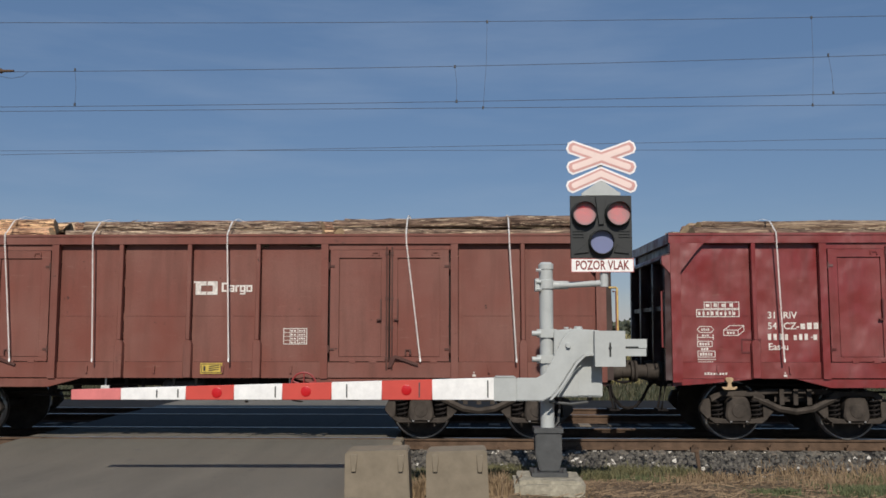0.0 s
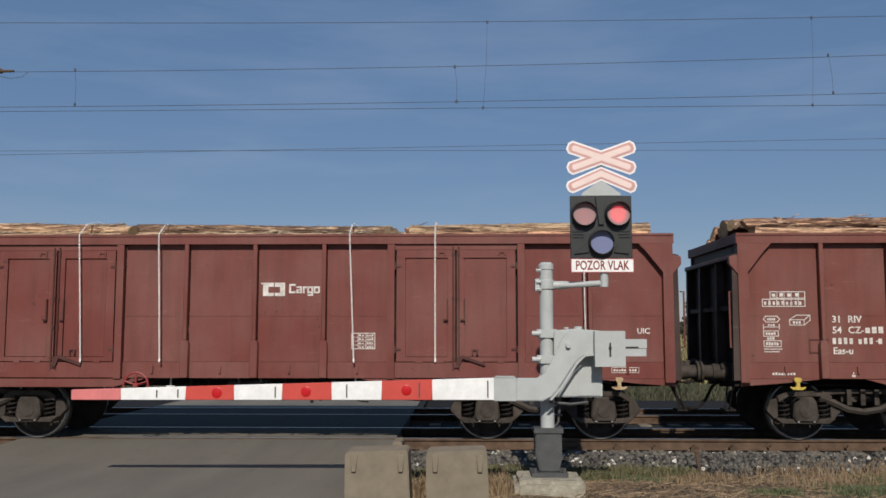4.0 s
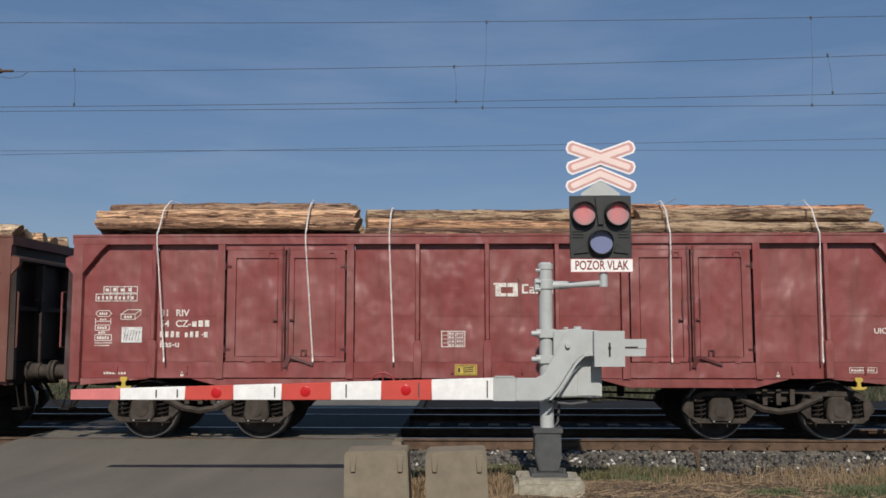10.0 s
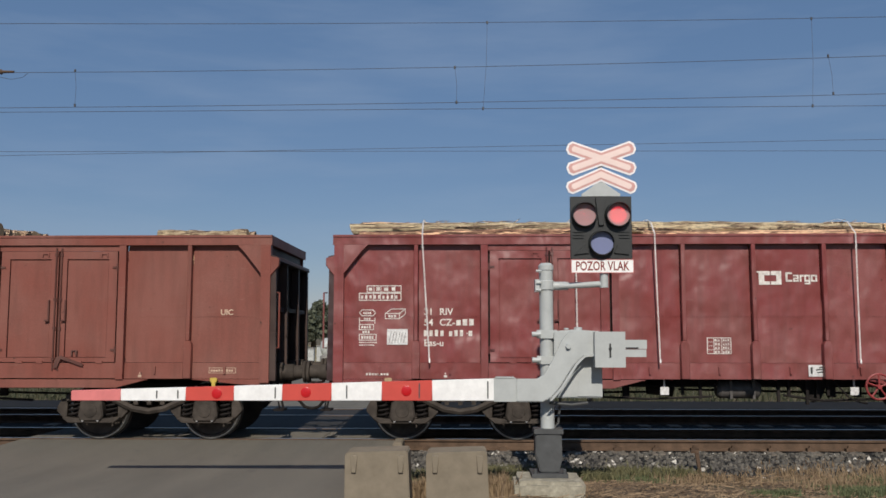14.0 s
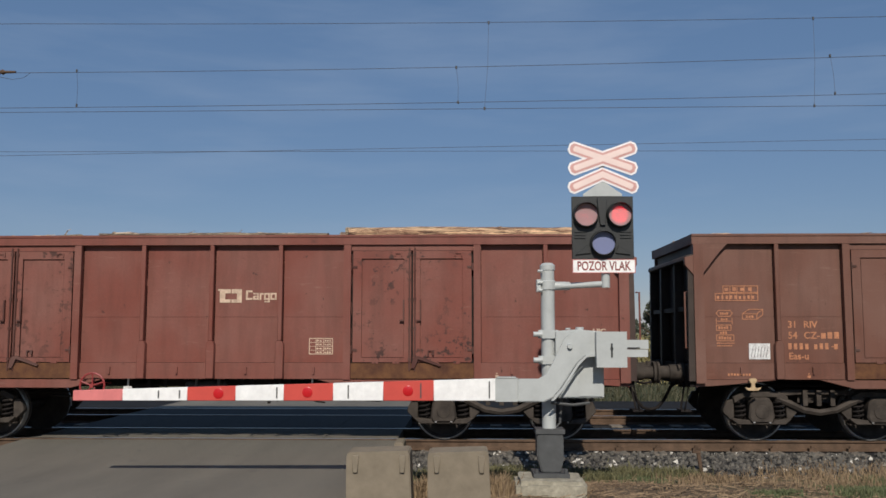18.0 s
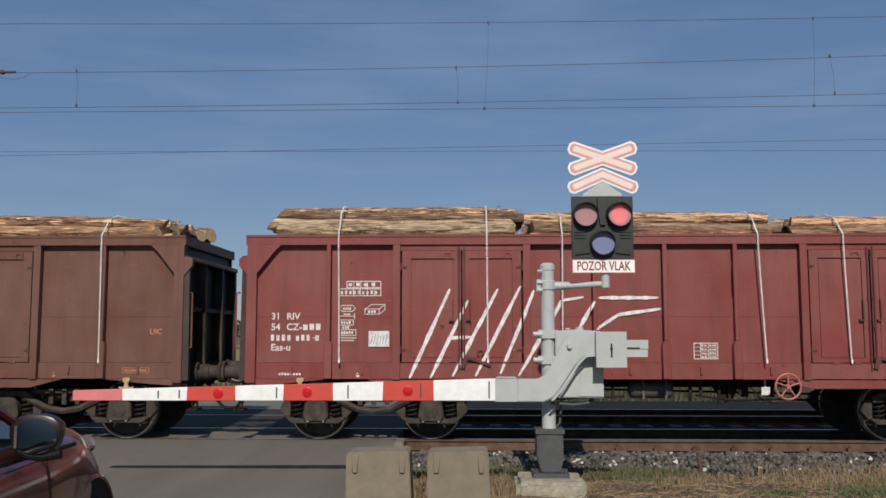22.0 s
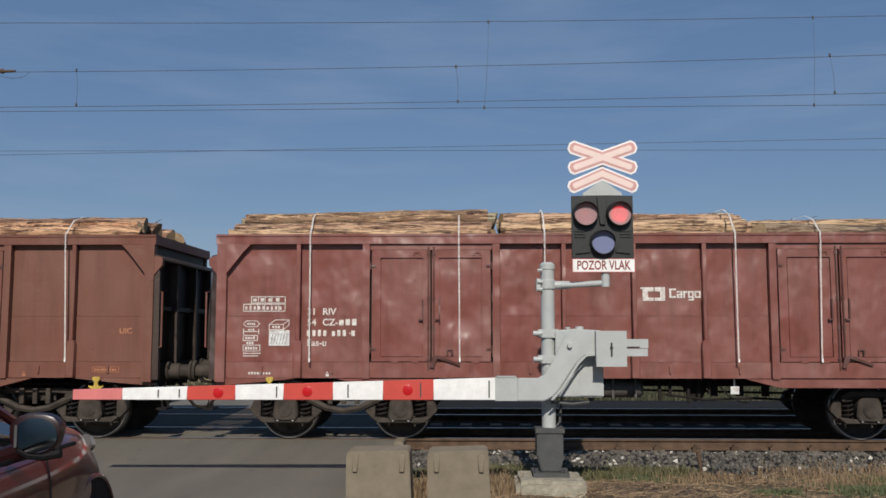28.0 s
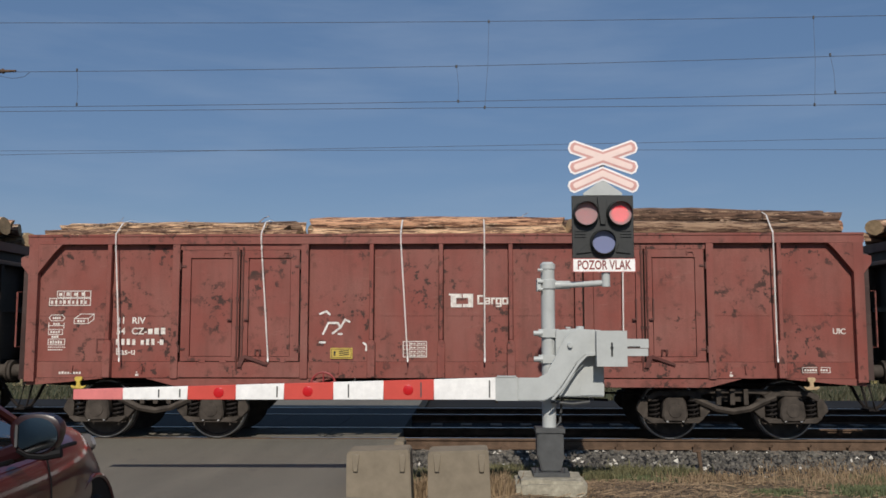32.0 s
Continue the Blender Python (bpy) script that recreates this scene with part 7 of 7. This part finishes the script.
bm = B()
for x0, x1, y0, y1 in ((-200, 0.5, 34, 150), (1.2, 200, 52, 60)):
    vs = [bm.verts.new(p) for p in ((x0, y0, -0.40), (x1, y0, -0.40), (x1, y1, -0.38), (x0, y1, -0.38))]
    bm.faces.new(vs)
solid("field", bm, FIELD, "pale dry stubble field", "field", kind="structure")

bm = B()
for i in range(2600):
    x, y = rnd.uniform(2.4, 34), rnd.uniform(36, 47)
    if rnd.random() < 0.35:
        y = 36 + rnd.random() * 1.2
    h = rnd.uniform(1.7, 2.3)
    a0, a1 = bm.verts.new((x - 0.012, y, -0.5)), bm.verts.new((x + 0.012, y, -0.5))
    t0 = bm.verts.new((x, y, h - 0.5))
    bm.faces.new((a0, a1, t0))
    for j in range(6):
        z = -0.5 + h * (0.2 + 0.13 * j)
        a = rnd.random() * 6.28
        l = rnd.uniform(0.35, 0.6)
        d = Vector((math.cos(a), math.sin(a), 0))
        s = Vector((-d.y, d.x, 0)) * 0.035
        p = Vector((x, y, z))
        m_, e = p + d * l * 0.5 + Vector((0, 0, 0.16)), p + d * l + Vector((0, 0, -0.05))
        v = [bm.verts.new(q) for q in (p, m_ - s, e, m_ + s)]
        bm.faces.new(v)
solid("corn_field", bm, CORN, "tall ripening yellow-green corn", "corn", kind="stuff")


def far_grass():
    return rnd.uniform(-26, 26), 27.3 + 8 * rnd.random() ** 1.3


blades("far_verge_grass", blade_mat("verge_grass_blades", (0.018, 0.026, 0.010), (0.070, 0.066, 0.034)), 16000, far_grass, 0.1, 0.42, "green and dry grass beyond the second track", 0.02, 0.8)


# ---- motor car ----
CAR_X = -2.19
car_paint = Mat("dark_red_metallic_paint", 0.28, 0.0, (0.05, 0.005, 0.008))
car_paint.b.inputs["Coat Weight"].default_value = 0.75
car_paint.b.inputs["Specular IOR Level"].default_value = 0.2
car_paint.b.inputs["Coat Roughness"].default_value = 0.08
CAR_RED = car_paint.done(car_paint.mix(car_paint.ramp(car_paint.noise(car_paint.coords(), 900, 2), 0.3, 0.7), (0.062, 0.007, 0.010), (0.100, 0.011, 0.014)))
TYRE = plain("tyre_rubber", (0.018, 0.018, 0.018), 0.85)
RIM = plain("alloy_rim", (0.35, 0.35, 0.36), 0.3, 0.9, 0.1)
TRIM_BLACK = plain("black_trim_plastic", (0.010, 0.010, 0.011), 0.72)
dark_glass = Mat("dark_tinted_glass", 0.03, 0.0, (0.010, 0.013, 0.014)).done()
REFLECTION_GREY = plain("reflection_grey", (0.10, 0.10, 0.10), 0.4)
LAMP_CLEAR = Mat("clear_lamp_cover", 0.12, 0.2, (0.16, 0.15, 0.15)).done()
CAR_HULL = [(-3.0, 0.50, 0.62), (-2.9, 0.76, 0.86), (-2.6, 0.84, 0.98), (-1.5, 0.87, 1.02), (-0.7, 0.88, 1.02), (-0.3, 0.88, 1.03), (0.0, 0.87, 1.045), (0.22, 0.855, 1.035), (0.42, 0.835, 1.025), (0.60, 0.785, 1.01), (0.78, 0.695, 0.965), (0.92, 0.55, 0.86), (1.0, 0.38, 0.68)]
car = thing("car", "dark red hatchback with a dark door mirror, waiting on the road", "car")
bm = B()
rings = []
for y, hw, top in CAR_HULL:
    low = 0.20 if -2.8 < y < 0.95 else 0.34
    nose = 0.16 * min(1.0, max(0.0, (y - 0.05) / 0.6))
    half = [(0.0, top + 0.03), (hw * (0.55 - nose * 0.5), top + 0.02), (hw * (0.84 - nose), top - 0.015), (hw * (0.955 - nose), top - 0.07), (hw * (0.99 - nose * 0.55), top - 0.20), (hw, top - 0.33), (hw * 0.985, (top + low) * 0.42), (hw * 0.95, low + 0.04), (hw * 0.85, low), (0.0, low)]
    full = half + [(-a, b) for a, b in reversed(half[1:-1])]
    rings.append([bm.verts.new((a, y, b)) for a, b in full])
for a, b in zip(rings, rings[1:]):
    for i in range(len(a)):
        bm.faces.new((a[i], a[(i + 1) % len(a)], b[(i + 1) % len(a)], b[i])).smooth = True
bm.faces.new(rings[0][::-1]); bm.faces.new(rings[-1])
bmesh.ops.recalc_face_normals(bm, faces=bm.faces[:])
body = part("body", bm, CAR_RED, car, "dark red metallic body shell")
body.modifiers.new("smooth_shell", "SUBSURF").levels = 2
body.modifiers["smooth_shell"].render_levels = 2
bm = B()
rings = []
for y, hw, z, hz in ((-2.55, 0.66, 1.02, 0.02), (-2.25, 0.66, 1.02, 0.34), (-1.7, 0.67, 1.02, 0.47), (-1.35, 0.67, 1.02, 0.46), (-0.95, 0.69, 1.0, 0.33), (-0.35, 0.74, 0.985, 0.02)):
    half = [(0, z + hz), (hw * 0.75, z + hz - 0.02 * min(1, hz * 4)), (hw * 0.86, z + hz - 0.07 * min(1, hz * 4)), (hw * 1.1, z + 0.02), (hw * 1.12, z - 0.03)]
    full = half + [(-a, b) for a, b in reversed(half[1:])]
    rings.append([bm.verts.new((a, y, b)) for a, b in full])
for a, b in zip(rings, rings[1:]):
    for i in range(len(a) - 1):
        f = bm.faces.new((a[i], a[i + 1], b[i + 1], b[i]))
        f.smooth = True
bmesh.ops.recalc_face_normals(bm, faces=bm.faces[:])
cab = part("cabin_glass", bm, dark_glass, car, "dark tinted windows")
bm = B()
rings = []
for y, hw, z in ((-2.2, 0.50, 1.36), (-1.8, 0.54, 1.495), (-1.4, 0.54, 1.49), (-1.1, 0.53, 1.42)):
    rings.append([bm.verts.new((a * hw, y, z + b)) for a, b in ((-1.06, -0.03), (-0.8, 0.012), (0, 0.03), (0.8, 0.012), (1.06, -0.03))])
for a, b in zip(rings, rings[1:]):
    for i in range(4):
        bm.faces.new((a[i], a[i + 1], b[i + 1], b[i])).smooth = True
part("roof", bm, CAR_RED, car)
for s in (-1, 1):
    bm = B(); tube(bm, [(s * 0.80, -0.38, 1.0), (s * 0.745, -0.66, 1.14), (s * 0.67, -0.97, 1.31), (s * 0.58, -1.25, 1.46)], 0.026, 8)
    part("a_pillar", bm, CAR_RED, car)
    bm = B(); tube(bm, [(s * 0.80, -1.35, 1.0), (s * 0.60, -1.4, 1.46)], 0.03, 8)
    part("b_pillar", bm, TRIM_BLACK, car)
    bm = B(); tube(bm, [(s * 0.885, -2.3, 0.985), (s * 0.89, -1.5, 1.005), (s * 0.888, -0.6, 0.99), (s * 0.86, -0.15, 0.975)], 0.012, 6)
    part("waist_trim", bm, TRIM_BLACK, car)
    bm = B(); tube(bm, [(s * 0.90, -2.0, 0.56), (s * 0.915, -1.2, 0.565), (s * 0.905, -0.55, 0.555)], 0.022, 6)
    part("rubbing_strip", bm, CAR_RED, car)
    for yy in (-0.50, -1.55):
        bm = B(); tube(bm, [(s * 0.881 * q, yy, zz) for q, zz in ((0.955, 0.955), (0.99, 0.825), (1.0, 0.695), (0.985, 0.515), (0.95, 0.25))], 0.0045, 6)
        part("door_gap", bm, TRIM_BLACK, car)
    for yy in (-1.25, -2.15):
        bm = B(); tube(bm, [(s * 0.885, yy - 0.09, 0.85), (s * 0.915, yy - 0.05, 0.855), (s * 0.915, yy + 0.05, 0.855), (s * 0.885, yy + 0.09, 0.85)], 0.013, 6)
        part("door_handle", bm, CAR_RED, car)
    # mirror
    bm = B()
    rings = []
    for y, k in ((-1.11, 0.90), (-1.105, 1.0), (-1.06, 1.05), (-0.99, 0.85), (-0.94, 0.45)):
        rings.append([bm.verts.new((s * (1.025 + 0.015 * math.cos(a) * math.sin(a) + 0.112 * k * math.copysign(abs(math.cos(a)) ** 0.8, math.cos(a))), y, 1.128 + 0.094 * k * math.copysign(abs(math.sin(a)) ** 0.8, math.sin(a)))) for a in (2 * math.pi * i / 20 for i in range(20))])
    for a, b in zip(rings, rings[1:]):
        for i in range(20):
            bm.faces.new((a[i], a[(i + 1) % 20], b[(i + 1) % 20], b[i])).smooth = True
    bm.faces.new(rings[0]); bm.faces.new(rings[-1])
    tube(bm, [(s * 0.99, -1.01, 1.07), (s * 0.83, -0.97, 1.01)], 0.045, 8)
    bmesh.ops.recalc_face_normals(bm, faces=bm.faces[:])
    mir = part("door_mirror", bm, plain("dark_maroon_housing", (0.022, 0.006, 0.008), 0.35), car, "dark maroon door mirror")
    bm = B(); lathe(bm, [(-1.118, 0.001), (-1.117, 0.1)], 24, "y")
    for v in bm.verts:
        v.co.x *= 0.98; v.co.z *= 0.80
    bmesh.ops.translate(bm, verts=bm.verts[:], vec=(s * 1.033, 0, 1.127))
    part("mirror_glass", bm, Mat("mirror_glass", 0.05, 1.0, (0.30, 0.33, 0.33)).done(), mir)
    bm = B(); tube(bm, [(s * 0.95, -1.09, 1.065), (s * 1.0, -1.09, 1.038), (s * 1.065, -1.088, 1.032), (s * 1.14, -1.085, 1.045)], 0.022, 8)
    part("mirror_foot_shell", bm, TRIM_BLACK, mir)
    # Grey bar painted on the mirror as a reflection of the car's side.
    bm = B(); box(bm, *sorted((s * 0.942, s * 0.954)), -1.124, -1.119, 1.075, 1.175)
    part("mirror_stalk_trim", bm, REFLECTION_GREY, mir)
    # lamps
    bm = B(); lathe(bm, [(-0.01, 0.001), (0.0, 0.085), (0.03, 0.11)], 16, "y")
    for v in bm.verts:
        v.co = Vector((v.co.x * 0.9, v.co.y - abs(v.co.x) * 1.2, v.co.z * 0.5))
    bmesh.ops.translate(bm, verts=bm.verts[:], vec=(s * 0.60, 0.77, 0.865))
    part("headlight", bm, LAMP_CLEAR, car, "clear wraparound headlight")
    bm = B(); prism(bm, [(-0.38, 0.79), (-0.29, 0.785), (-0.30, 0.75), (-0.36, 0.745)], *sorted((s * 0.868, s * 0.900))); bevel(bm, 0.004)
    part("side_repeater", bm, LAMP_CLEAR, car, "small clear side repeater lamp")
    bm = B(); box(bm, *sorted((s * 0.55, s * 0.80)), -2.985, -2.92, 0.62, 0.86); bevel(bm, 0.02)
    part("tail_lamp", bm, plain("tail_lamp_red", (0.3, 0.01, 0.01), 0.2), car)
car_wheels = []
wb = B()
lathe(wb, [(-0.09, 0.20), (-0.095, 0.29), (-0.07, 0.315), (0.07, 0.315), (0.095, 0.29), (0.09, 0.20)], 32, "x")
TYRE_ME = to_mesh("tyre", wb, TYRE)
wb = B()
lathe(wb, [(-0.08, 0.205), (0.085, 0.205), (0.085, 0.19), (0.03, 0.18), (0.03, 0.03)], 28, "x")
for i in range(5):
    a = 2 * math.pi * i / 5
    tube(wb, [(0.07, 0, 0), (0.075, 0.19 * math.cos(a), 0.19 * math.sin(a))], 0.03, 6)
RIM_ME = to_mesh("rim", wb, RIM)
for x, y in ((0.775, 0.22), (-0.775, 0.22), (0.80, -2.25), (-0.80, -2.25)):
    tw = part("wheel", TYRE_ME, TYRE, car)
    part("rim", RIM_ME, RIM, tw)
    tw.location = (x, y, 0.315)
    car_wheels.append((tw, x, y))
    bm = B(); lathe(bm, [(x - math.copysign(0.1, x), 0.36), (x + math.copysign(0.076, x), 0.385), (x + math.copysign(0.077, x), 0.20)], 28, "x", 0, (0, y, 0.345))
    part("wheel_arch", bm, TRIM_BLACK, car)
    bm = B(); tube(bm, [(x + math.copysign(0.074, x), y + 0.392 * math.cos(a), 0.345 + 0.392 * math.sin(a)) for a in (math.pi * i / 16 for i in range(17))], 0.014, 6)
    part("arch_lip", bm, CAR_RED, car)


# ---- what moves ----
CAR_STOPS = [(17.0, -6.6), (18.0, -3.2), (18.4, -2.05), (18.8, -1.02), (19.0, -0.70), (19.2, -0.49), (19.4, -0.25), (19.6, -0.12), (20.0, -0.02), (20.4, 0.0), (32.0, 0.0)]


def car_run(t):
    """How far the car still has to go at t seconds, as a negative distance."""
    if t <= 17.0:
        return -6.6 + (t - 17.0) * 4.0
    for (a, p), (b, q) in zip(CAR_STOPS, CAR_STOPS[1:]):
        if t <= b:
            return p + (q - p) * (t - a) / (b - a)
    return 0.0


CAR_TURN = 4.0


def car_pose(t):
    d = car_run(t)
    a = radians(CAR_TURN)
    return pose(CAR_X - 0.88 - math.sin(a) * max(d, -8.0), 5.05 + math.cos(a) * d, 0.084, 0, 0, CAR_TURN)


def lamp_rows(x, z, cycle):
    """A lamp's made-up shutter, turning about its centre: over the lit wedges, or beside them while the lamp shows
    light; the cycle lasts 1.25 s.
    """
    def at(ang):
        return pose(x, BY - 0.0340, z, 0, ang, 0)
    steps = [(round((n * 1.25 + t) * 30) / 30, ang) for n in range(26) for t, ang in cycle]
    return [(t, at(ang)) for t, ang in steps if t < 31.95] + [(32.0, at(cycle[2][1]))]


def motions():
    for ob, k in TRAIN:
        walk(ob, [(t, pose(run(t) - PITCH * k, TRACK_Y, 0)) for t in (0, 0.25, 0.5, 0.75, 1, 1.25, 1.5, 1.75, 2, 2.5, 3, 3.5, *range(4, 33))])
        for ws in ob.children:
            if not ws.name.startswith("wheelset"):
                continue
            ax = ws.location.x
            seen = [n for n in range(0, 961) if abs(run(n / 30) - PITCH * k) < 15]
            if not seen:
                continue
            first, last = seen[0], seen[-1]
            base = run(first / 30)
            rows = [] if first == 0 else [(0, pose(ax, 0, 0.459))]
            for n in seen:
                a = (run(n / 30) - base) / 0.459
                rows.append((n / 30, pose(ax, 0, 0.459, 0, math.degrees(a) % 360, 0)))
            if last < 960:
                rows.append((32.0, rows[-1][1]))
            walk(ws, rows)
    walk(car, [(t, car_pose(t)) for t in [0.0, 8.0, 16.0] + [a for a, _ in CAR_STOPS]])
    for tw, x, y in car_wheels:
        rows = [(0.0, pose(x, y, 0.315))]
        start = 15.0
        for n in range(int(start * 30), int(20.4 * 30) + 1, 2):
            a = (car_run(n / 30) - car_run(start)) / 0.315
            rows.append((n / 30, pose(x, y, 0.315, -math.degrees(a) % 360, 0, 0)))
        rows.append((32.0, rows[-1][1]))
        walk(tw, rows)
    for v, name in shutters:
        cycle = ((0.0, 3.5), (0.13, 0), (0.80, 0), (0.94, 4.5)) if name == "left" else ((0.0, 2.8), (0.13, 9), (0.78, 9), (0.93, 2.8))
        walk(v, lamp_rows(1.425 if name == "left" else 1.825, 3.075, cycle))


motions()
